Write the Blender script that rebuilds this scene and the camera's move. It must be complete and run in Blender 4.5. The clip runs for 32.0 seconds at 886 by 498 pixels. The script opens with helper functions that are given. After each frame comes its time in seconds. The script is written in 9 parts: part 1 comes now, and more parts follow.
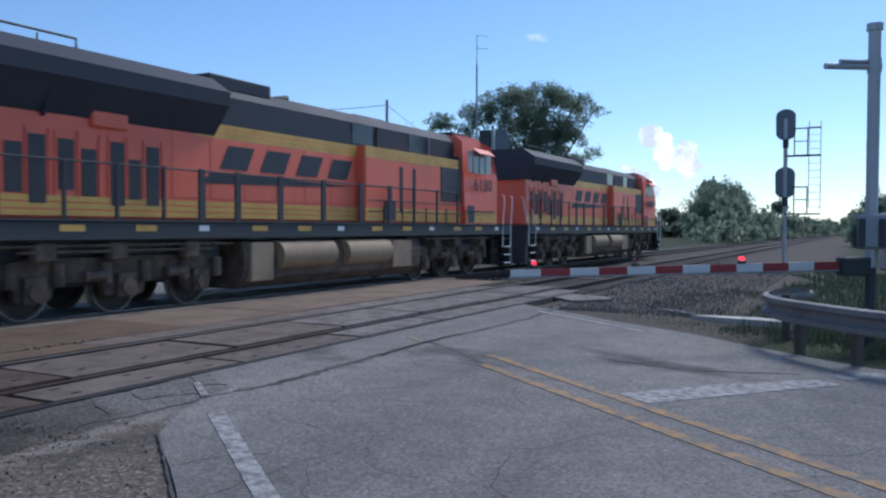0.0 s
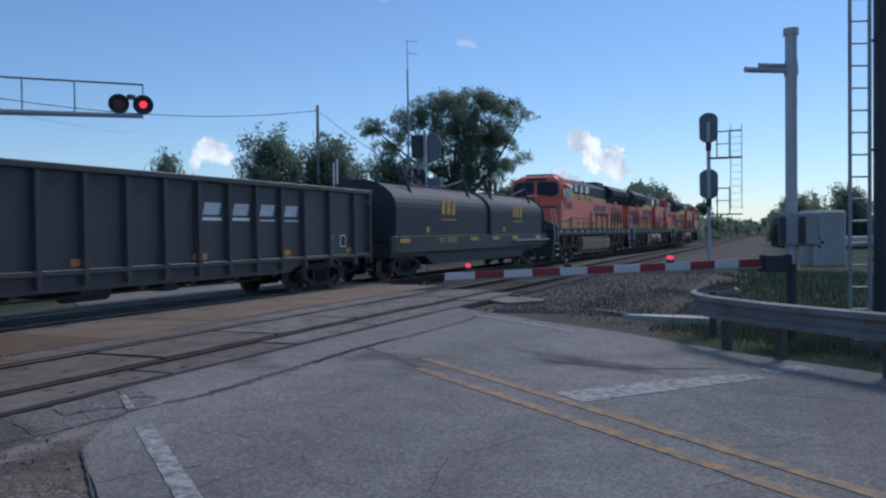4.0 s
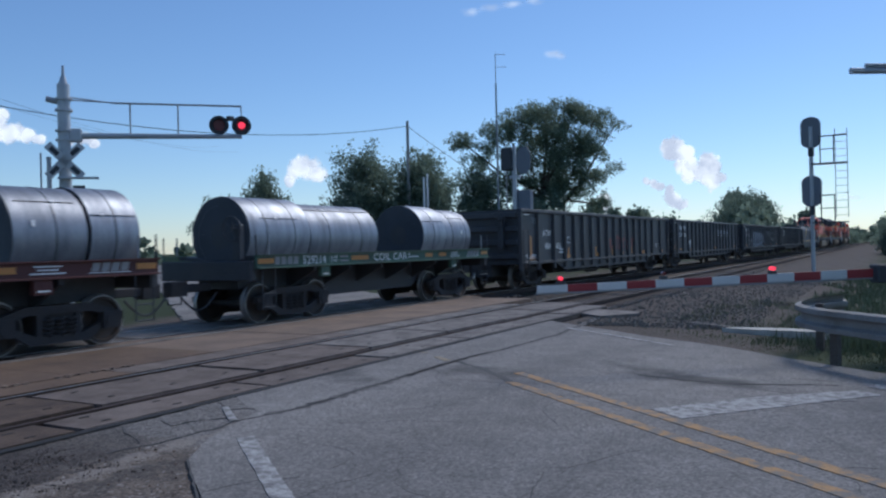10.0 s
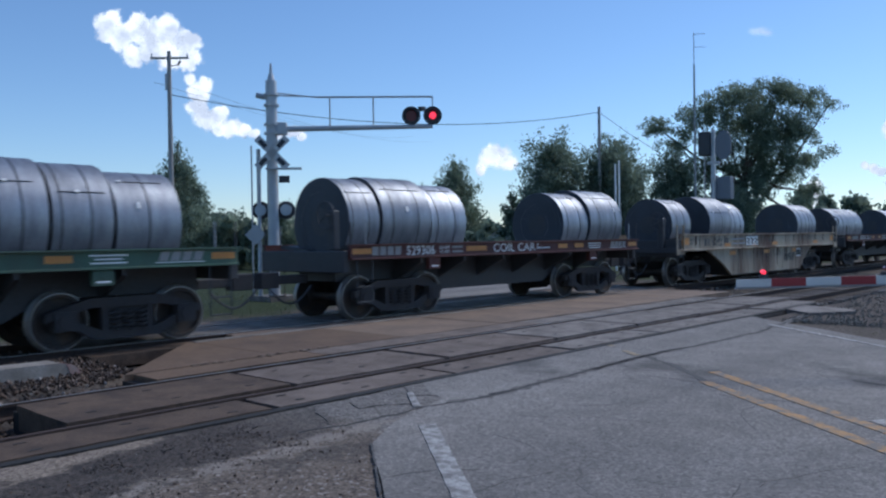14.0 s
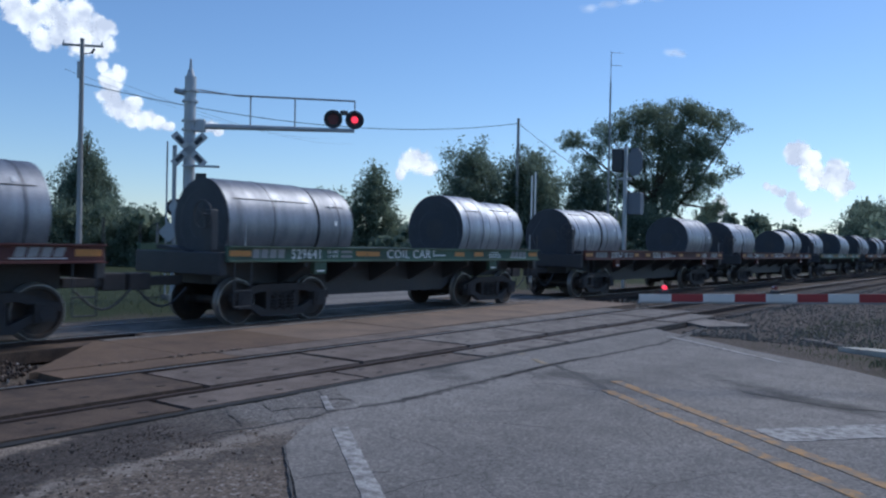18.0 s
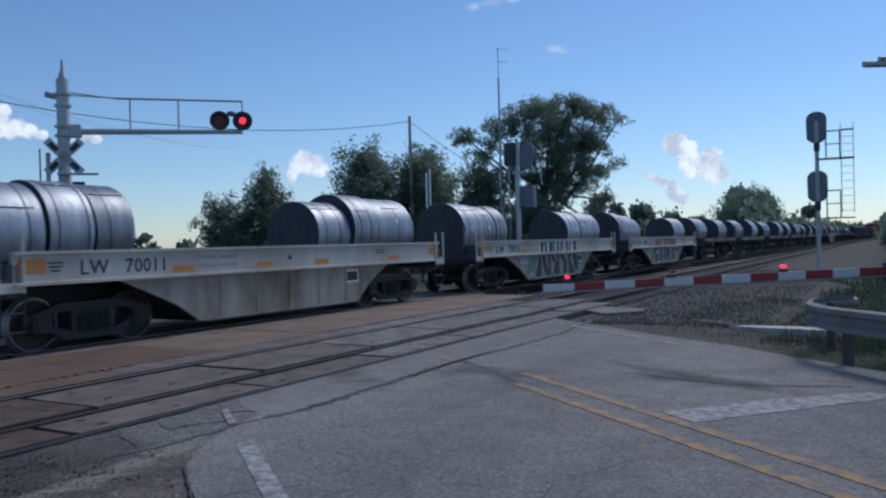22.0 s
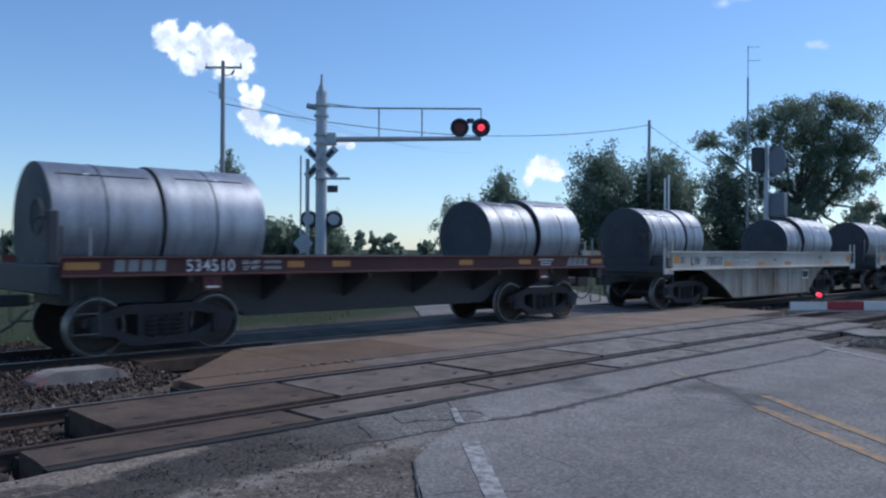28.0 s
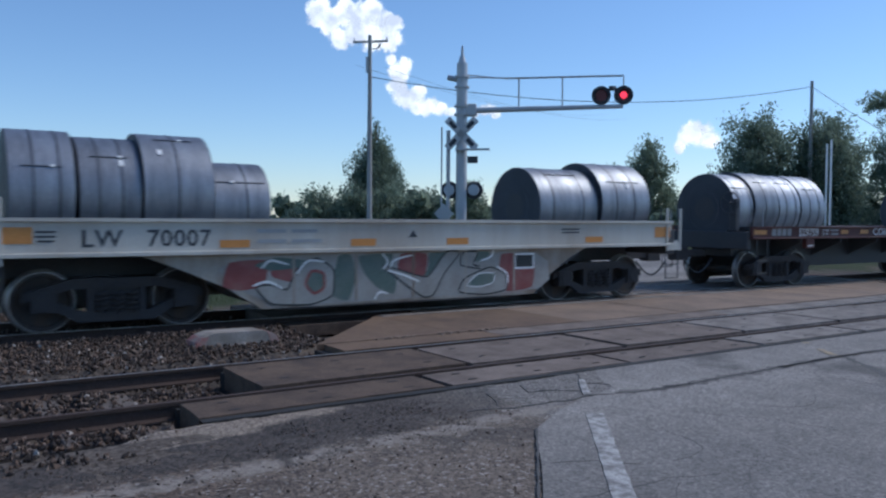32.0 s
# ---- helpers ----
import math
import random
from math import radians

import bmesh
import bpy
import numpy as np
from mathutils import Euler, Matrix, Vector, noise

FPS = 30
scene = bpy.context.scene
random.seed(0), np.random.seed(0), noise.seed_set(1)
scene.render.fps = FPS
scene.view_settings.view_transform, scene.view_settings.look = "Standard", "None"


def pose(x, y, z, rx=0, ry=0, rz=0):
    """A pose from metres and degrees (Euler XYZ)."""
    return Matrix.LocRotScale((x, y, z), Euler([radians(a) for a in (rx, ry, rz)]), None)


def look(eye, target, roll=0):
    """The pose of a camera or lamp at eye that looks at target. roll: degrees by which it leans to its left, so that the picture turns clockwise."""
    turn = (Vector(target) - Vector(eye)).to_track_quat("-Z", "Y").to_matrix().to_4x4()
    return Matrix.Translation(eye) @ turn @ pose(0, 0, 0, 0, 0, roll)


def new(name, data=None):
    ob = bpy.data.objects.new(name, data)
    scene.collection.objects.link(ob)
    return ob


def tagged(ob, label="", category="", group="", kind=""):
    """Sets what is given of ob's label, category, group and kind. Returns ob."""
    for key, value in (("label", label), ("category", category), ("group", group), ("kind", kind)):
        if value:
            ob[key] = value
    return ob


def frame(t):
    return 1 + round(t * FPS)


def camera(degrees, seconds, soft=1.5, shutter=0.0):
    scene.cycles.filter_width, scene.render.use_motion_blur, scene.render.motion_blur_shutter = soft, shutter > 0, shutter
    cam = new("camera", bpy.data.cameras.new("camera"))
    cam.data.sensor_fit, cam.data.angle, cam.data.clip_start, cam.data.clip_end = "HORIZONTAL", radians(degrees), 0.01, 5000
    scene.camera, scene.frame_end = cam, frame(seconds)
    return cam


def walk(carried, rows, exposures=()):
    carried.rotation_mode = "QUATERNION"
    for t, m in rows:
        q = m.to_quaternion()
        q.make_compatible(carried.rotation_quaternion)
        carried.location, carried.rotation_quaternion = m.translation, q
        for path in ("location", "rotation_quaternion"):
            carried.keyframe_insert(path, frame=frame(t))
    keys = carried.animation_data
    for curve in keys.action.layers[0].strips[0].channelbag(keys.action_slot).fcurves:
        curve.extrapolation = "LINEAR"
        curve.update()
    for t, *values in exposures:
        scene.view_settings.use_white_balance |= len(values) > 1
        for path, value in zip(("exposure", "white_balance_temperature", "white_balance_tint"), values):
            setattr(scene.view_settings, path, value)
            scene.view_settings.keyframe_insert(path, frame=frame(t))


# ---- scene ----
# Camera: a phone held by hand beside the road. Rows: seconds, x, y, z, rx, ry, rz.
cam = camera(57.29, 32.0, soft=2.3, shutter=0.12)
PATH = [
    (0.0, -0.000, -0.000, 1.650, 88.49, -0.22, 27.71),
    (0.5, -0.014, -0.003, 1.653, 88.91, 0.40, 28.33),
    (1.0, -0.031, -0.008, 1.650, 89.86, 1.49, 28.19),
    (1.5, -0.042, 0.014, 1.648, 90.28, 1.70, 27.67),
    (2.0, -0.035, 0.018, 1.642, 90.30, 1.67, 26.92),
    (2.5, -0.026, 0.012, 1.637, 89.99, 1.20, 25.80),
    (3.0, -0.052, 0.037, 1.628, 89.63, 0.56, 24.26),
    (3.5, -0.034, 0.049, 1.626, 89.12, 0.64, 22.83),
    (5.5, -0.012, 0.039, 1.630, 88.48, 0.69, 24.17),
    (6.0, 0.007, 0.025, 1.632, 88.66, 0.67, 24.27),
    (6.5, -0.018, 0.040, 1.631, 89.48, 0.61, 24.53),
    (7.0, -0.009, 0.033, 1.635, 89.78, 0.61, 24.78),
    (7.5, -0.009, 0.036, 1.632, 89.61, 0.64, 24.84),
    (8.0, -0.019, 0.049, 1.628, 89.47, 0.78, 25.14),
    (8.5, -0.019, 0.031, 1.633, 89.54, 0.89, 26.05),
    (9.0, -0.034, 0.036, 1.627, 89.67, 0.79, 27.21),
    (9.5, -0.037, 0.039, 1.624, 89.95, 0.90, 28.27),
    (10.0, -0.041, 0.044, 1.634, 89.88, 1.38, 29.36),
    (10.5, 0.053, 0.037, 1.647, 89.31, 1.84, 33.59),
    (11.0, 0.131, 0.058, 1.658, 88.53, 2.40, 38.06),
    (11.5, 0.012, 0.131, 1.651, 88.26, 3.06, 40.10),
    (12.0, -0.038, 0.184, 1.652, 88.48, 3.40, 40.87),
    (12.5, 0.025, 0.187, 1.644, 87.62, 3.11, 41.47),
    (13.0, 0.058, 0.179, 1.633, 87.20, 2.70, 41.83),
    (13.5, 0.031, 0.179, 1.644, 88.44, 1.91, 42.16),
    (14.0, -0.114, 0.236, 1.644, 89.30, 0.87, 42.70),
    (14.5, -0.140, 0.237, 1.641, 88.71, -0.21, 43.42),
    (16.5, -0.139, 0.184, 1.668, 90.25, -0.17, 40.31),
    (17.0, -0.154, 0.169, 1.672, 90.49, -0.28, 38.01),
    (17.5, -0.106, 0.145, 1.676, 89.90, -0.45, 36.90),
    (18.0, 0.023, 0.062, 1.690, 89.62, -1.20, 36.86),
    (18.5, 0.139, -0.007, 1.699, 89.24, -0.64, 36.97),
    (19.0, 0.156, -0.036, 1.705, 89.28, 0.24, 37.75),
    (19.5, 0.159, -0.033, 1.704, 89.63, 0.87, 38.22),
    (20.0, 0.155, -0.040, 1.706, 89.80, 1.62, 38.53),
    (20.5, 0.147, -0.033, 1.699, 90.21, 1.67, 39.00),
    (21.0, 0.066, 0.028, 1.690, 90.16, 0.45, 38.25),
    (21.5, -0.112, 0.125, 1.673, 90.36, 0.10, 34.25),
    (22.0, -0.171, 0.225, 1.667, 89.55, 1.42, 29.51),
    (22.5, -0.166, 0.249, 1.651, 89.13, -0.80, 25.27),
    (23.0, -0.172, 0.292, 1.681, 91.71, -4.61, 27.13),
    (23.5, -0.150, 0.350, 1.672, 92.93, -4.77, 38.68),
    (24.0, -0.102, 0.336, 1.694, 92.82, -4.15, 41.66),
    (24.5, -0.075, 0.217, 1.688, 92.33, -3.39, 38.53),
    (26.5, -0.059, 0.199, 1.697, 92.81, -2.08, 37.98),
    (27.0, -0.044, 0.133, 1.719, 91.88, -0.95, 41.50),
    (27.5, -0.101, 0.163, 1.704, 91.02, -0.43, 44.50),
    (28.0, -0.150, 0.257, 1.694, 90.04, -0.31, 45.91),
    (28.5, -0.139, 0.324, 1.706, 90.24, -0.24, 47.07),
    (29.0, -0.015, 0.234, 1.715, 89.81, -1.54, 48.96),
    (29.5, 0.041, 0.211, 1.711, 88.05, -2.72, 50.73),
    (30.0, 0.066, 0.311, 1.710, 87.76, -2.48, 51.83),
    (30.5, 0.123, 0.374, 1.741, 88.35, -2.23, 50.58),
    (31.0, 0.116, 0.338, 1.733, 90.40, -2.69, 52.04),
    (31.5, 0.068, 0.318, 1.728, 90.23, -1.68, 54.38),
    (32.0, 0.066, 0.297, 1.727, 87.80, -0.39, 56.13),
]
# stops by which the phone brightens or darkens its picture on the way
EXPOSURE = ((0.0, 0.10), (1.0, -0.04), (2.0, -0.20), (3.0, -0.30), (6.0, -0.28), (7.0, -0.20), (8.0, -0.20), (9.0, -0.17), (10.0, -0.22), (11.0, -0.08), (12.0, -0.06), (13.0, -0.02), (14.0, -0.04), (17.0, -0.20), (18.0, -0.14), (20.0, -0.14), (21.0, -0.15), (22.0, -0.36), (23.0, -0.48), (24.0, -0.12), (27.0, -0.14), (28.0, 0.02), (29.0, 0.0), (30.0, 0.06), (31.0, -0.02), (32.0, 0.02))
walk(cam, [(t, pose(*v)) for t, *v in PATH], exposures=[(t, e, 5350, 10) for t, e in EXPOSURE])

# ---- light ----
world = bpy.data.worlds.new("sky")
scene.world = world
world.use_nodes = True
wn = world.node_tree.nodes
sky = wn.new("ShaderNodeTexSky")
sky.sky_type = "NISHITA"
sky.sun_disc = False
sky.sun_elevation, sky.sun_rotation = radians(46), radians(12)
sky.air_density, sky.dust_density, sky.ozone_density = 1.0, 0.15, 3.0
wn["Background"].inputs["Strength"].default_value = 0.113
world.node_tree.links.new(sky.outputs["Color"], wn["Background"].inputs["Color"])
sun = new("sun", bpy.data.lights.new("sun", "SUN"))
sun.data.energy, sun.data.angle, sun.data.color = 2.5, radians(22), (1.0, 0.87, 0.72)
sun.matrix_world = look((0, 0, 50), (-math.sin(radians(12)) * 40, -math.cos(radians(12)) * 40, 50 - 40 * math.tan(radians(46))))


# ---- materials ----
def mat(name, col, rough=0.7, metal=0.0, var=0.25, scale=6.0, bump=0.15, dirt=None, amount=0.4, dscale=1.2, stretch=(1, 1, 1), rand=0.0, spec=0.5, island=False):
    m = bpy.data.materials.new(name)
    m.use_nodes = True
    n, l = m.node_tree.nodes, m.node_tree.links
    b = n["Principled BSDF"]
    b.inputs["Metallic"].default_value = metal
    b.inputs["Specular IOR Level"].default_value = spec
    tc = n.new("ShaderNodeTexCoord")
    mp = n.new("ShaderNodeMapping")
    mp.inputs["Scale"].default_value = stretch
    l.new(tc.outputs["Object"], mp.inputs["Vector"])
    fine, big = n.new("ShaderNodeTexNoise"), n.new("ShaderNodeTexNoise")
    fine.inputs["Scale"].default_value, fine.inputs["Detail"].default_value = scale * 6, 6
    big.inputs["Scale"].default_value, big.inputs["Detail"].default_value = dscale, 8
    big.inputs["Roughness"].default_value = 0.65
    l.new(tc.outputs["Object"], fine.inputs["Vector"])
    l.new(mp.outputs["Vector"], big.inputs["Vector"])
    r1 = n.new("ShaderNodeMapRange")
    r1.inputs["From Min"].default_value, r1.inputs["From Max"].default_value = 0.25, 0.75
    r1.inputs["To Min"].default_value, r1.inputs["To Max"].default_value = 1 - var, 1 + var
    l.new(fine.outputs["Fac"], r1.inputs["Value"])
    mul = n.new("ShaderNodeMix")
    mul.data_type, mul.blend_type = "RGBA", "MULTIPLY"
    mul.inputs["Factor"].default_value = 1.0
    mul.inputs[6].default_value = (*col, 1)
    l.new(r1.outputs["Result"], mul.inputs[7])
    out = mul.outputs[2]
    if dirt:
        r2 = n.new("ShaderNodeMapRange")
        r2.inputs["From Min"].default_value, r2.inputs["From Max"].default_value = 0.42, 0.7
        r2.inputs["To Min"].default_value, r2.inputs["To Max"].default_value = 0.0, amount
        l.new(big.outputs["Fac"], r2.inputs["Value"])
        mx = n.new("ShaderNodeMix")
        mx.data_type = "RGBA"
        l.new(r2.outputs["Result"], mx.inputs["Factor"])
        l.new(out, mx.inputs[6])
        mx.inputs[7].default_value = (*dirt, 1)
        out = mx.outputs[2]
    if rand:
        oi = n.new("ShaderNodeNewGeometry") if island else n.new("ShaderNodeObjectInfo")
        r3 = n.new("ShaderNodeMapRange")
        r3.inputs["To Min"].default_value, r3.inputs["To Max"].default_value = 1 - rand, 1 + rand
        l.new(oi.outputs["Random Per Island" if island else "Random"], r3.inputs["Value"])
        m2 = n.new("ShaderNodeMix")
        m2.data_type, m2.blend_type = "RGBA", "MULTIPLY"
        m2.inputs["Factor"].default_value = 1.0
        l.new(out, m2.inputs[6])
        l.new(r3.outputs["Result"], m2.inputs[7])
        out = m2.outputs[2]
    l.new(out, b.inputs["Base Color"])
    rr = n.new("ShaderNodeMapRange")
    rr.inputs["To Min"].default_value, rr.inputs["To Max"].default_value = max(0.03, rough - 0.15), min(1, rough + 0.15)
    l.new(big.outputs["Fac"], rr.inputs["Value"])
    l.new(rr.outputs["Result"], b.inputs["Roughness"])
    if bump:
        bp = n.new("ShaderNodeBump")
        bp.inputs["Strength"].default_value, bp.inputs["Distance"].default_value = bump, 0.02
        l.new(fine.outputs["Fac"], bp.inputs["Height"])
        l.new(bp.outputs["Normal"], b.inputs["Normal"])
    return m


def glow(name, col, strength):
    m = bpy.data.materials.new(name)
    m.use_nodes = True
    b = m.node_tree.nodes["Principled BSDF"]
    b.inputs["Base Color"].default_value = (*col, 1)
    b.inputs["Emission Color"].default_value = (*col, 1)
    b.inputs["Emission Strength"].default_value = strength
    return m


ORANGE = mat("orange_paint", (0.92, 0.175, 0.095), 0.45, var=0.08, bump=0.03, dirt=(0.56, 0.17, 0.11), amount=0.5, dscale=0.9, stretch=(1, 1, 0.35))
YELLOW = mat("yellow_paint", (0.76, 0.45, 0.10), 0.5, var=0.1, bump=0.03, dirt=(0.30, 0.17, 0.04), amount=0.5)
# Black, roof and truck steel lifted from their own tone: haze put into colour.
BLACKP = mat("hazed_black_paint", (0.045, 0.048, 0.055), 0.6, var=0.3, bump=0.06, dirt=(0.085, 0.08, 0.076), amount=0.5)
ROOFP = mat("hazed_dark_roof_paint", (0.046, 0.053, 0.07), 0.68, var=0.2, bump=0.05, dirt=(0.075, 0.078, 0.088), amount=0.6, dscale=0.7, spec=0.3)
TRUCKM = mat("dusty_hazed_cast_steel", (0.044, 0.042, 0.044), 0.8, var=0.35, bump=0.3, dirt=(0.075, 0.064, 0.057), amount=0.55, dscale=1.6)
LOCOTRUCK = mat("brown_dusty_steel", (0.085, 0.062, 0.048), 0.85, var=0.4, bump=0.3, dirt=(0.24, 0.175, 0.125), amount=0.8, dscale=2.6)
WHEELM = mat("rolled_wheel_steel", (0.038, 0.036, 0.036), 0.65, 0.2, var=0.3, dirt=(0.11, 0.07, 0.045), amount=0.6, dscale=3)
TREAD = mat("polished_wheel_rim", (0.32, 0.31, 0.30), 0.4, 0.7, var=0.1, bump=0.0)
TANKM = mat("dusty_tan_tank", (0.36, 0.27, 0.17), 0.75, var=0.15, dirt=(0.16, 0.11, 0.08), amount=0.6, dscale=1.0)
GALV = mat("galvanised_steel", (0.36, 0.375, 0.39), 0.6, 0.3, var=0.12, dirt=(0.25, 0.25, 0.25), amount=0.5, dscale=1.5)
SILVERP = mat("silver_mast_paint", (0.50, 0.52, 0.54), 0.5, 0.3, var=0.08, bump=0.03, dirt=(0.28, 0.28, 0.28), amount=0.4)
DARKSTEEL = mat("dark_painted_steel", (0.05, 0.055, 0.062), 0.6, var=0.2, bump=0.05)
GLASSD = mat("dark_window_glass", (0.02, 0.025, 0.03), 0.08, var=0.0, bump=0.0)
GREYGLASS = mat("pale_window_glass", (0.20, 0.23, 0.24), 0.1, var=0.0, bump=0.0)
WHITEP = mat("white_letter_paint", (0.86, 0.86, 0.84), 0.6, var=0.06, bump=0.02, dirt=(0.6, 0.58, 0.56), amount=0.3, dscale=5)
DARKLET = mat("dark_letter_paint", (0.04, 0.045, 0.055), 0.6, var=0.1, bump=0.02)
GOLDLET = mat("gold_letter_paint", (0.62, 0.37, 0.07), 0.6, var=0.1, bump=0.02)
REFLO = mat("orange_reflector", (0.58, 0.25, 0.06), 0.4, var=0.15, bump=0.0)
# Gondola black lifted towards blue: the hazy veil is put into its base colour.
GONBLACK = mat("weathered_hazed_black_gondola", (0.046, 0.051, 0.062), 0.5, var=0.3, bump=0.12, dirt=(0.065, 0.058, 0.055), amount=0.7, dscale=0.8, stretch=(1, 1, 0.25))
COVERBLACK = mat("black_coil_cover", (0.036, 0.042, 0.053), 0.68, var=0.2, bump=0.06, dirt=(0.06, 0.06, 0.06), amount=0.6, dscale=0.6)
CARRED = mat("oxide_red_paint", (0.098, 0.031, 0.028), 0.65, var=0.2, bump=0.1, dirt=(0.06, 0.036, 0.032), amount=0.7, dscale=1.1)
CARGREEN = mat("faded_green_paint", (0.075, 0.14, 0.098), 0.65, var=0.2, bump=0.1, dirt=(0.07, 0.07, 0.055), amount=0.7, dscale=1.1)
CARWHITE = mat("grey_white_paint", (0.56, 0.54, 0.48), 0.6, var=0.1, bump=0.06, dirt=(0.30, 0.22, 0.15), amount=0.55, dscale=0.9, stretch=(1, 1, 0.2))
# Stained belly paint; its shade under the sill is put into the darker base.
BELLYP = mat("shaded_stained_white_paint", (0.40, 0.365, 0.31), 0.75, var=0.15, bump=0.08, dirt=(0.18, 0.128, 0.088), amount=0.95, dscale=1.1, stretch=(1, 1, 0.35))
CARRUST = mat("rust_streaked_cream", (0.42, 0.36, 0.27), 0.7, var=0.15, bump=0.1, dirt=(0.11, 0.06, 0.04), amount=1.1, dscale=1.0, stretch=(1, 1, 0.2))
COILM = mat("coiled_sheet_steel", (0.35, 0.372, 0.41), 0.5, 0.7, var=0.14, bump=0.05, dirt=(0.16, 0.172, 0.2), amount=0.9, dscale=1.6, stretch=(0.7, 1.8, 0.45), rand=0.22)
# Ends darker than the wrap: shade facing away from the sun, put into colour.
COILEND = mat("shaded_coil_edge_steel", (0.06, 0.067, 0.082), 0.6, 0.4, var=0.2, bump=0.15, dirt=(0.05, 0.053, 0.062), amount=0.6)
STRAP = mat("dark_strap_steel", (0.12, 0.125, 0.135), 0.45, 0.6, var=0.1, bump=0.0)
WOOD = mat("grey_timber", (0.13, 0.108, 0.09), 0.85, var=0.3, bump=0.3, dirt=(0.10, 0.08, 0.065), amount=0.6, stretch=(0.4, 3, 3))
POLEWOOD = mat("weathered_pole_wood", (0.40, 0.385, 0.37), 0.85, var=0.2, bump=0.3, dirt=(0.26, 0.24, 0.22), amount=0.5, stretch=(3, 3, 0.3))
RAILM = mat("rusty_rail_steel", (0.05, 0.033, 0.026), 0.85, 0.0, var=0.3, bump=0.2, dirt=(0.085, 0.05, 0.034), amount=0.6)
RAILTOP = mat("shiny_rail_head", (0.55, 0.53, 0.51), 0.4, 0.8, var=0.08, bump=0.0)
BROWNPANEL = mat("brown_stained_concrete", (0.118, 0.078, 0.05), 0.9, var=0.4, scale=7, bump=0.4, dirt=(0.045, 0.031, 0.024), amount=1.0, dscale=2.2, rand=0.12)
MIDPANEL = mat("grey_brown_stained_concrete", (0.175, 0.138, 0.112), 0.88, var=0.32, scale=7, bump=0.35, dirt=(0.085, 0.064, 0.05), amount=1.0, dscale=2.0, rand=0.12)
# A darker tan than TANSLAB, used on the first slabs.
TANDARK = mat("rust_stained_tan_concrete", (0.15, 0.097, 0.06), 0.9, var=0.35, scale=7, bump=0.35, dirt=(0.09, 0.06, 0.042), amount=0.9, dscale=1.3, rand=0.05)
STAIN = mat("dark_hairline_crack", (0.085, 0.08, 0.075), 0.88, var=0.3, scale=14, bump=0.3)
PANEL = mat("crossing_panel_concrete", (0.215, 0.19, 0.165), 0.85, var=0.24, scale=6, bump=0.25, dirt=(0.085, 0.07, 0.06), amount=1.0, dscale=2.0, rand=0.14)
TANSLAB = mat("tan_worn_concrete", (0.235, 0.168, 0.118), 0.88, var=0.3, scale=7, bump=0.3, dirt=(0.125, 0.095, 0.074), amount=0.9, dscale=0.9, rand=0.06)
RUBBER = mat("rubber_flangeway", (0.03, 0.028, 0.027), 0.85, var=0.3, bump=0.2)
ROADPAINT = mat("worn_white_road_paint", (0.43, 0.415, 0.39), 0.85, var=0.4, scale=14, bump=0.3, dirt=(0.19, 0.18, 0.168), amount=1.5, dscale=9)
FADEDYEL = mat("faded_yellow_road_paint", (0.33, 0.26, 0.16), 0.85, var=0.25, scale=12, bump=0.2, dirt=(0.2, 0.18, 0.15), amount=0.9, dscale=5)
YELPAINT = mat("worn_yellow_road_paint", (0.43, 0.245, 0.09), 0.8, var=0.3, scale=12, bump=0.2, dirt=(0.2, 0.175, 0.145), amount=1.8, dscale=7)
PALECONC = mat("pale_weathered_concrete", (0.40, 0.385, 0.36), 0.85, var=0.25, scale=8, bump=0.25, dirt=(0.24, 0.225, 0.205), amount=0.8, dscale=2.5)
# Darker than plain galvanising: the near face's shade is put into the zinc.
BEAMSTEEL = mat("shaded_guardrail_zinc", (0.29, 0.28, 0.262), 0.65, 0.2, var=0.15, dirt=(0.15, 0.135, 0.115), amount=0.8, dscale=1.5)
STONE = mat("crushed_ballast", (0.112, 0.086, 0.068), 0.9, var=0.2, scale=10, bump=0.3, rand=0.5, island=True)
TANPALE = mat("tan_weathered_concrete", (0.30, 0.275, 0.245), 0.88, var=0.3, scale=8, bump=0.3, dirt=(0.16, 0.14, 0.12), amount=0.9, dscale=3)
CHALKY = mat("chalky_white_concrete", (0.56, 0.53, 0.46), 0.85, var=0.25, scale=8, bump=0.25, dirt=(0.33, 0.3, 0.25), amount=0.8, dscale=3)
FADEDRED = mat("faded_red_block_paint", (0.32, 0.13, 0.11), 0.8, var=0.3, scale=9, bump=0.1, dirt=(0.3, 0.27, 0.24), amount=1.0, dscale=6)
DULLMARK = mat("faded_white_reporting_mark", (0.34, 0.33, 0.32), 0.65, var=0.15, bump=0.02)
BANKSTONE = mat("dark_grey_bank_stone", (0.16, 0.158, 0.14), 0.9, var=0.25, scale=10, bump=0.3, rand=0.3, island=True)
SOILM = mat("dark_crumbled_soil", (0.085, 0.07, 0.06), 0.95, var=0.4, scale=10, bump=0.3, rand=0.45, island=True)
sn, sl = STONE.node_tree.nodes, STONE.node_tree.links
sg_, sr_ = sn.new("ShaderNodeNewGeometry"), sn.new("ShaderNodeValToRGB")
sr_.color_ramp.interpolation = "CONSTANT"
for q, (at, c) in enumerate(((0.0, (0.05, 0.034, 0.025)), (0.5, (0.096, 0.063, 0.043)), (0.86, (0.14, 0.104, 0.08)), (0.98, (0.25, 0.225, 0.2)))):
    el = sr_.color_ramp.elements[q] if q < 2 else sr_.color_ramp.elements.new(at)
    el.position, el.color = at, (*c, 1)
sl.new(sg_.outputs["Random Per Island"], sr_.inputs["Fac"])
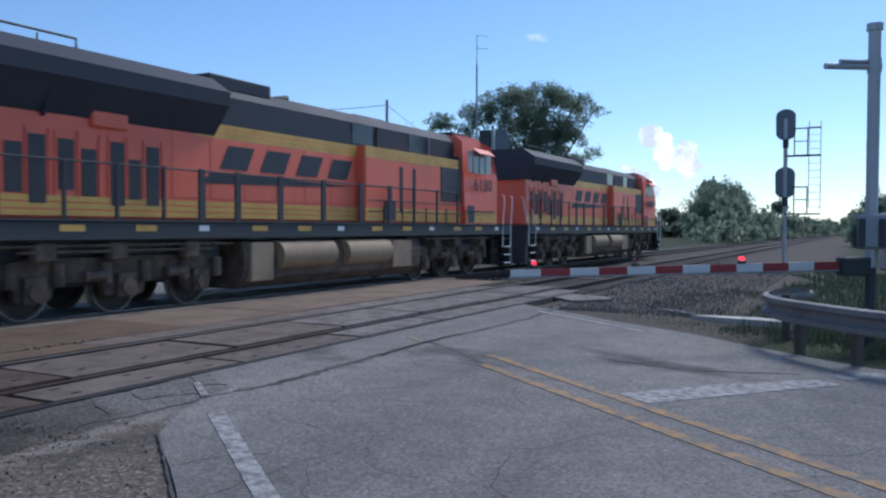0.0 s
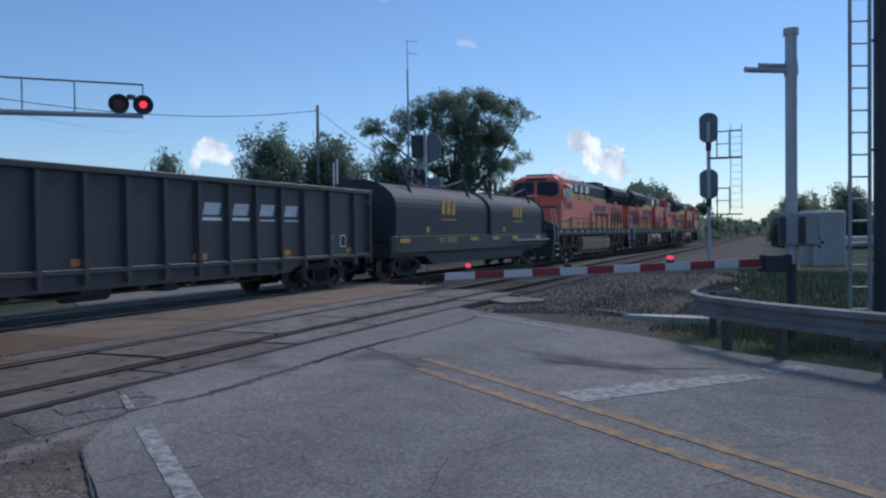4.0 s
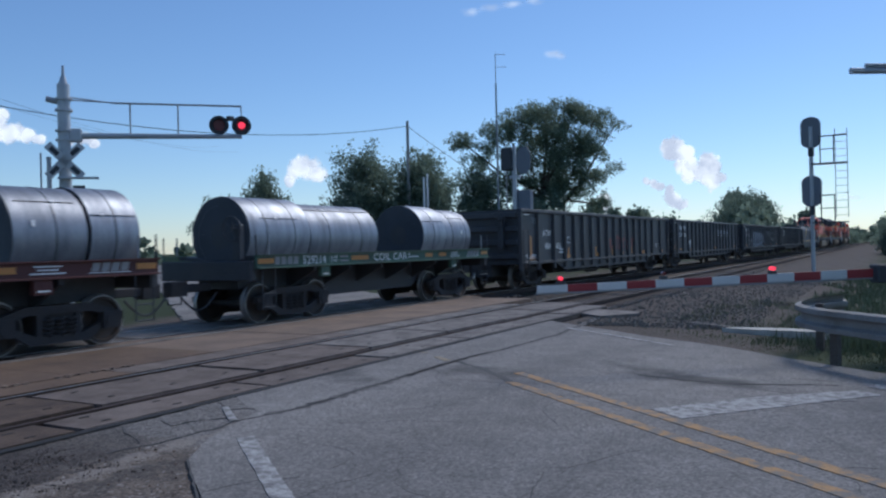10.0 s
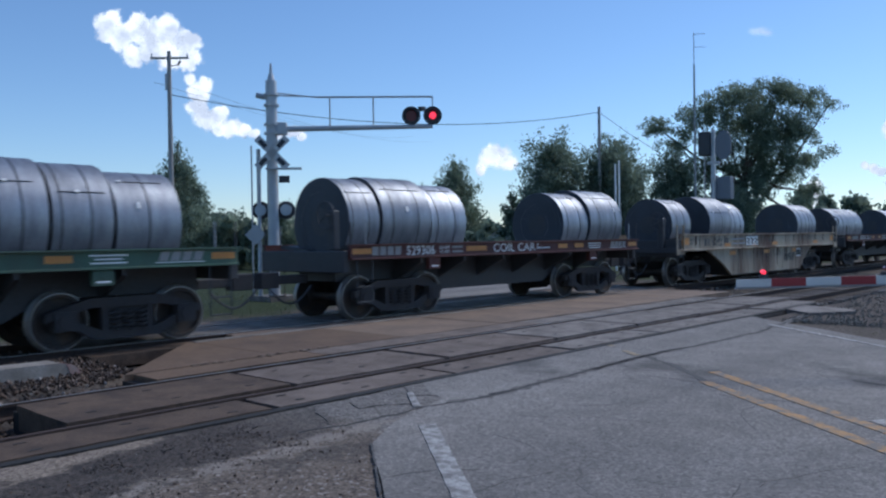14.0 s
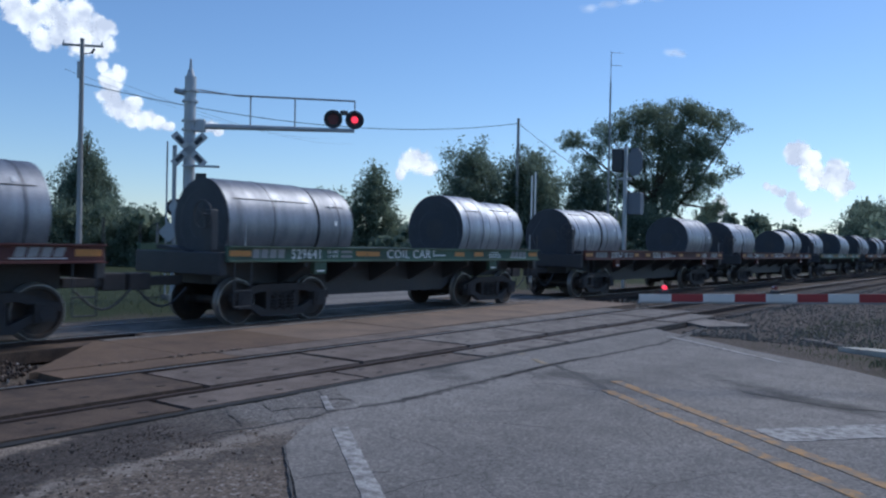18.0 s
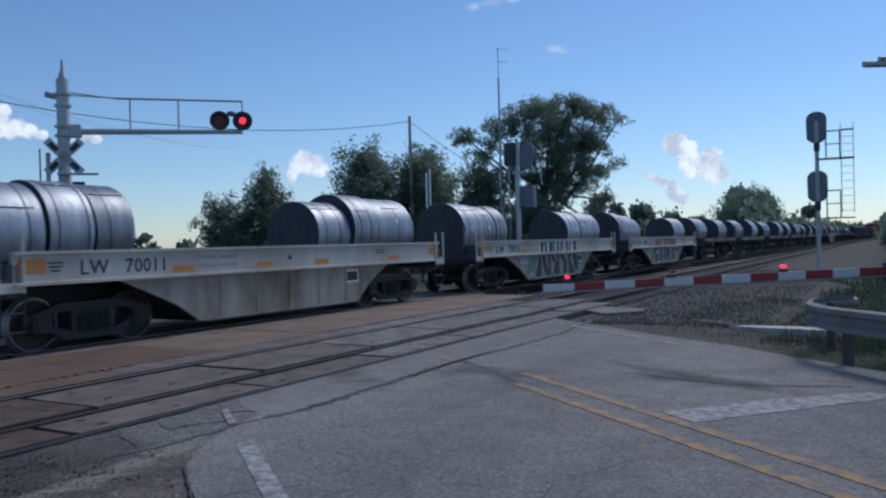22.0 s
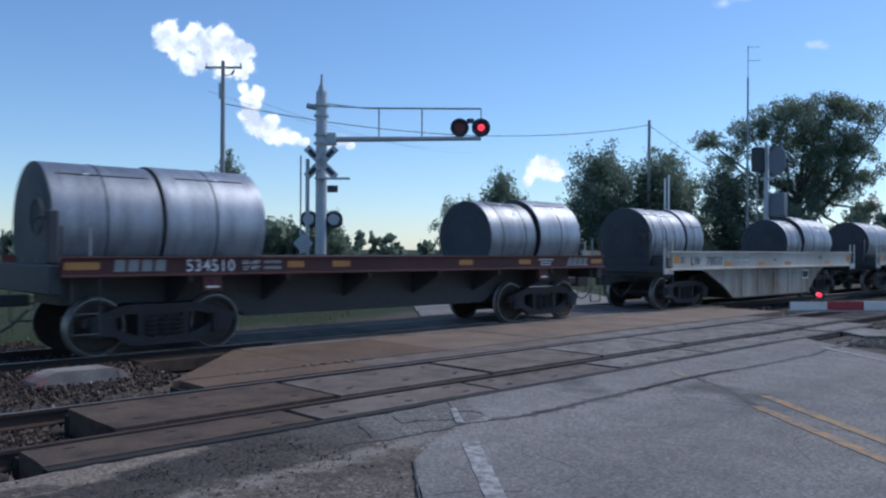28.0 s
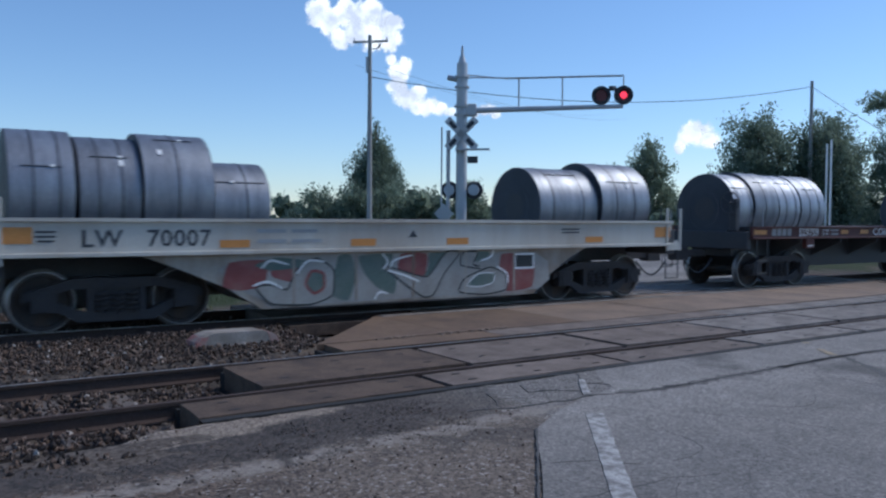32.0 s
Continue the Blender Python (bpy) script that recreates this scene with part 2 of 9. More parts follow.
sl.new(sr_.outputs["Color"], [q for q in sn if q.type == "MIX" and q.blend_type == "MULTIPLY"][0].inputs[6])
GATEW = mat("white_gate_sheeting", (0.66, 0.66, 0.64), 0.5, var=0.06, bump=0.0, dirt=(0.4, 0.4, 0.38), amount=0.3)
GATER = mat("red_gate_sheeting", (0.30, 0.03, 0.035), 0.5, var=0.1, bump=0.0, dirt=(0.18, 0.03, 0.03), amount=0.4)
REDLIT = glow("lit_red_lens", (1.0, 0.04, 0.07), 1.5)
REDDIM = mat("unlit_red_lens", (0.16, 0.012, 0.015), 0.3, var=0.0, bump=0.0)
BARK = mat("bark", (0.12, 0.095, 0.075), 0.9, var=0.35, bump=0.5, stretch=(3, 3, 0.4))


def leaf_mat(name, col):
    """Leaves that let light through."""
    m = bpy.data.materials.new(name)
    m.use_nodes = True
    n, l = m.node_tree.nodes, m.node_tree.links
    n.remove(n["Principled BSDF"])
    df, tr, mx, geo, hs = n.new("ShaderNodeBsdfDiffuse"), n.new("ShaderNodeBsdfTranslucent"), n.new("ShaderNodeMixShader"), n.new("ShaderNodeNewGeometry"), n.new("ShaderNodeHueSaturation")
    rg = n.new("ShaderNodeMapRange")
    rg.inputs["To Min"].default_value, rg.inputs["To Max"].default_value = 0.7, 1.3
    l.new(geo.outputs["Random Per Island"], rg.inputs["Value"])
    l.new(rg.outputs["Result"], hs.inputs["Value"])
    hs.inputs["Color"].default_value = (*col, 1)
    l.new(hs.outputs["Color"], df.inputs["Color"])
    l.new(hs.outputs["Color"], tr.inputs["Color"])
    mx.inputs["Fac"].default_value = 0.62
    l.new(df.outputs[0], mx.inputs[1])
    l.new(tr.outputs[0], mx.inputs[2])
    l.new(mx.outputs[0], n["Material Output"].inputs["Surface"])
    return m


# Paler and greyer than real leaves: distance haze is put into these colours.
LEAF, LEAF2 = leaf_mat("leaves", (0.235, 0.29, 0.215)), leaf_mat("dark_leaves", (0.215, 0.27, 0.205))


def cloud_mat(name="cloud", full=1.0, lo=1.2, hi=1.58):
    """Soft white vapour that glows of itself: each puff fades out along a ragged edge."""
    m = bpy.data.materials.new(name)
    m.use_nodes = True
    n, l = m.node_tree.nodes, m.node_tree.links
    n.remove(n["Principled BSDF"])
    uv, ln, geo = n.new("ShaderNodeUVMap"), n.new("ShaderNodeVectorMath"), n.new("ShaderNodeNewGeometry")
    ln.operation = "LENGTH"
    l.new(uv.outputs["UV"], ln.inputs[0])
    no, n2 = n.new("ShaderNodeTexNoise"), n.new("ShaderNodeTexNoise")
    no.inputs["Scale"].default_value, no.inputs["Detail"].default_value, no.inputs["Roughness"].default_value = 0.03, 8, 0.65
    n2.inputs["Scale"].default_value, n2.inputs["Detail"].default_value = 0.017, 4
    l.new(geo.outputs["Position"], no.inputs["Vector"])
    l.new(geo.outputs["Position"], n2.inputs["Vector"])
    a = n.new("ShaderNodeMath")
    a.operation = "MULTIPLY_ADD"
    l.new(no.outputs["Fac"], a.inputs[0])
    a.inputs[1].default_value = 1.5
    l.new(ln.outputs["Value"], a.inputs[2])
    rg = n.new("ShaderNodeMapRange")
    rg.interpolation_type = "SMOOTHSTEP"
    rg.inputs["From Min"].default_value, rg.inputs["From Max"].default_value = lo, hi
    rg.inputs["To Min"].default_value, rg.inputs["To Max"].default_value = full, 0.0
    l.new(a.outputs[0], rg.inputs["Value"])
    cr = n.new("ShaderNodeValToRGB")
    cr.color_ramp.elements[0].position, cr.color_ramp.elements[1].position = 0.4, 0.6
    # Sunlit and shaded parts of the cloud are put into this ramp.
    cr.color_ramp.elements[0].color, cr.color_ramp.elements[1].color = (0.60, 0.61, 0.64, 1), (1.0, 0.97, 0.9, 1)
    l.new(n2.outputs["Fac"], cr.inputs["Fac"])
    em, tr, mx = n.new("ShaderNodeEmission"), n.new("ShaderNodeBsdfTransparent"), n.new("ShaderNodeMixShader")
    em.inputs["Strength"].default_value = 1.22
    l.new(cr.outputs["Color"], em.inputs["Color"])
    l.new(rg.outputs["Result"], mx.inputs["Fac"])
    l.new(tr.outputs[0], mx.inputs[1])
    l.new(em.outputs[0], mx.inputs[2])
    l.new(mx.outputs[0], n["Material Output"].inputs["Surface"])
    return m


CLOUDM, WISPM = cloud_mat(), cloud_mat("thin_cloud", 0.22, 0.85, 1.6)
SIGNALGREY = mat("weathered_signal_grey", (0.17, 0.19, 0.22), 0.6, var=0.15, bump=0.05)
GRASSM = mat("grass_blades", (0.15, 0.17, 0.085), 0.7, var=0.15, bump=0.0, rand=0.4, island=True)
WALLW = mat("pale_siding", (0.55, 0.56, 0.55), 0.7, var=0.1, bump=0.1, dirt=(0.35, 0.33, 0.3), amount=0.4)
SIGNGREY = mat("sign_back_aluminium", (0.45, 0.46, 0.47), 0.45, 0.6, var=0.06, bump=0.0)
GRAF_S = mat("silver_spray_paint", (0.55, 0.60, 0.66), 0.55, 0.1, var=0.15, bump=0.0, dirt=(0.30, 0.33, 0.38), amount=0.6, dscale=2.5)
GRAF_K = mat("black_spray_paint", (0.03, 0.035, 0.035), 0.6, var=0.2, bump=0.0)
GRAF_R = mat("red_spray_paint", (0.23, 0.06, 0.055), 0.6, var=0.25, bump=0.0, dirt=(0.4, 0.28, 0.24), amount=0.35, dscale=2)
GRAF_B = mat("pale_blue_spray_paint", (0.34, 0.46, 0.56), 0.55, var=0.2, bump=0.0, dirt=(0.22, 0.30, 0.38), amount=0.7, dscale=2.5)
GRAF_G = mat("dark_green_spray_paint", (0.10, 0.145, 0.125), 0.6, var=0.25, bump=0.0, dirt=(0.2, 0.22, 0.19), amount=0.6, dscale=2.2)
GRAF_W = mat("chalky_spray_paint", (0.36, 0.35, 0.32), 0.65, var=0.15, bump=0.0, dirt=(0.22, 0.2, 0.17), amount=0.6, dscale=2.2)
GRAF_T = mat("teal_spray_paint", (0.13, 0.225, 0.22), 0.6, var=0.2, bump=0.0, dirt=(0.25, 0.30, 0.28), amount=0.6, dscale=2)


# ---- mesh helpers ----
def add_box(bm, c, s, rz=0.0, rx=0.0, ry=0.0):
    m = Matrix.LocRotScale(c, Euler((radians(rx), radians(ry), radians(rz))), s)
    return bmesh.ops.create_cube(bm, size=1.0, matrix=m)["verts"]


def box2(bm, x0, x1, y0, y1, z0, z1):
    return add_box(bm, ((x0 + x1) / 2, (y0 + y1) / 2, (z0 + z1) / 2), (abs(x1 - x0), abs(y1 - y0), abs(z1 - z0)))


def add_rod(bm, a, b, r, seg=8, r2=None):
    a, b = Vector(a), Vector(b)
    d = b - a
    m = Matrix.Translation((a + b) / 2) @ d.to_track_quat("Z", "Y").to_matrix().to_4x4()
    return bmesh.ops.create_cone(bm, cap_ends=True, segments=seg, radius1=r, radius2=r if r2 is None else r2, depth=d.length, matrix=m)["verts"]


def add_pipe(bm, pts, r, seg=6, closed=False):
    """One bent tube along a line of points."""
    pts = [Vector(p) for p in pts]
    k = len(pts)
    rings, side = [], None
    for i, p in enumerate(pts):
        a, b = (pts[i - 1], pts[(i + 1) % k]) if closed else (pts[max(0, i - 1)], pts[min(k - 1, i + 1)])
        d = (b - a).normalized()
        if side is None:
            side = d.orthogonal().normalized()
        side = (side - d * side.dot(d)).normalized()
        up = d.cross(side)
        rings.append([bm.verts.new(p + (side * math.cos(2 * math.pi * j / seg) + up * math.sin(2 * math.pi * j / seg)) * r) for j in range(seg)])
    pairs = list(zip(rings, rings[1:])) + ([(rings[-1], rings[0])] if closed else [])
    for u, v in pairs:
        for j in range(seg):
            bm.faces.new((u[j], u[(j + 1) % seg], v[(j + 1) % seg], v[j]))
    if not closed:
        bm.faces.new(rings[0][::-1])
        bm.faces.new(rings[-1])


def extrude_poly(bm, pts, axis, a, b):
    """A prism: a polygon of 2D points, pulled from a to b along an axis (the two others in order)."""
    def place(p, v):
        return {"x": (v, p[0], p[1]), "y": (p[0], v, p[1]), "z": (p[0], p[1], v)}[axis]
    lo = [bm.verts.new(place(p, a)) for p in pts]
    hi = [bm.verts.new(place(p, b)) for p in pts]
    bm.faces.new(lo)
    bm.faces.new(hi[::-1])
    for i in range(len(pts)):
        j = (i + 1) % len(pts)
        bm.faces.new((lo[j], lo[i], hi[i], hi[j]))


def part(name, bm, material, parent=None, label="", bevel=0.0, smooth=False, at=None):
    if bevel:
        es = [e for e in bm.edges if len(e.link_faces) == 2 and e.calc_face_angle(0) > 0.6]
        bmesh.ops.bevel(bm, geom=es, offset=bevel, segments=1, affect="EDGES", clamp_overlap=True)
    bmesh.ops.recalc_face_normals(bm, faces=bm.faces)
    me = bpy.data.meshes.new(name)
    bm.to_mesh(me)
    bm.free()
    me.materials.append(material)
    if smooth:
        me.shade_smooth()
        if hasattr(me, "set_sharp_from_angle"):
            me.set_sharp_from_angle(angle=radians(40))
    ob = new(name, me)
    if parent is not None:
        ob.parent = parent
    if at is not None:
        ob.matrix_basis = at
    if label:
        ob["label"] = label
    return ob


def again(ob, parent, m=None):
    """Another object on the same mesh."""
    o = new(ob.name.split(".")[0], ob.data)
    o.parent = parent
    if m is not None:
        o.matrix_basis = m
    if "label" in ob:
        o["label"] = ob["label"]
    return o


def thing(name, label, category, m=None, group="", kind=""):
    e = new(name)
    e.empty_display_size = 0.3
    tagged(e, label, category, group, kind)
    if m is not None:
        e.matrix_basis = m
    return e


def quick(name, boxes, material, parent=None, label="", bevel=0.0):
    bm = bmesh.new()
    for q in boxes:
        box2(bm, *q)
    return part(name, bm, material, parent, label, bevel)


TEXTS = {}


def text_mesh(s, size):
    if (s, size) not in TEXTS:
        cu = bpy.data.curves.new("lettering", "FONT")
        cu.body, cu.size, cu.extrude, cu.resolution_u = s, size, 0.002, 3
        cu.offset = size * 0.012
        cu.align_x = "CENTER"
        cu.space_character = 1.08
        ob = new("lettering", cu)
        me = bpy.data.meshes.new_from_object(ob.evaluated_get(bpy.context.evaluated_depsgraph_get()))
        bpy.data.objects.remove(ob)
        bm = bmesh.new()
        bm.from_mesh(me)
        bmesh.ops.remove_doubles(bm, verts=bm.verts, dist=1e-5)
        bm.to_mesh(me)
        bm.free()
        TEXTS[(s, size)] = me
    return TEXTS[(s, size)]


def lettering(s, size, material, parent, x, y, z, name="lettering", side=1, wide=1.0):
    """Words on the side of a thing, to be read from the side that side names, centred on y."""
    me = text_mesh(s, size).copy()
    me.materials.clear()
    me.materials.append(material)
    me.transform(Matrix.Diagonal((wide, 1, 1, 1)))
    ob = new(name, me)
    ob.parent = parent
    ob.matrix_basis = pose(x * side, y, z, 90, 0, 90 * side)
    return ob


def bars(parent, material, x, y, z, w, h, n=4, lean=0.25, side=1, name="logo_bar", fill=0.78):
    """A row of slanted bars that stands for a logo."""
    step = w / n
    for i in range(n):
        bm = bmesh.new()
        u = y - w / 2 + i * step
        k = step * fill
        o = lean * h * side
        extrude_poly(bm, [(u, z), (u + k, z), (u + k + o, z + h), (u + o, z + h)], "x", x * side, (x + 0.006) * side)
        part(name, bm, material, parent)


def ribbon(bm, pts, w, x, y0, z0, sy, sz):
    """A flat painted stroke with tapering ends."""
    line = []
    k = len(pts)
    for i in range(k - 1):
        p0, p1, p2, p3 = (Vector(pts[max(0, min(k - 1, i + q))]) for q in (-1, 0, 1, 2))
        for j in range(5):
            t = j / 5
            line.append(0.5 * (2 * p1 + (p2 - p0) * t + (2 * p0 - 5 * p1 + 4 * p2 - p3) * t * t + (3 * p1 - p0 - 3 * p2 + p3) * t ** 3))
    line = [Vector((y0 + p.x * sy, z0 + p.y * sz)) for p in line + [Vector(pts[-1])]]
    prev = None
    for i, p in enumerate(line):
        d = (line[min(i + 1, len(line) - 1)] - line[max(0, i - 1)]).normalized()
        f = i / (len(line) - 1)
        ww = w * (0.55 + 0.75 * math.sin(math.pi * min(1, 0.12 + f * 0.8)))
        o = Vector((-d.y, d.x)) * ww / 2
        cur = [bm.verts.new((x + 0.0003 * i, q.x, q.y)) for q in (p + o, p - o)]
        if prev:
            bm.faces.new((prev[0], prev[1], cur[1], cur[0]))
        prev = cur


def swirl(parent, material, rng, x, y0, y1, z0, z1, n, name="spray_shape", lift=0.0, label="", edge=None, w=0.34):
    """Loose sprayed strokes between two heights, each with a darker rim if one is given."""
    step = (y1 - y0) / n
    for i in range(n):
        strokes = []
        # slanting hooks and blades that run into one another
        for q in range(3):
            u, lean = rng.uniform(-0.15, 0.75), rng.uniform(-0.25, 0.45)
            lo, hi = rng.uniform(0.0, 0.2), rng.uniform(0.75, 1.0)
            if q == 1:
                lo, hi = hi, lo
            strokes.append([(u, lo), (u + lean * 0.6 + rng.uniform(-0.15, 0.15), (lo + hi) / 2), (u + lean, hi), (u + lean + rng.uniform(0.2, 0.5), hi + (lo - hi) * rng.uniform(0.1, 0.35))])
        layers = [(edge, w * 1.45, 0.0), (material, w, 0.004)] if edge else [(material, w, 0.0)]
        for m, k, up in layers:
            bm = bmesh.new()
            for q, st in enumerate(strokes):
                ribbon(bm, st, k * min(step, (z1 - z0)), x + lift + up + 0.0011 * q, y0 + step * i, z0 + 0.08 * (z1 - z0), step * 0.95, (z1 - z0) * 0.84)
            part(name, bm, m, parent, label)


def sprayed_shape(parent, material, x, y0, pts, rim=None, width=0.035, round_=True, name="spray_shape"):
    """One sprayed field with a drawn outline: points along the car from y0 and heights, its corners rounded off."""
    p = [Vector((y0 + a, b)) for a, b in pts]
    if sum(a.x * b.y - b.x * a.y for a, b in zip(p, p[1:] + p[:1])) < 0:
        p.reverse()
    if round_:
        q = []
        for i in range(len(p)):
            a, b, c = p[i - 1], p[i], p[(i + 1) % len(p)]
            q += [b.lerp(a, 0.28), b.lerp(a, 0.1).lerp(b.lerp(c, 0.1), 0.5), b.lerp(c, 0.28)]
        p = q
    layers = [(material, p, 0.003)]
    if rim:
        out = []
        for i in range(len(p)):
            d = (p[(i + 1) % len(p)] - p[i - 1]).normalized()
            out.append(p[i] + Vector((d.y, -d.x)) * width)
        layers.append((rim, out, 0.0))
    for m, line, up in layers:
        bm = bmesh.new()
        extrude_poly(bm, [tuple(v) for v in line], "x", x - 0.002, x + 0.002 + up)
        part(name, bm, m, parent)


def sprayed_line(parent, material, x, y0, pts, w, name="spray_line"):
    bm = bmesh.new()
    ribbon(bm, pts, w, x, y0, 0.0, 1.0, 1.0)
    part(name, bm, material, parent)


# ---- ground, road and tracks ----
# Near track: rails at x -9.17 and -7.55. Train's track: middle at x -13.75, turned a little towards the near one.
# Road: along D, with offsets N from the camera's foot.
D, N = Vector((-0.77, 0.638, 0)), Vector((0.638, 0.77, 0))
TRACK_X, TRACK_Y, LEAN_T = -13.75, 5.5, 0.014


def road_pt(s, n, z=0.0):
    p = D * s + N * n
    return (p.x, p.y, z)


def ground_z(x, y):
    s, n = D.x * x + D.y * y, N.x * x + N.y * y
    h = -0.05
    corridor = min(max((-6.55 - x) / 0.5, 0), 1) * min(max((x + 19) / 3, 0), 1)
    off = max(min(max((0.6 - n) / 2.0, 0), 1), min(max((n - 9.5) / 3.0, 0), 1))
    h -= 0.24 * corridor * off
    h -= 0.45 * min(max((n - 9.6) / 5.0, 0), 1) * min(max((x + 3.0) / 3.0, 0), 1)
    h += 0.05 * noise.noise((x * 0.35, y * 0.35, 1.3)) * min(max((abs(n - 4.4) - 5.0) / 2.0, 0), 1)
    if -12.4 < x < -9.9 and y < 5.5:
        h = -0.1
    if -12.2 < x < -6.75 and 2.2 < y < 21.0 and not (x < -9.9 and y < 5.0):
        h = -0.3
    far = math.hypot(x, y)
    h -= 0.5 * min(max((far - 60) / 200, 0), 1)
    return h


def ground_material():
    m = bpy.data.materials.new("verge_ground")
    m.use_nodes = True
    n, l = m.node_tree.nodes, m.node_tree.links
    b = n["Principled BSDF"]
    b.inputs["Roughness"].default_value = 0.95
    b.inputs["Specular IOR Level"].default_value = 0.2
    tc = n.new("ShaderNodeTexCoord")
    sep = n.new("ShaderNodeSeparateXYZ")
    l.new(tc.outputs["Object"], sep.inputs["Vector"])
    fine, big = n.new("ShaderNodeTexNoise"), n.new("ShaderNodeTexNoise")
    fine.inputs["Scale"].default_value, fine.inputs["Detail"].default_value = 22, 8
    big.inputs["Scale"].default_value, big.inputs["Detail"].default_value = 0.55, 7
    l.new(tc.outputs["Object"], fine.inputs["Vector"])
    l.new(tc.outputs["Object"], big.inputs["Vector"])
    # Grass darkened below its own tone: the far field's shade is put in.
    grass = n.new("ShaderNodeValToRGB")
    grass.color_ramp.elements[0].position, grass.color_ramp.elements[1].position = 0.3, 0.7
    grass.color_ramp.elements[0].color, grass.color_ramp.elements[1].color = (0.022, 0.03, 0.013, 1), (0.055, 0.072, 0.028, 1)
    l.new(fine.outputs["Fac"], grass.inputs["Fac"])
    dirt = n.new("ShaderNodeValToRGB")
    dirt.color_ramp.elements[0].position, dirt.color_ramp.elements[1].position = 0.32, 0.68
    dirt.color_ramp.elements[0].color, dirt.color_ramp.elements[1].color = (0.05, 0.04, 0.032, 1), (0.165, 0.138, 0.115, 1)
    l.new(fine.outputs["Fac"], dirt.inputs["Fac"])
    # bare gravelly soil along the tracks and the shoulder, grass beyond
    a = n.new("ShaderNodeMath")
    a.operation = "MULTIPLY_ADD"
    l.new(sep.outputs["X"], a.inputs[0])
    a.inputs[1].default_value = 1.0
    a.inputs[2].default_value = 9.3
    ab = n.new("ShaderNodeMath")
    ab.operation = "ABSOLUTE"
    l.new(a.outputs[0], ab.inputs[0])
    add = n.new("ShaderNodeMath")
    add.operation = "MULTIPLY_ADD"
    l.new(big.outputs["Fac"], add.inputs[0])
    add.inputs[1].default_value = 5.0
    l.new(ab.outputs[0], add.inputs[2])
    rg = n.new("ShaderNodeMapRange")
    rg.inputs["From Min"].default_value, rg.inputs["From Max"].default_value = 9.4, 11.0
    l.new(add.outputs[0], rg.inputs["Value"])
    mx = n.new("ShaderNodeMix")
    mx.data_type = "RGBA"
    l.new(rg.outputs["Result"], mx.inputs["Factor"])
    l.new(dirt.outputs["Color"], mx.inputs[6])
    l.new(grass.outputs["Color"], mx.inputs[7])
    l.new(mx.outputs[2], b.inputs["Base Color"])
    bp = n.new("ShaderNodeBump")
    bp.inputs["Strength"].default_value, bp.inputs["Distance"].default_value = 0.6, 0.04
    l.new(fine.outputs["Fac"], bp.inputs["Height"])
    l.new(bp.outputs["Normal"], b.inputs["Normal"])
    return m


def make_ground():
    def axis(lo, hi, step, far):
        v = list(np.arange(lo, hi + 1e-6, step))
        k, d = step, hi
        out = []
        while d < far:
            k *= 1.35
            d += k
            out.append(d)
        k, d = step, lo
        pre = []
        while d > -far:
            k *= 1.35
            d -= k
            pre.append(d)
        return pre[::-1] + v + out
    xs, ys = axis(-24, 10, 0.4, 2600), axis(-8, 34, 0.4, 3000)
    verts = [(x, y, ground_z(x, y)) for y in ys for x in xs]
    w = len(xs)
    faces = [(j * w + i, j * w + i + 1, (j + 1) * w + i + 1, (j + 1) * w + i) for j in range(len(ys) - 1) for i in range(w - 1)]
    me = bpy.data.meshes.new("ground")
    me.from_pydata(verts, [], faces)
    me.materials.append(ground_material())
    me.shade_smooth()
    tagged(new("ground", me), "grassy ground with bare gravelly soil along the tracks", "ground", kind="structure")


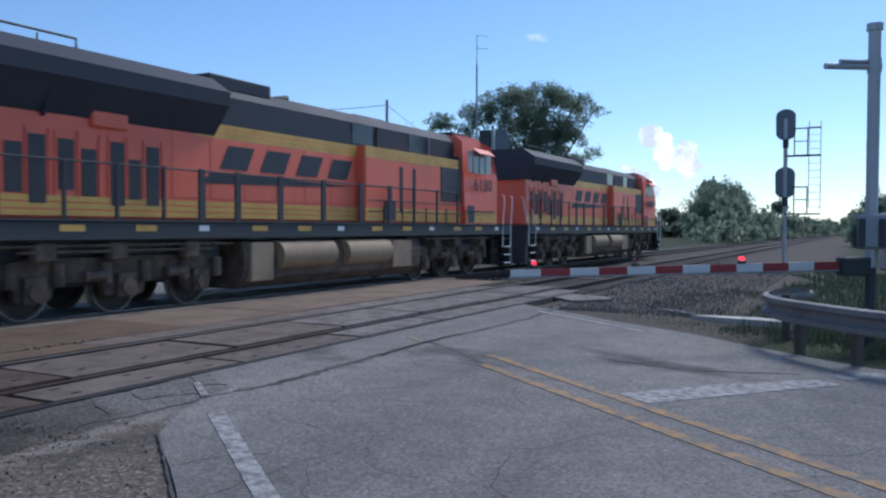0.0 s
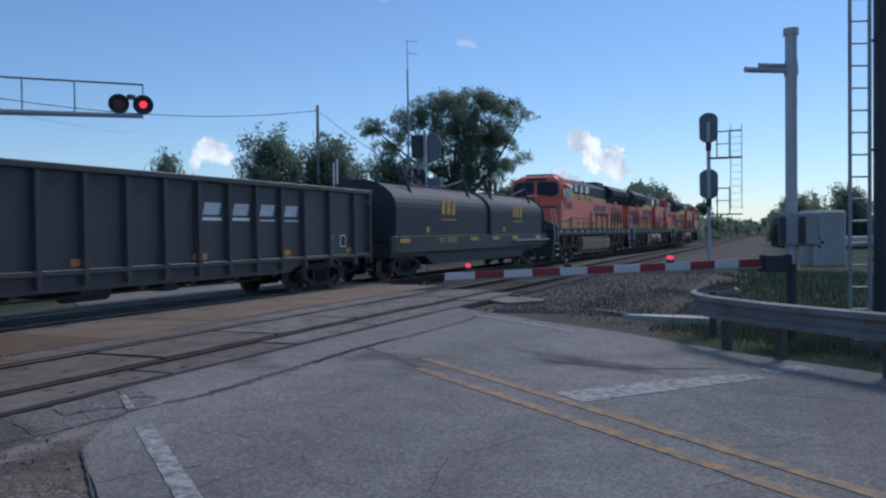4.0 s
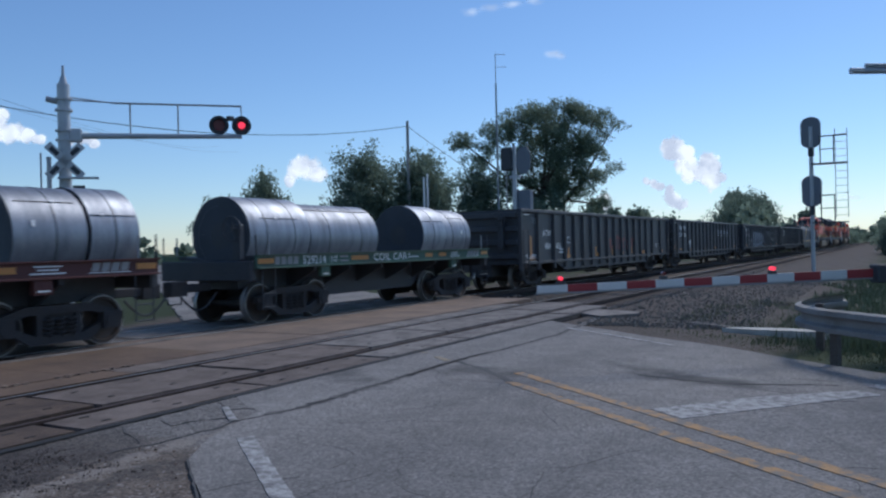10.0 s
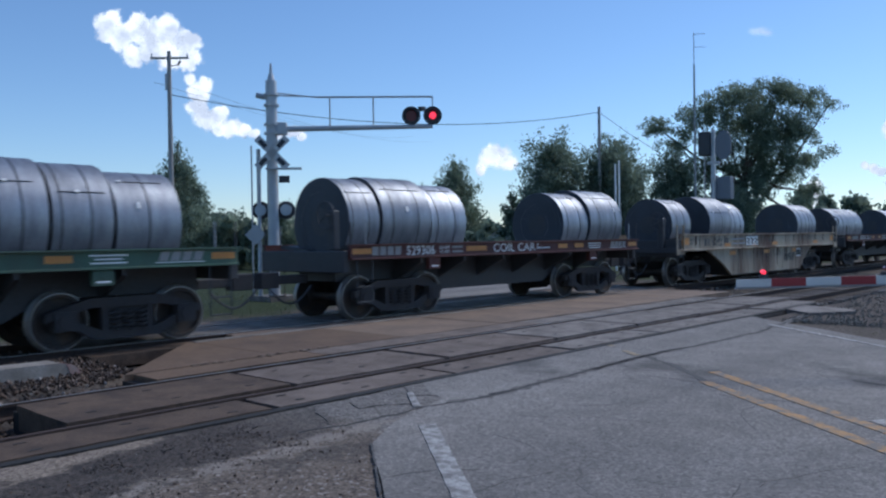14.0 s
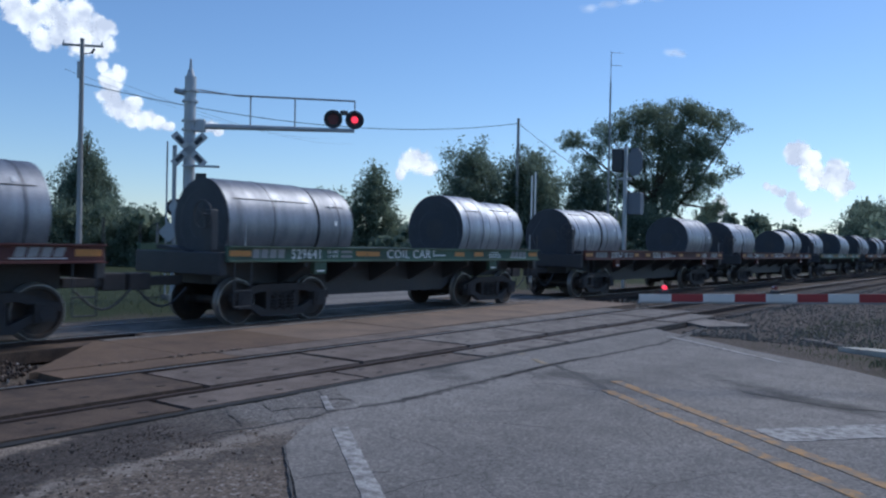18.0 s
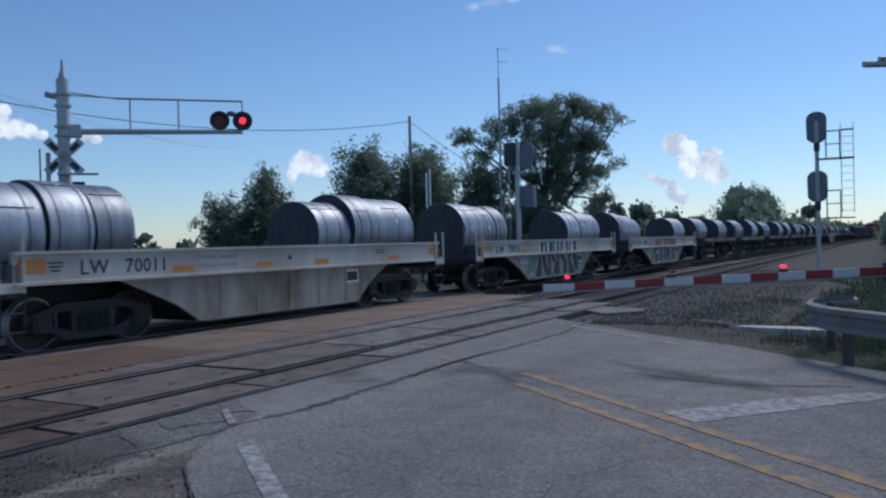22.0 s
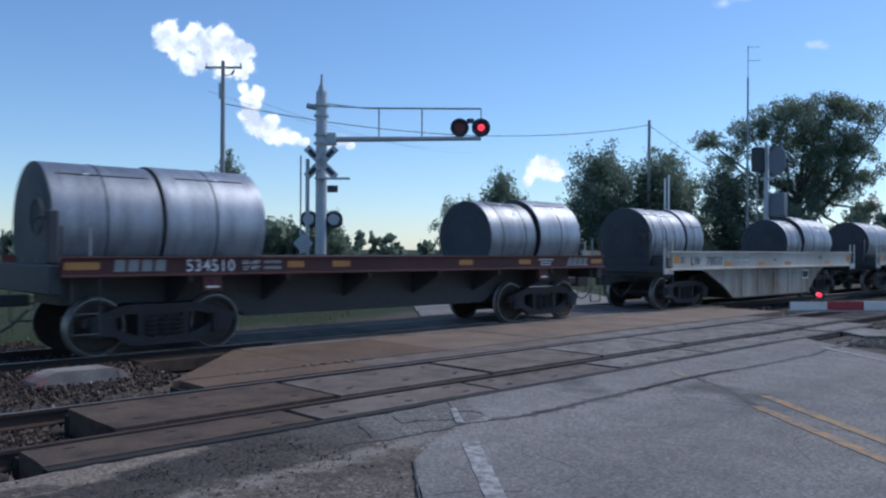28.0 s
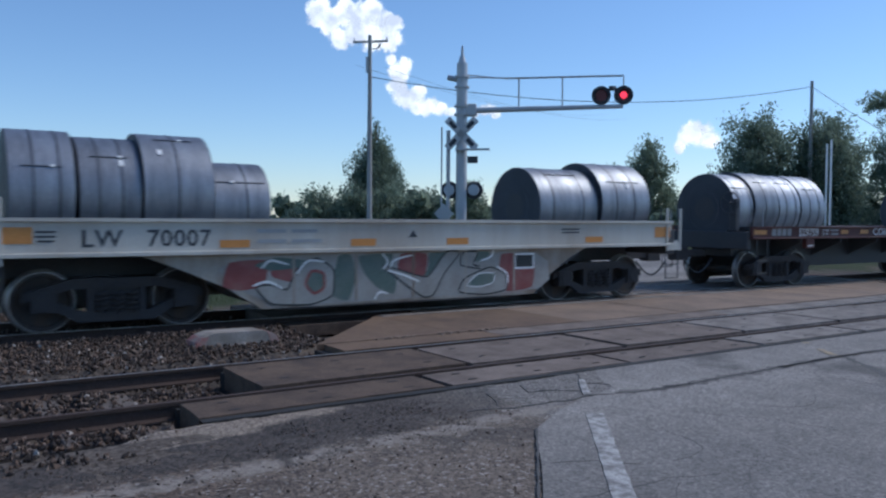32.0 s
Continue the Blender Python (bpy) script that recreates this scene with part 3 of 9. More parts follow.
def asphalt_material():
    m = bpy.data.materials.new("worn_asphalt")
    m.use_nodes = True
    n, l = m.node_tree.nodes, m.node_tree.links
    b = n["Principled BSDF"]
    tc = n.new("ShaderNodeTexCoord")
    fine, mid, big, vor = n.new("ShaderNodeTexNoise"), n.new("ShaderNodeTexNoise"), n.new("ShaderNodeTexNoise"), n.new("ShaderNodeTexVoronoi")
    fine.inputs["Scale"].default_value, fine.inputs["Detail"].default_value, fine.inputs["Roughness"].default_value = 34, 6, 0.75
    mid.inputs["Scale"].default_value, mid.inputs["Detail"].default_value = 2.2, 8
    big.inputs["Scale"].default_value, big.inputs["Detail"].default_value = 0.3, 6
    mp = n.new("ShaderNodeMapping")
    mp.inputs["Rotation"].default_value = (0, 0, radians(-50))
    mp.inputs["Scale"].default_value = (1.6, 0.35, 1)
    l.new(tc.outputs["Object"], mp.inputs["Vector"])
    for q in (fine, mid):
        l.new(tc.outputs["Object"], q.inputs["Vector"])
    l.new(mp.outputs["Vector"], big.inputs["Vector"])
    # hairline cracks: the seams of warped cells
    wp = n.new("ShaderNodeMix")
    wp.data_type, wp.blend_type = "RGBA", "ADD"
    wp.inputs["Factor"].default_value = 0.45
    l.new(tc.outputs["Object"], wp.inputs[6])
    l.new(mid.outputs["Color"], wp.inputs[7])
    vor.feature = "DISTANCE_TO_EDGE"
    vor.inputs["Scale"].default_value = 0.42
    l.new(wp.outputs[2], vor.inputs["Vector"])
    ck = n.new("ShaderNodeMapRange")
    ck.inputs["From Min"].default_value, ck.inputs["From Max"].default_value = 0.0, 0.009
    ck.inputs["To Min"].default_value, ck.inputs["To Max"].default_value = 0.85, 1.0
    l.new(vor.outputs["Distance"], ck.inputs["Value"])
    r1, r2 = n.new("ShaderNodeValToRGB"), n.new("ShaderNodeMapRange")
    r1.color_ramp.elements[0].position, r1.color_ramp.elements[1].position = 0.34, 0.66
    r1.color_ramp.elements[0].color, r1.color_ramp.elements[1].color = (0.10, 0.092, 0.084, 1), (0.315, 0.29, 0.26, 1)
    l.new(fine.outputs["Fac"], r1.inputs["Fac"])
    r2.inputs["From Min"].default_value, r2.inputs["From Max"].default_value = 0.3, 0.7
    r2.inputs["To Min"].default_value, r2.inputs["To Max"].default_value = 0.68, 1.25
    l.new(big.outputs["Fac"], r2.inputs["Value"])
    r3 = n.new("ShaderNodeMapRange")
    r3.inputs["From Min"].default_value, r3.inputs["From Max"].default_value = 0.3, 0.7
    r3.inputs["To Min"].default_value, r3.inputs["To Max"].default_value = 0.85, 1.12
    l.new(mid.outputs["Fac"], r3.inputs["Value"])
    m1, m2 = n.new("ShaderNodeMath"), n.new("ShaderNodeMath")
    m1.operation = m2.operation = "MULTIPLY"
    l.new(r2.outputs["Result"], m1.inputs[0])
    l.new(r3.outputs["Result"], m1.inputs[1])
    l.new(m1.outputs[0], m2.inputs[0])
    l.new(ck.outputs["Result"], m2.inputs[1])
    mx = n.new("ShaderNodeMix")
    mx.data_type, mx.blend_type = "RGBA", "MULTIPLY"
    mx.inputs["Factor"].default_value = 1.0
    # single stones of the worn surface
    ag, av = n.new("ShaderNodeTexVoronoi"), n.new("ShaderNodeMapRange")
    ag.inputs["Scale"].default_value = 60
    l.new(tc.outputs["Object"], ag.inputs["Vector"])
    av.inputs["To Min"].default_value, av.inputs["To Max"].default_value = 0.7, 1.3
    l.new(ag.outputs["Color"], av.inputs["Value"])
    m3 = n.new("ShaderNodeMath")
    m3.operation = "MULTIPLY"
    l.new(m2.outputs[0], m3.inputs[0])
    l.new(av.outputs["Result"], m3.inputs[1])
    # old oil stains with soft ragged rims: a patch by the centre lines and long smears across the far lane
    dark = m3.outputs[0]
    for (sa, na), (sb, nb), w in (((10.7, 4.0), (9.1, 4.5), 0.5), ((9.9, 6.0), (6.7, 6.65), 0.34), ((9.0, 5.9), (7.4, 6.4), 0.5), ((12.6, 2.2), (9.6, 2.7), 0.5)):
        a, c = D * sa + N * na, D * sb + N * nb
        tm, ln, nz, rm, ml = n.new("ShaderNodeMapping"), n.new("ShaderNodeVectorMath"), n.new("ShaderNodeMath"), n.new("ShaderNodeMapRange"), n.new("ShaderNodeMath")
        tm.vector_type = "TEXTURE"
        tm.inputs["Location"].default_value = (a + c) / 2
        tm.inputs["Rotation"].default_value = (0, 0, math.atan2(c.y - a.y, c.x - a.x))
        tm.inputs["Scale"].default_value = ((c - a).length * 0.62, w, 1)
        l.new(tc.outputs["Object"], tm.inputs["Vector"])
        ln.operation, nz.operation, ml.operation = "LENGTH", "MULTIPLY_ADD", "MULTIPLY"
        l.new(tm.outputs["Vector"], ln.inputs[0])
        l.new(mid.outputs["Fac"], nz.inputs[0])
        nz.inputs[1].default_value = 1.6
        l.new(ln.outputs["Value"], nz.inputs[2])
        rm.inputs["From Min"].default_value, rm.inputs["From Max"].default_value = 1.1, 1.75
        rm.inputs["To Min"].default_value, rm.inputs["To Max"].default_value = 0.5, 1.0
        l.new(nz.outputs[0], rm.inputs["Value"])
        l.new(dark, ml.inputs[0])
        l.new(rm.outputs["Result"], ml.inputs[1])
        dark = ml.outputs[0]
    l.new(r1.outputs["Color"], mx.inputs[6])
    l.new(dark, mx.inputs[7])
    l.new(mx.outputs[2], b.inputs["Base Color"])
    b.inputs["Roughness"].default_value = 0.86
    bp = n.new("ShaderNodeBump")
    bp.inputs["Strength"].default_value, bp.inputs["Distance"].default_value = 0.35, 0.01
    l.new(fine.outputs["Fac"], bp.inputs["Height"])
    l.new(bp.outputs["Normal"], b.inputs["Normal"])
    return m


ASPHALT = asphalt_material()


def shoulder_material():
    """Broken surfacing: speckled grey, with pale dust and clumps of dark soil towards the rails."""
    m = bpy.data.materials.new("broken_shoulder")
    m.use_nodes = True
    n, l = m.node_tree.nodes, m.node_tree.links
    b = n["Principled BSDF"]
    b.inputs["Roughness"].default_value = 0.93
    tc, sep = n.new("ShaderNodeTexCoord"), n.new("ShaderNodeSeparateXYZ")
    l.new(tc.outputs["Object"], sep.inputs["Vector"])
    def nz(scale, detail, rough=0.6):
        q = n.new("ShaderNodeTexNoise")
        q.inputs["Scale"].default_value, q.inputs["Detail"].default_value, q.inputs["Roughness"].default_value = scale, detail, rough
        l.new(tc.outputs["Object"], q.inputs["Vector"])
        return q.outputs["Fac"]
    def ramp(v, lo, hi, a, c):
        q = n.new("ShaderNodeMapRange")
        q.inputs["From Min"].default_value, q.inputs["From Max"].default_value = lo, hi
        q.inputs["To Min"].default_value, q.inputs["To Max"].default_value = a, c
        l.new(v, q.inputs["Value"])
        return q.outputs["Result"]
    def math2(op, a, c):
        q = n.new("ShaderNodeMath")
        q.operation = op
        for s, v in zip(q.inputs, (a, c)):
            if isinstance(v, float):
                s.default_value = v
            else:
                l.new(v, s)
        return q.outputs[0]
    def mix(f, a, c):
        q = n.new("ShaderNodeMix")
        q.data_type = "RGBA"
        l.new(f, q.inputs["Factor"])
        for k, v in ((6, a), (7, c)):
            if isinstance(v, tuple):
                q.inputs[k].default_value = (*v, 1)
            else:
                l.new(v, q.inputs[k])
        return q.outputs[2]
    grit, clump, patch = nz(42, 6, 0.75), nz(3.6, 8, 0.68), nz(1.3, 7, 0.6)
    vor = n.new("ShaderNodeTexVoronoi")
    vor.inputs["Scale"].default_value = 48
    l.new(tc.outputs["Object"], vor.inputs["Vector"])
    cell = n.new("ShaderNodeSeparateColor")
    l.new(vor.outputs["Color"], cell.inputs["Color"])
    stone = math2("ADD", math2("MULTIPLY", cell.outputs[0], 0.6), math2("MULTIPLY", grit, 0.4))
    X, Y = sep.outputs["X"], sep.outputs["Y"]
    # speckled old surfacing, a little browner and darker than the carriageway
    base = mix(ramp(stone, 0.25, 0.8, 0.0, 1.0), (0.08, 0.062, 0.047), (0.242, 0.193, 0.15))
    block = ramp(math2("ADD", Y, math2("MULTIPLY", clump, 0.6)), 5.1, 5.5, 0.0, 0.9)
    base = mix(block, base, mix(ramp(stone, 0.25, 0.8, 0.0, 1.0), (0.098, 0.09, 0.08), (0.27, 0.25, 0.228)))
    fleck = ramp(cell.outputs[1], 0.93, 0.95, 0.0, 0.8)
    base = mix(fleck, base, (0.40, 0.36, 0.32))
    # brown gravel towards the open track
    raw = ramp(math2("ADD", Y, math2("MULTIPLY", clump, 1.2)), 3.5, 2.2, 0.0, 0.95)
    brown = mix(ramp(stone, 0.25, 0.8, 0.0, 1.0), (0.046, 0.031, 0.022), (0.165, 0.115, 0.08))
    col = mix(math2("MULTIPLY", raw, ramp(X, -3.6, -5.0, 0.0, 1.0)), base, mix(fleck, brown, (0.34, 0.31, 0.28)))
    # a band of dark crumbled soil between the rails and the ridge
    wob = math2("MULTIPLY", math2("SUBTRACT", clump, 0.5), 1.5)
    xx = math2("ADD", X, wob)
    old = math2("MULTIPLY", ramp(xx, -5.5, -5.7, 0.0, 0.7), ramp(math2("ADD", math2("ADD", Y, math2("MULTIPLY", X, 0.5)), math2("MULTIPLY", wob, 0.3)), 2.15, 1.95, 0.0, 1.0))
    col = mix(old, col, mix(ramp(stone, 0.25, 0.8, 0.0, 1.0), (0.045, 0.04, 0.036), (0.125, 0.11, 0.098)))
    smudge = math2("MULTIPLY", ramp(math2("ABSOLUTE", math2("ADD", xx, 5.1), 0.0), 0.05, 0.3, 0.6, 0.0), ramp(math2("ABSOLUTE", math2("SUBTRACT", Y, 4.3), 0.0), 0.4, 0.8, 1.0, 0.0))
    col = mix(smudge, col, (0.06, 0.053, 0.047))
    soil = math2("MULTIPLY", math2("MULTIPLY", ramp(xx, -5.45, -5.62, 0.0, 1.0), ramp(math2("ADD", Y, wob), 4.7, 4.2, 0.0, 1.0)), ramp(patch, 0.34, 0.44, 0.4, 1.0))
    col = mix(soil, col, mix(ramp(stone, 0.3, 0.75, 0.0, 1.0), (0.03, 0.024, 0.02), (0.10, 0.08, 0.066)))
    spot = math2("MULTIPLY", ramp(clump, 0.535, 0.57, 0.0, 0.9), math2("MULTIPLY", ramp(X, -4.7, -5.1, 0.0, 1.0), ramp(Y, 3.6, 2.9, 0.0, 1.0)))
    col = mix(spot, col, mix(stone, (0.022, 0.018, 0.015), (0.07, 0.058, 0.05)))
    # a ridge of pale dust beside the joint, broken towards the track
    off = math2("ABSOLUTE", math2("ADD", math2("ADD", X, math2("MULTIPLY", ramp(Y, 2.0, 5.4, -0.14, 0.12), 1.0)), 5.44), 0.0)
    ridge = ramp(math2("ADD", off, math2("MULTIPLY", math2("SUBTRACT", clump, 0.42), 0.75)), 0.08, 0.19, 1.0, 0.0)
    ridge = math2("MULTIPLY", ridge, ramp(Y, 5.9, 5.4, 0.0, 0.85))
    col = mix(ridge, col, mix(stone, (0.215, 0.182, 0.15), (0.35, 0.308, 0.262)))
    # a sheet of sandy gravel at the panels' edge
    lim = math2("ADD", math2("ADD", X, math2("MULTIPLY", Y, 0.29)), math2("MULTIPLY", math2("SUBTRACT", clump, 0.5), 0.6))
    tan = math2("MULTIPLY", ramp(lim, -5.46, -5.54, 0.0, 0.95), ramp(math2("ADD", Y, wob), 4.0, 3.4, 0.0, 1.0))
    tan = math2("MULTIPLY", tan, ramp(math2("ADD", Y, wob), 1.3, 1.9, 0.0, 1.0))
    col = mix(tan, col, mix(ramp(stone, 0.2, 0.8, 0.0, 1.0), (0.13, 0.1, 0.074), (0.36, 0.295, 0.23)))
    l.new(col, b.inputs["Base Color"])
    bp = n.new("ShaderNodeBump")
    bp.inputs["Strength"].default_value, bp.inputs["Distance"].default_value = 0.7, 0.02
    l.new(grit, bp.inputs["Height"])
    l.new(bp.outputs["Normal"], b.inputs["Normal"])
    return m


DIRTBAND = mat("dirt_along_a_joint", (0.15, 0.138, 0.125), 0.92, var=0.4, scale=12, bump=0.3, dirt=(0.08, 0.073, 0.066), amount=1.2, dscale=7)
TAR = mat("tar_filled_crack", (0.026, 0.025, 0.024), 0.95, var=0.4, bump=0.3)


def strip(pts_l, pts_r, z0, z1, height=None):
    """A slab between two edges, flat or lying on a surface of the given height."""
    bm = bmesh.new()
    top = [[bm.verts.new((p[0], p[1], height(p[0], p[1]) + z1 if height else z1)) for p in row] for row in (pts_l, pts_r)]
    low = [[bm.verts.new((p[0], p[1], height(p[0], p[1]) + z0 if height else z0)) for p in row] for row in (pts_l, pts_r)]
    k = len(pts_l) - 1
    for i in range(k):
        bm.faces.new((top[0][i], top[0][i + 1], top[1][i + 1], top[1][i]))
        bm.faces.new((top[0][i + 1], top[0][i], low[0][i], low[0][i + 1]))
        bm.faces.new((top[1][i], top[1][i + 1], low[1][i + 1], low[1][i]))
    return bm


def shoulder_z(x, y):
    """Height of the broken shoulder."""
    n = N.x * x + N.y * y
    z = -0.026 + 0.010 * noise.noise((x * 1.7, y * 1.7, 0)) + 0.010 * noise.noise((x * 6, y * 6, 4)) + 0.006 * noise.noise((x * 17, y * 17, 4))
    z -= 0.17 * min(max((2.0 - y) / 0.7, 0), 1) * min(max((-6.1 - x) / 0.5, 0), 1) + 0.2 * min(max((-3.2 - n) / 0.8, 0), 1)
    e = min(max((n - 0.65) / 0.3, 0), 1) if x < -5.2 else 0.0
    z += (-0.0135 - z) * e
    return min(z, -0.0135 if x < -5.2 else -0.019)


def make_road():
    rng = random.Random(3)
    road = thing("road", "worn grey asphalt road with cracks and patches", "road", kind="structure")
    # two stretches, cut off square along the tracks
    def at_x(x, n):
        return (x, (n - N.x * x) / N.y, 0)
    for x0, x1 in ((46.0, -6.655), (-15.3, -95.0)):
        k = int(abs(x1 - x0) / 0.4)
        xs = [x0 + (x1 - x0) * i / k for i in range(k + 1)]
        left = [at_x(x, 0.39 + 0.75 * min(max((-5.3 - x) / 0.5, 0), 1) + (0.012 + 0.22 * min(max((-5.3 - x) / 0.5, 0), 1)) * noise.noise((x * 3.1, 0, 0)) + 0.02 * rng.random()) for x in xs]
        right = [at_x(x, 8.45 + 0.2 * noise.noise((x * 0.6, 5, 0)) + 0.04 * rng.random()) for x in xs]
        part("carriageway", strip(left, right, -0.3, -0.012), ASPHALT, road)
    # the broken shoulder of dirt and old surfacing beside the camera
    xs, ys = np.arange(-6.66, 5.0, 0.08), np.arange(-7.0, 8.4, 0.08)
    verts, faces, num = [], [], {}
    for j, y in enumerate(ys):
        for i, x in enumerate(xs):
            n = N.x * x + N.y * y
            if not -4.2 < n < (0.62 if x > -5.2 else 1.75):
                continue
            num[i, j] = len(verts)
            verts.append((x, y, shoulder_z(x, y)))
    for (i, j), a in num.items():
        q = (num.get((i + 1, j)), num.get((i + 1, j + 1)), num.get((i, j + 1)))
        if None not in q:
            faces.append((a, *q))
    me = bpy.data.meshes.new("shoulder")
    me.from_pydata(verts, [], faces)
    me.materials.append(shoulder_material())
    me.shade_smooth()
    sh = new("shoulder", me)
    sh.parent = road
    sh["label"] = "broken gravelly shoulder with pale dust and dark soil"
    # painted lines, broken into worn pieces
    def paint(name, s0, s1, n0, n1, m, gap=0.0, z=-0.006, step=0.5):
        s = s0
        while s < s1:
            e = min(s1, s + step * (0.7 + 0.6 * rng.random()))
            if rng.random() >= gap:
                k = max(2, int((e - s) / 0.12))
                a = [road_pt(s + (e - s) * i / k, n0 + 0.005 * rng.uniform(-1, 1)) for i in range(k + 1)]
                b = [road_pt(s + (e - s) * i / k, n1 + 0.005 * rng.uniform(-1, 1)) for i in range(k + 1)]
                part(name, strip(a, b, z - 0.004, z), m, road)
            s = e
    paint("edge_line", -8, 7.42, 0.83, 0.985, ROADPAINT, 0.0, step=1.5)
    paint("edge_line", 8.2, 8.95, 0.86, 0.935, ROADPAINT, 0.0, step=0.4)
    paint("centre_line", -10, 8.9, 4.16, 4.30, YELPAINT)
    paint("centre_line", -10, 9.5, 4.56, 4.70, YELPAINT)
    paint("centre_line", 11.0, 12.1, 4.2, 4.3, FADEDYEL, 0.2)
    paint("edge_line", 10.8, 14.2, 7.93, 8.03, ROADPAINT, 0.05)
    # stop line, ragged and thinning out towards the verge
    lo = [road_pt(6.3 + 0.05 * noise.noise((i * 0.9, 3, 0)) - 0.004 * max(0, i - 20), 4.74 + 0.1 * i) for i in range(26)]
    hi = [road_pt(6.8 + 0.06 * noise.noise((i * 0.8, 7, 0)) - 0.018 * max(0, i - 14), 4.74 + 0.1 * i) for i in range(26)]
    part("stop_line", strip(lo, hi, -0.010, -0.006), ROADPAINT, road, "worn white stop line")
    lo = [road_pt(6.42 + 0.08 * noise.noise((i * 0.9, 13, 0)), 7.5 + 0.1 * i) for i in range(8)]
    hi = [road_pt(6.72 + 0.08 * noise.noise((i * 0.8, 17, 0)), 7.5 + 0.1 * i) for i in range(8)]
    part("stop_line", strip(lo, hi, -0.010, -0.006), ROADPAINT, road, "worn white stop line")
    # joint of the crossing's patch, and a crack along the shoulder
    def crack(pts, w, name="crack", m=TAR, sway=0.05, drop=0.0):
        x, y = pts[0]
        broken = x < -5.7 and N.x * x + N.y * y < 1.1
        a, b = [], []
        for (x0, y0), (x1, y1) in zip(pts, pts[1:]):
            dx, dy = x1 - x0, y1 - y0
            L = math.hypot(dx, dy)
            k = max(2, int(L / 0.07))
            for i in range(k):
                t = i / k
                o = sway * noise.noise((x0 + dx * t * 3, y0 + dy * t * 3, 2.0)) + 0.012 * noise.noise((x0 * 9 + dx * t * 14, y0 * 9 + dy * t * 14, 5.0))
                ww = w * (0.4 + rng.random())
                px, py = x0 + dx * t - dy / L * o, y0 + dy * t + dx / L * o
                a.append((px - dy / L * ww, py + dx / L * ww))
                b.append((px + dy / L * ww, py - dx / L * ww))
        part(name, strip(a, b, -0.01, 0.006, shoulder_z) if broken else strip(a, b, -0.03, -0.0105 - drop), m, road)
    def along(*sn):
        return [road_pt(a, b)[:2] for a, b in sn]
    crack([(-5.86, 4.55), (-5.74, 5.0), (-5.7, 5.8), (-5.62, 6.25)], 0.012, m=STAIN)
    crack([(-5.62, 6.2), (-5.56, 6.9), (-5.6, 8.3), (-5.66, 10.4), (-5.55, 12.0), (-5.5, 14.0), (-5.9, 17.4)], 0.02)
    crack([(-5.62, 6.3), (-5.56, 6.9), (-5.6, 8.3), (-5.66, 10.4), (-5.55, 12.0), (-5.5, 14.0), (-5.9, 17.4)], 0.085, "dirt_band", DIRTBAND, drop=0.0007)
    crack([(-5.63, 6.9), (-5.57, 7.1), (-5.58, 7.35)], 0.04)
    crack([(-5.6, 8.9), (-5.66, 10.0), (-5.64, 11.4)], 0.045)
    crack([(-5.62, 10.3), (-4.9, 9.75), (-4.3, 9.1), (-3.95, 8.85)], 0.04, m=STAIN)
    # the seam where the shoulder meets the carriageway
    crack(along((-3.0, 0.39), (0.0, 0.38), (3.0, 0.37), (5.2, 0.375), (6.2, 0.385), (6.95, 0.385)), 0.009, "seam", STAIN, 0.006)
    # a cracked block beside the panels
    crack([(-6.62, 5.35), (-6.35, 5.15), (-6.0, 5.0), (-5.8, 4.85)], 0.006, m=STAIN)
    crack([(-6.5, 5.7), (-6.2, 5.55), (-6.05, 5.9), (-5.75, 6.1)], 0.005, m=STAIN)
    crack([(-6.6, 6.6), (-6.2, 6.3), (-5.9, 6.5)], 0.005, m=STAIN)
    crack([(-2.9, 10.0), (-1.9, 9.7), (-0.6, 10.1)], 0.03)
    crack(along((5.9, 0.42), (6.0, 0.8), (5.95, 1.2)), 0.005, m=STAIN)
    crack(along((5.05, 0.45), (5.3, 0.8), (5.7, 1.3), (5.8, 1.7)), 0.005, m=STAIN)
    crack(along((5.3, 2.75), (5.0, 2.5), (4.6, 2.25), (4.3, 2.3)), 0.006, m=STAIN)
    # hairline cracks that wander over the lanes
    for q in range(26):
        a, b = rng.uniform(2.6, 9.5), rng.uniform(1.1, 7.6)
        th = rng.choice((0.2, 1.2, 1.7, 2.9)) + rng.uniform(-0.4, 0.4)
        line = [(a, b)]
        for _ in range(rng.randint(3, 7)):
            th += rng.uniform(-0.7, 0.7)
            a, b = a + 0.22 * math.cos(th), b + 0.22 * math.sin(th)
            line.append((a, b))
        crack(along(*line), rng.uniform(0.002, 0.004), m=STAIN)


def train_x(y):
    return TRACK_X + LEAN_T * (y - TRACK_Y)


def rail_bm(y0, y1):
    bm = bmesh.new()
    prof = [(-0.07, -0.17), (0.07, -0.17), (0.07, -0.155), (0.012, -0.135), (0.012, -0.04), (0.036, -0.032), (0.036, -0.003), (-0.036, -0.003), (-0.036, -0.032), (-0.012, -0.04), (-0.012, -0.135), (-0.07, -0.155)]
    extrude_poly(bm, prof, "y", y0, y1)
    return bm


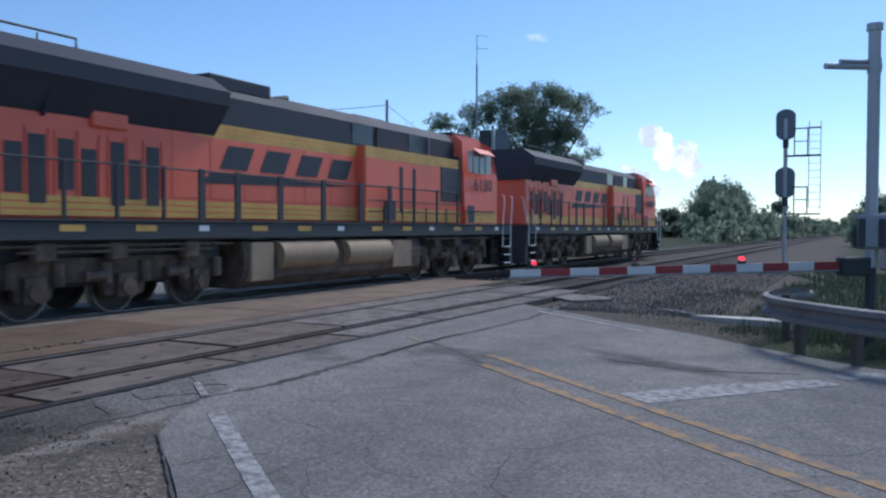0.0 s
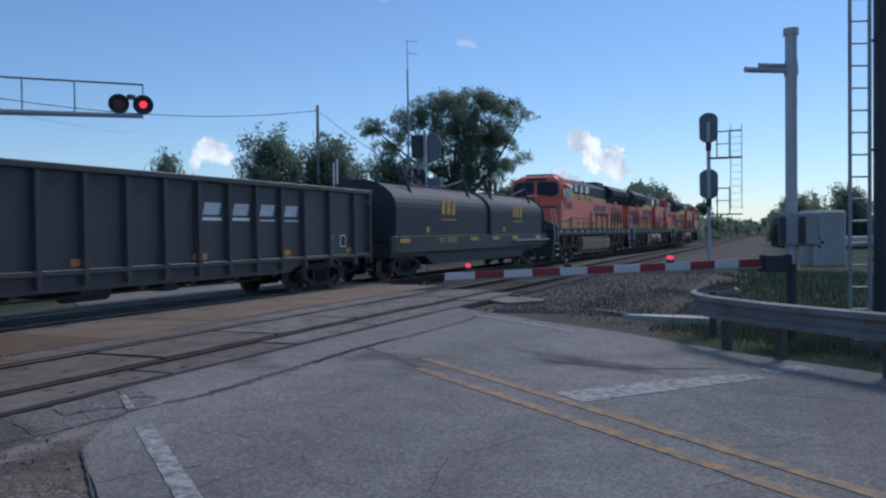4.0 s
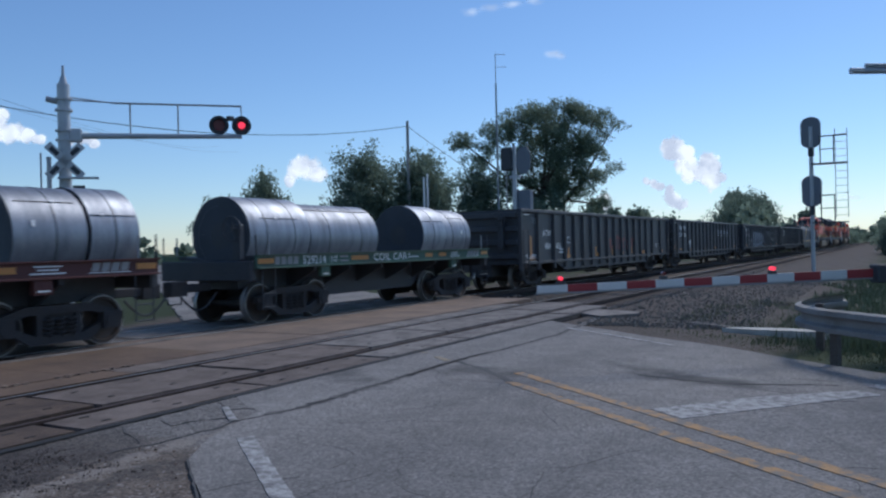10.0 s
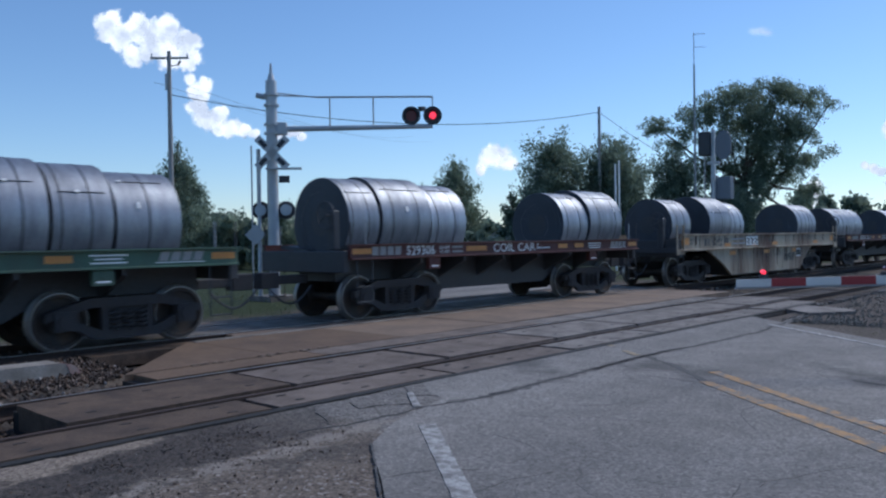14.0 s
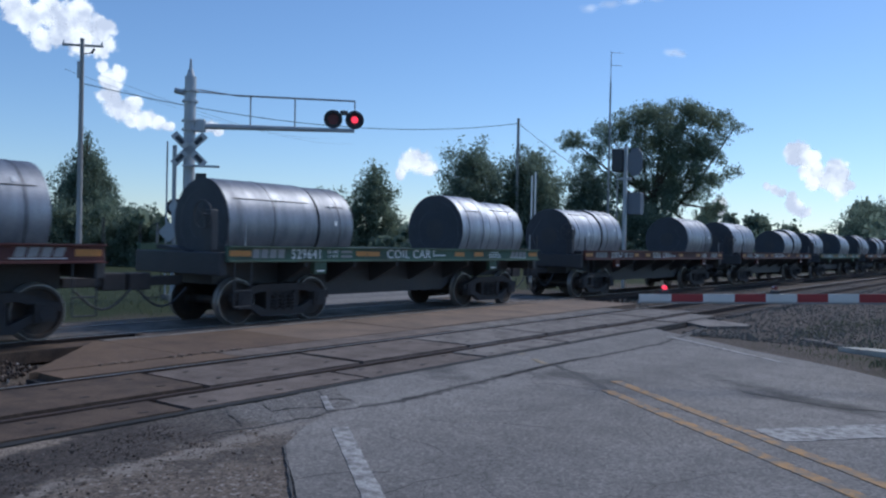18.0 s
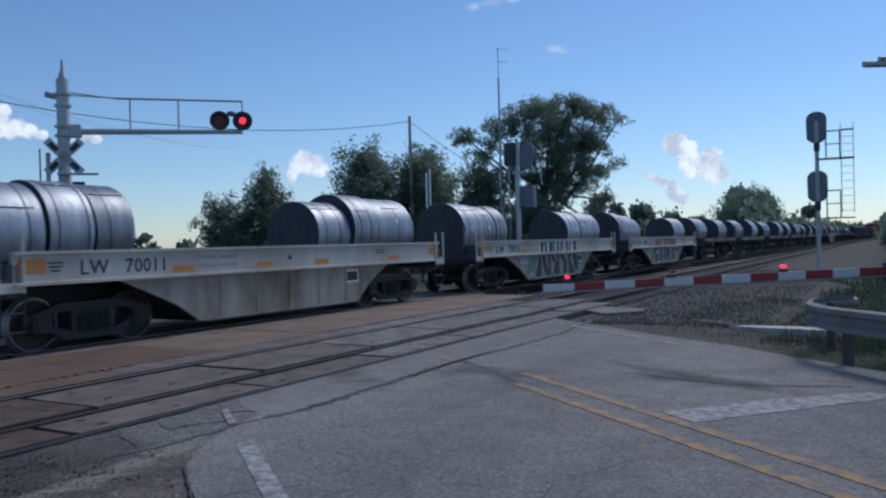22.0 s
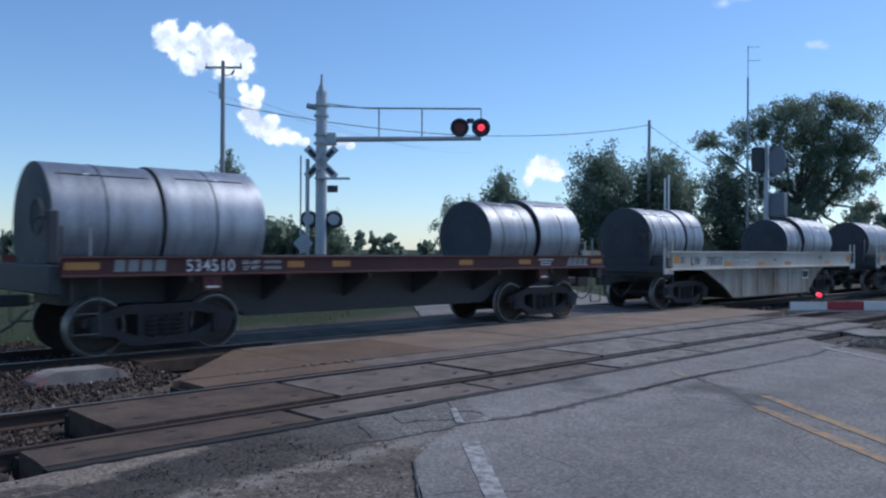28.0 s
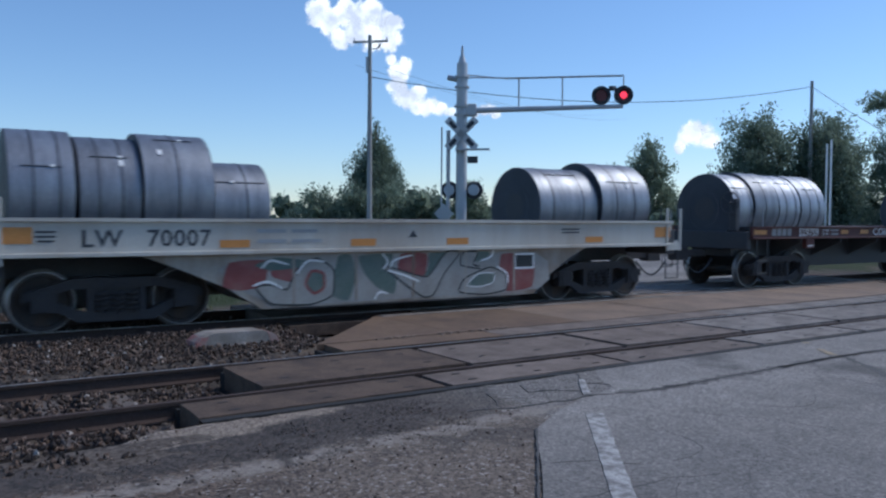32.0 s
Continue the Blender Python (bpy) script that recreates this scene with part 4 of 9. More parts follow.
def make_tracks():
    rng = random.Random(5)
    near = thing("near_track", "empty near railway track with rusty rails", "track", kind="structure")
    for x in (-9.17, -7.55):
        r = part("rail", rail_bm(-60, 420), RAILM, near, at=pose(x, 0, 0))
        quick("rail_head", [(0.006, 0.026, -60, 420, -0.003, 0.002)] if x < -9 else [(-0.03, 0.03, -60, 420, -0.003, 0.001)], RAILTOP if x < -9 else RAILM, r)
    far = thing("train_track", "railway track under the moving train", "track", m=pose(TRACK_X, TRACK_Y, 0, 0, 0, -math.degrees(math.atan(LEAN_T))), kind="structure")
    for x in (-0.76, 0.76):
        r = part("rail", rail_bm(-70, 420), RAILM, far, at=pose(x, 0, 0))
        quick("rail_head", [(-0.014, 0.014, -70, 420, -0.003, 0.002)], RAILTOP, r)
    bm = bmesh.new()
    box2(bm, -1.28, 1.28, -0.115, 0.115, -0.34, -0.165)
    tie = part("tie", bm, WOOD, near, bevel=0.012, at=pose(-8.36, 2.0, 0))
    ys = [1.5 - 0.52 * i for i in range(20)] + [21.6 + 0.52 * i for i in range(60)]
    for y in ys:
        again(tie, near, pose(-8.36 + rng.uniform(-0.05, 0.05), y, rng.uniform(-0.01, 0.01), 0, 0, rng.uniform(-1.5, 1.5)))
    for i in range(70):
        y = -14 + 0.52 * i
        if not 1.5 < y < 15:
            again(tie, far, pose(rng.uniform(-0.05, 0.05), y, rng.uniform(-0.01, 0.01), 0, 0, rng.uniform(-1.5, 1.5)))
    spike = quick("tie_plate", [(-0.18, 0.18, -0.09, 0.09, -0.175, -0.155)], RAILM, near)
    spike.matrix_basis = pose(-9.17, 2.0, 0)
    for y in ys[:20]:
        for x in (-9.17, -7.55):
            again(spike, near, pose(x, y, 0))


def make_panels():
    rng = random.Random(8)
    cr = thing("level_crossing", "worn concrete crossing panels between and beside the rails", "crossing", kind="structure")
    def slab(x0, x1, y0, y1, m, holes=True, z=0.0):
        bm = bmesh.new()
        pts = []
        for a, b, c, d in ((x0, y0, x1, y0), (x1, y0, x1, y1), (x1, y1, x0, y1), (x0, y1, x0, y0)):
            k = max(1, int(math.hypot(c - a, d - b) / 0.28))
            for i in range(k):
                t = i / k
                pts.append((a + (c - a) * t + rng.uniform(-0.009, 0.009), b + (d - b) * t + rng.uniform(-0.012, 0.012)))
        extrude_poly(bm, pts, "z", -0.25, z + rng.uniform(-0.010, 0.004))
        ob = part("panel", bm, m, cr, bevel=0.012)
        if holes:
            for hy in (0.14, 0.5, 0.86):
                for hx in (0.24, 0.76):
                    c = (x0 + (x1 - x0) * hx, y0 + (y1 - y0) * hy)
                    bm = bmesh.new()
                    add_box(bm, (c[0], c[1], 0.0055), (0.035, 0.1, 0.003), rz=rng.uniform(-8, 8))
                    part("lifting_pocket", bm, RUBBER, ob)
    for i in range(7):
        y = 3.30 + 2.63 * i
        slab(-9.0, -7.74, y + 0.05, y + 2.58, BROWNPANEL if i < 1 else MIDPANEL if i < 3 else PANEL)
    for i in range(7):
        y = 2.36 + 2.63 * i
        slab(-7.41, -6.78, y + 0.05, y + 2.58, BROWNPANEL if i < 1 else MIDPANEL if i < 3 else PANEL)
    # strip beside the far rail, and the broad tan slab between the tracks with its slanted end
    for i in range(6):
        y = 5.05 + 2.63 * i
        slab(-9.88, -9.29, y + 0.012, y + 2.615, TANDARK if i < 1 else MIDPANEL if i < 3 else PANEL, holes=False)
    ys = [(4.7, 7.2)] + [(7.22 + 2.63 * i, 7.2 + 2.63 * (i + 1)) for i in range(6)]
    for k, (y0, y1) in enumerate(ys):
        bm = bmesh.new()
        xf = -12.25
        if k == 0:
            pts = [(-9.9, 4.95), (-9.9, y1), (xf, y1), (xf, y1 - 0.05)]
        else:
            pts = [(-9.9, y0), (-9.9, y1), (xf, y1), (xf, y0)]
        extrude_poly(bm, pts, "z", -0.25, 0.008 + rng.uniform(-0.004, 0.004))
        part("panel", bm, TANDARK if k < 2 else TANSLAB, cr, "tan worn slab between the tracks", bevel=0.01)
    # pale nosing along the far edge of the broad slab, and its crumbled near edge
    quick("edge_strip", [(-12.28, -12.1, 7.22, 22.9, -0.25, 0.022)], PANEL, cr, "pale worn concrete edge", bevel=0.01)
    bm = bmesh.new()
    for q in range(46):
        y = 5.9 + 2.4 * rng.random() ** 1.3
        add_box(bm, (-9.89 + rng.gauss(0, 0.035), y, 0.008), (rng.uniform(0.02, 0.08), rng.uniform(0.03, 0.12), rng.uniform(0.015, 0.035)), rng.uniform(0, 90), rng.uniform(-12, 12), rng.uniform(-12, 12))
    part("crumbs", bm, TANSLAB, cr, "broken crumbs of tan concrete")
    # panels of the train's track
    for i in range(7):
        y = 5.6 + 2.63 * i
        x = train_x(y)
        slab(x - 0.63, x + 0.63, y, y + 2.6, PANEL, holes=False)
        slab(x + 0.87, x + 1.45, y, y + 2.6, TANSLAB if i else BROWNPANEL, holes=False, z=0.0 if i else -0.06)
        slab(x - 1.45, x - 0.87, y, y + 2.6, TANSLAB, holes=False)
    a = [(-6.785 - 0.02 * noise.noise((i * 0.7, 1, 0)), 2.4 + 0.3 * i) for i in range(61)]
    b = [(-6.67 + 0.035 * noise.noise((i * 0.6, 2, 0)), 2.4 + 0.3 * i) for i in range(61)]
    part("tar_joint", strip(b, a, -0.1, -0.0095), TAR, cr)
    quick("panel_bed", [(-9.97, -9.1, 4.95, 20.8, -0.3, -0.075), (-9.1, -7.6, 3.36, 20.8, -0.3, -0.076), (-7.6, -6.64, 2.42, 20.8, -0.3, -0.077)], RUBBER, cr)
    # dark flangeways beside the rails and the sleeper under the panels' ends
    for x in (-9.05, -9.245, -7.67, -7.465, -6.665):
        y0, y1 = (2.4, 20.7) if x > -7.5 else (3.4, 20.7)
        quick("flangeway", [(x - 0.035, x + 0.035, y0, y1, -0.2, -0.055)], RUBBER, cr)
    quick("end_sleeper", [(-9.9, -6.6, 2.0, 2.3, -0.3, -0.2), (-9.05, -7.66, 2.95, 3.29, -0.36, -0.3)], WOOD, cr, "dark timber under the panels' ends")
    # low concrete bump between the tracks
    bm = bmesh.new()
    extrude_poly(bm, [(-0.6, -0.05), (0.6, -0.05), (0.58, 0.06), (0.5, 0.12), (0.36, 0.165), (-0.34, 0.175), (-0.48, 0.135), (-0.57, 0.06)], "x", -0.2, 0.2)
    e = part("concrete_block", bm, TANPALE, None, bevel=0.03)
    tagged(e, "low pale concrete block with faded red ends on the ballast", "block")
    e.matrix_basis = pose(-11.05, 4.2, -0.05, 0, 0, 3)
    for s in (-1, 1):
        bm = bmesh.new()
        extrude_poly(bm, [(0.43 * s, 0.135), (0.51 * s, 0.122), (0.592 * s, 0.06), (0.612 * s, -0.04), (0.5 * s, -0.04), (0.46 * s, 0.05)], "x", -0.206, 0.206)
        part("painted_end", bm, FADEDRED, e, bevel=0.015)


def stones(name, rng, count, pick, label, lo=0.03, hi=0.075, material=None):
    """Loose stones, each a squashed and turned octahedron."""
    base = np.array([(1, 0, 0), (-1, 0, 0), (0, 1, 0), (0, -1, 0), (0, 0, 1), (0, 0, -1)], float)
    tri = np.array([(0, 2, 4), (2, 1, 4), (1, 3, 4), (3, 0, 4), (2, 0, 5), (1, 2, 5), (3, 1, 5), (0, 3, 5)])
    vs, fs = [], []
    k = 0
    for _ in range(count):
        p = pick(rng)
        if p is None:
            continue
        r = rng.uniform(lo, hi)
        e = Euler((rng.uniform(0, 6), rng.uniform(0, 6), rng.uniform(0, 6))).to_matrix()
        v = base * np.array([rng.uniform(0.7, 1.3), rng.uniform(0.6, 1.1), rng.uniform(0.5, 0.9)]) * r
        v = v @ np.array(e).T + np.array(p)
        vs.append(v)
        fs.append(tri + 6 * k)
        k += 1
    me = bpy.data.meshes.new(name)
    me.from_pydata(np.concatenate(vs).tolist(), [], np.concatenate(fs).tolist())
    me.materials.append(material or STONE)
    tagged(new(name, me), label, "soil" if material is SOILM else "gravel", kind="stuff")


def make_ballast():
    rng = random.Random(11)
    def left(r):
        x, y = r.uniform(-17.0, -6.0), r.uniform(-5.0, 5.4)
        if (x > -9.95 and x < -9.2 and y > 4.9) or (-9.2 < x < -7.6 and y > 3.2) or (x > -7.6 and y > 2.3) or (x > -6.9 and y > 1.7 + 1.2 * (x + 6.0)):
            return None
        if x < -9.9 and y > 4.7 + (-9.9 - x):
            return None
        for c in (-9.17, -7.55, train_x(y) - 0.76, train_x(y) + 0.76):
            if abs(x - c) < 0.09:
                return None
        z = -0.155 if -9.7 < x < -7.0 else (-0.06 if -12.5 < x < -9.9 else -0.13)
        if -9.7 < x < -7.0 and y > 2.1:
            z = -0.22
        if x > -6.9:
            z = ground_z(x, y)
        return (x, y, z + r.uniform(-0.02, 0.03))
    def right(r):
        x, y = r.uniform(-13, -2.6), 16.0 + 26 * r.random() ** 1.6
        if x < -6.0 and y < 20.4:
            return None
        if N.x * x + N.y * y < 8.7 and x > -6.6:
            return None
        for c in (-9.17, -7.55):
            if abs(x - c) < 0.09:
                return None
        return (x, y, ground_z(x, y) + r.uniform(-0.01, 0.05))
    def shoulder(r):
        s, n = r.uniform(-2, 7.5), -3.4 + 3.7 * r.random() ** 0.8
        if noise.noise((s * 1.3, n * 1.3, 8)) < 0.0 and r.random() < 0.7:
            return None
        x, y, _ = road_pt(s, n)
        if x < -6.7:
            return None
        return (x, y, -0.03 + r.uniform(-0.012, 0.006))
    stones("track_ballast", rng, 42000, left, "grey and brown crushed stone ballast round the rails", 0.012, 0.04)
    stones("bank_ballast", rng, 24000, right, "dark crushed stone bank beside the track", 0.009, 0.03, BANKSTONE)
    stones("shoulder_gravel", rng, 9000, shoulder, "loose gravel scattered over the shoulder", 0.005, 0.017)
    def clods(r):
        x, y = -5.95 + r.gauss(0, 0.42), r.uniform(1.2, 4.5)
        if x < -6.6 or x + 0.29 * y < -5.35 or noise.noise((x * 2.6, y * 2.6, 3)) < -0.05:
            return None
        return (x, y, -0.03 + r.uniform(-0.006, 0.008))
    stones("soil_clods", rng, 4500, clods, "dark crumbled soil clods beside the panels", 0.004, 0.015, SOILM)


make_ground()
make_road()
make_tracks()


# ---- the train ----
# Offsets along the track at 0 s; the whole train runs at SPEED, away along +y.
SPEED = 14.78
MOVERS = []


def ride(ob, offset, z=0.0, turn=0.0, x=0.0):
    MOVERS.append((ob, offset, z, turn, x))
    return ob


def wheel_mesh(r):
    bm = bmesh.new()
    # two wheels on one axle, each with flange, tread, dished web and hub
    prof = [(0.62, 0.09), (0.66, r * 0.32), (0.70, r * 0.36), (0.715, r * 0.76), (0.68, r * 0.80), (0.68, r + 0.028), (0.715, r + 0.022), (0.725, r), (0.825, r - 0.008), (0.826, r * 0.945), (0.825, r * 0.82), (0.79, r * 0.78), (0.77, r * 0.40), (0.85, r * 0.32), (0.85, 0.09)]
    for sx in (1, -1):
        rings = [[bm.verts.new((u * sx, v * math.cos(2 * math.pi * i / 28), v * math.sin(2 * math.pi * i / 28))) for i in range(28)] for u, v in prof]
        for a, b in zip(rings, rings[1:]):
            for i in range(28):
                bm.faces.new((a[i], a[(i + 1) % 28], b[(i + 1) % 28], b[i]))
    add_rod(bm, (-1.0, 0, 0), (1.0, 0, 0), 0.085, 12)
    me = bpy.data.meshes.new("wheelset")
    bmesh.ops.recalc_face_normals(bm, faces=bm.faces)
    for f in bm.faces:
        c = f.calc_center_median()
        d = math.hypot(c.y, c.z)
        f.material_index = 1 if d > r * 0.94 and abs(c.x) < 0.83 else 0
    bm.to_mesh(me)
    bm.free()
    me.materials.append(WHEELM)
    me.materials.append(TREAD)
    return me


WHEEL, BIGWHEEL = wheel_mesh(0.455), wheel_mesh(0.52)


SPINNERS = []


def put_wheels(parent, axles, r, me, back=1):
    for a in axles:
        w = new("wheelset", me)
        w.parent = parent
        w.matrix_basis = pose(0, a, r)
        SPINNERS.append((w, a, r, back))


def freight_truck(parent, y):
    bm = bmesh.new()
    box2(bm, -0.97, 0.97, -0.32, 0.32, 0.27, 0.74)
    tr = part("truck", bm, TRUCKM, parent, at=pose(0, y, 0))
    for sx in (1, -1):
        bm = bmesh.new()
        # arched top member, sagging lower member and two columns, open between
        extrude_poly(bm, [(-1.28, 0.6), (-0.62, 0.80), (0.62, 0.80), (1.28, 0.6), (1.28, 0.47), (0.6, 0.65), (-0.6, 0.65), (-1.28, 0.47)], "x", 0.90 * sx, 1.04 * sx)
        extrude_poly(bm, [(-1.12, 0.5), (-0.9, 0.48), (-0.44, 0.29), (0.44, 0.29), (0.9, 0.48), (1.12, 0.5), (0.55, 0.15), (-0.55, 0.15)], "x", 0.905 * sx, 1.03 * sx)
        for q in (-0.37, 0.37):
            box2(bm, min(0.91 * sx, 1.02 * sx), max(0.91 * sx, 1.02 * sx), q - 0.05, q + 0.05, 0.2, 0.72)
        for a in (-1.0, 1.0):
            add_rod(bm, (1.0 * sx, a, 0.455), (1.11 * sx, a, 0.455), 0.12, 12)
            add_box(bm, (1.0 * sx, a, 0.47), (0.18, 0.34, 0.30))
        part("sideframe", bm, TRUCKM, tr)
        for k in (-0.22, 0.0, 0.22):
            bm = bmesh.new()
            add_pipe(bm, [((1.03 + 0.055 * math.cos(i * 0.9)) * sx, k + 0.08 * math.sin(i * 0.9), 0.27 + 0.0105 * i) for i in range(32)], 0.018, 5)
            part("spring", bm, TRUCKM, tr)
    put_wheels(tr, (-1.0, 1.0), 0.455, WHEEL)
    return tr


def coupler(parent, y, s):
    bm = bmesh.new()
    box2(bm, -0.1, 0.1, min(y, y + 0.75 * s), max(y, y + 0.75 * s), 0.78, 0.96)
    add_box(bm, (0.0, y + 0.95 * s, 0.87), (0.3, 0.45, 0.32))
    part("coupler", bm, TRUCKM, parent, bevel=0.02)
    bm = bmesh.new()
    pts = [(0.35, y + 0.1 * s + 0.13 * s * i, 0.74 - 0.34 * math.sin(math.pi * i / 8)) for i in range(9)]
    add_pipe(bm, pts, 0.022)
    part("brake_hose", bm, BLACKP, parent)


def brake_stand(parent, x, y, z0, z1):
    bm = bmesh.new()
    add_box(bm, (x, y, (z0 + z1) / 2), (0.22, 0.16, z1 - z0))
    st = part("brake_stand", bm, BLACKP, parent, bevel=0.02)
    bm = bmesh.new()
    add_pipe(bm, [(x + 0.27 * math.cos(2 * math.pi * i / 16), y - 0.2, z1 - 0.1 + 0.27 * math.sin(2 * math.pi * i / 16)) for i in range(16)], 0.018, 6, True)
    for i in range(5):
        a = 2 * math.pi * i / 5
        add_rod(bm, (x, y - 0.2, z1 - 0.1), (x + 0.27 * math.cos(a), y - 0.2, z1 - 0.1 + 0.27 * math.sin(a)), 0.012, 5)
    add_rod(bm, (x, y - 0.22, z1 - 0.1), (x, y, z1 - 0.1), 0.025, 6)
    part("brake_wheel", bm, BLACKP, st)


def corner_ladder(parent, x, y, z0, z1, material, n=4, w=0.4):
    bm = bmesh.new()
    for yy in (y - w / 2, y + w / 2):
        add_rod(bm, (x, yy, z0), (x, yy, z1), 0.014, 6)
    for i in range(n):
        z = z0 + 0.06 + (z1 - z0 - 0.1) * i / max(1, n - 1)
        add_rod(bm, (x, y - w / 2, z), (x, y + w / 2, z), 0.012, 6)
    part("ladder", bm, material, parent)


def marks(parent, material, rng, x, y, z, n, size, name="stencil_bar", wide=3.0):
    """Small stencilled lines too fine to read."""
    for i in range(n):
        h = size * 0.55
        w = size * wide * rng.uniform(0.6, 1.2)
        quick(name, [(x, x + 0.004, y - w / 2, y + w / 2, z - i * size * 1.3, z - i * size * 1.3 + h)], material, parent)


def flat_coil_car(label, paint, r, f, number, word=True, seed=0):
    """Low flat car with a shallow side sill, a deep dark middle beam, and coil troughs."""
    rng = random.Random(seed)
    L = (f - r) * 1.1
    h = L / 2
    car = thing("coil_car", label, "freight car", group="coil cars of the train")
    for sx in (1, -1):
        bm = bmesh.new()
        extrude_poly(bm, [(1.40 * sx, 1.26), (1.55 * sx, 1.26), (1.55 * sx, 1.285), (1.47 * sx, 1.295), (1.47 * sx, 1.53), (1.55 * sx, 1.54), (1.55 * sx, 1.565), (1.40 * sx, 1.565)], "y", -h, h)
        part("side_sill", bm, paint, car)
    quick("deck", [(-1.41, 1.41, -h, h, 1.33, 1.40)], BLACKP, car)
    bm = bmesh.new()
    extrude_poly(bm, [(-h + 0.3, 1.27), (h - 0.3, 1.27), (h - 0.3, 0.80), (h - 2.9, 0.80), (h - 3.5, 0.48), (-h + 3.5, 0.48), (-h + 2.9, 0.80), (-h + 0.3, 0.80)], "x", -0.62, 0.62)
    part("middle_beam", bm, BLACKP, car)
    k = 6
    for i in range(k):
        y = -h + 2.0 + (L - 4.0) * i / (k - 1)
        for sx in (1, -1):
            bm = bmesh.new()
            extrude_poly(bm, [(0.6 * sx, 1.27), (1.45 * sx, 1.27), (1.45 * sx, 1.16), (0.6 * sx, 0.75)], "y", y - 0.04, y + 0.04)
            part("crossbearer", bm, BLACKP, car)
    for sx in (1, -1):
        bm = bmesh.new()
        extrude_poly(bm, [(0.25 * sx, 1.41), (1.2 * sx, 1.47), (1.2 * sx, 1.55), (1.0 * sx, 1.55), (0.2 * sx, 1.45)], "y", -h + 0.25, h - 0.25)
        part("coil_trough", bm, BLACKP, car)
    for s in (1, -1):
        bm = bmesh.new()
        box2(bm, -1.4, 1.4, h * s - 0.12, h * s + 0.06, 1.0, 1.44)
        part("end_sill", bm, BLACKP, car, bevel=0.02)
        coupler(car, h * s, s)
        freight_truck(car, (h - 1.75) * s)
        for sx in (1, -1):
            bm = bmesh.new()
            yy = (h - 0.35) * s
            for zz in (0.42, 0.72):
                add_rod(bm, (1.5 * sx, yy - 0.2, zz), (1.5 * sx, yy + 0.2, zz), 0.014, 6)
            for q in (-0.2, 0.2):
                add_rod(bm, (1.5 * sx, yy + q, 0.42), (1.5 * sx, yy + q, 1.28), 0.014, 6)
            part("step", bm, DARKSTEEL, car)
            bm = bmesh.new()
            yy = (h - 2.35) * s
            add_box(bm, (1.44 * sx, yy, 1.13), (0.12, 0.34, 0.24))
            add_rod(bm, (1.495 * sx, yy, 1.16), (1.508 * sx, yy, 1.16), 0.06, 10)
            part("jacking_pad", bm, paint, car, bevel=0.01)
            for q in (-0.02, -0.42):
                bm = bmesh.new()
                y2 = (h + q) * s
                add_rod(bm, (1.45 * sx, y2, 1.5), (1.45 * sx, y2, 2.0), 0.018, 6)
                part("stanchion", bm, GALV if q < -0.1 else BLACKP, car)
    brake_stand(car, 0.9, -h + 0.05, 1.45, 2.25)
    X = 1.474
    num_y, word_y = -h + 0.172 * L + 0.08, -h + L * 0.473
    for y, w in ((-h + 0.3, 0.25), (num_y + 1.62, 0.17), (word_y - 1.25, 0.2), (word_y + 2.0, 0.2), (h - 3.0, 0.2), (h - 0.28, 0.22)):
        quick("reflector", [(X, X + 0.004, y - w, y + w, 1.37, 1.48)], REFLO, car)
    bars(car, DULLMARK, X, -h + 0.09 * L, 1.335, 0.84, 0.18, 4, 0.1)
    lettering(number, 0.275, WHITEP, car, X, num_y, 1.325, "car_number", wide=0.98)
    # load limit and light weight, the figures too fine to read
    for z, words in ((1.435, "LD LMT"), (1.335, "LT WT")):
        lettering(words, 0.095, WHITEP, car, X, num_y + 0.74, z, "stencil")
        quick("stencil_bar", [(X, X + 0.004, num_y + 0.98, num_y + 1.32, z + 0.008, z + 0.06)], DULLMARK, car)
    if word:
        lettering("COIL CAR", 0.28, WHITEP, car, X, word_y, 1.33, "lettering", wide=1.2)
        lettering("S", 0.2, WHITEP, car, X, word_y + 0.93, 1.37, "lettering", wide=1.2)
        quick("swash", [(X, X + 0.004, word_y + 0.98, word_y + 1.42, 1.38, 1.41)], WHITEP, car)
    marks(car, WHITEP, rng, X, h - 2.25, 1.46, 3, 0.045, wide=12)
    bars(car, DULLMARK, X, h - 1.05, 1.36, 0.8, 0.15, 4, 0.35)
    quick("underline", [(X, X + 0.004, h - 1.5, h - 0.62, 1.33, 1.345)], WHITEP, car)
    for q in (-1, 1):
        quick("stencil_bar", [(1.502, 1.506, (h - 2.35) * q - 0.11, (h - 2.35) * q + 0.11, 1.055, 1.085)], WHITEP, car)
    return ride(car, (r + f) / 2 * 1.1)


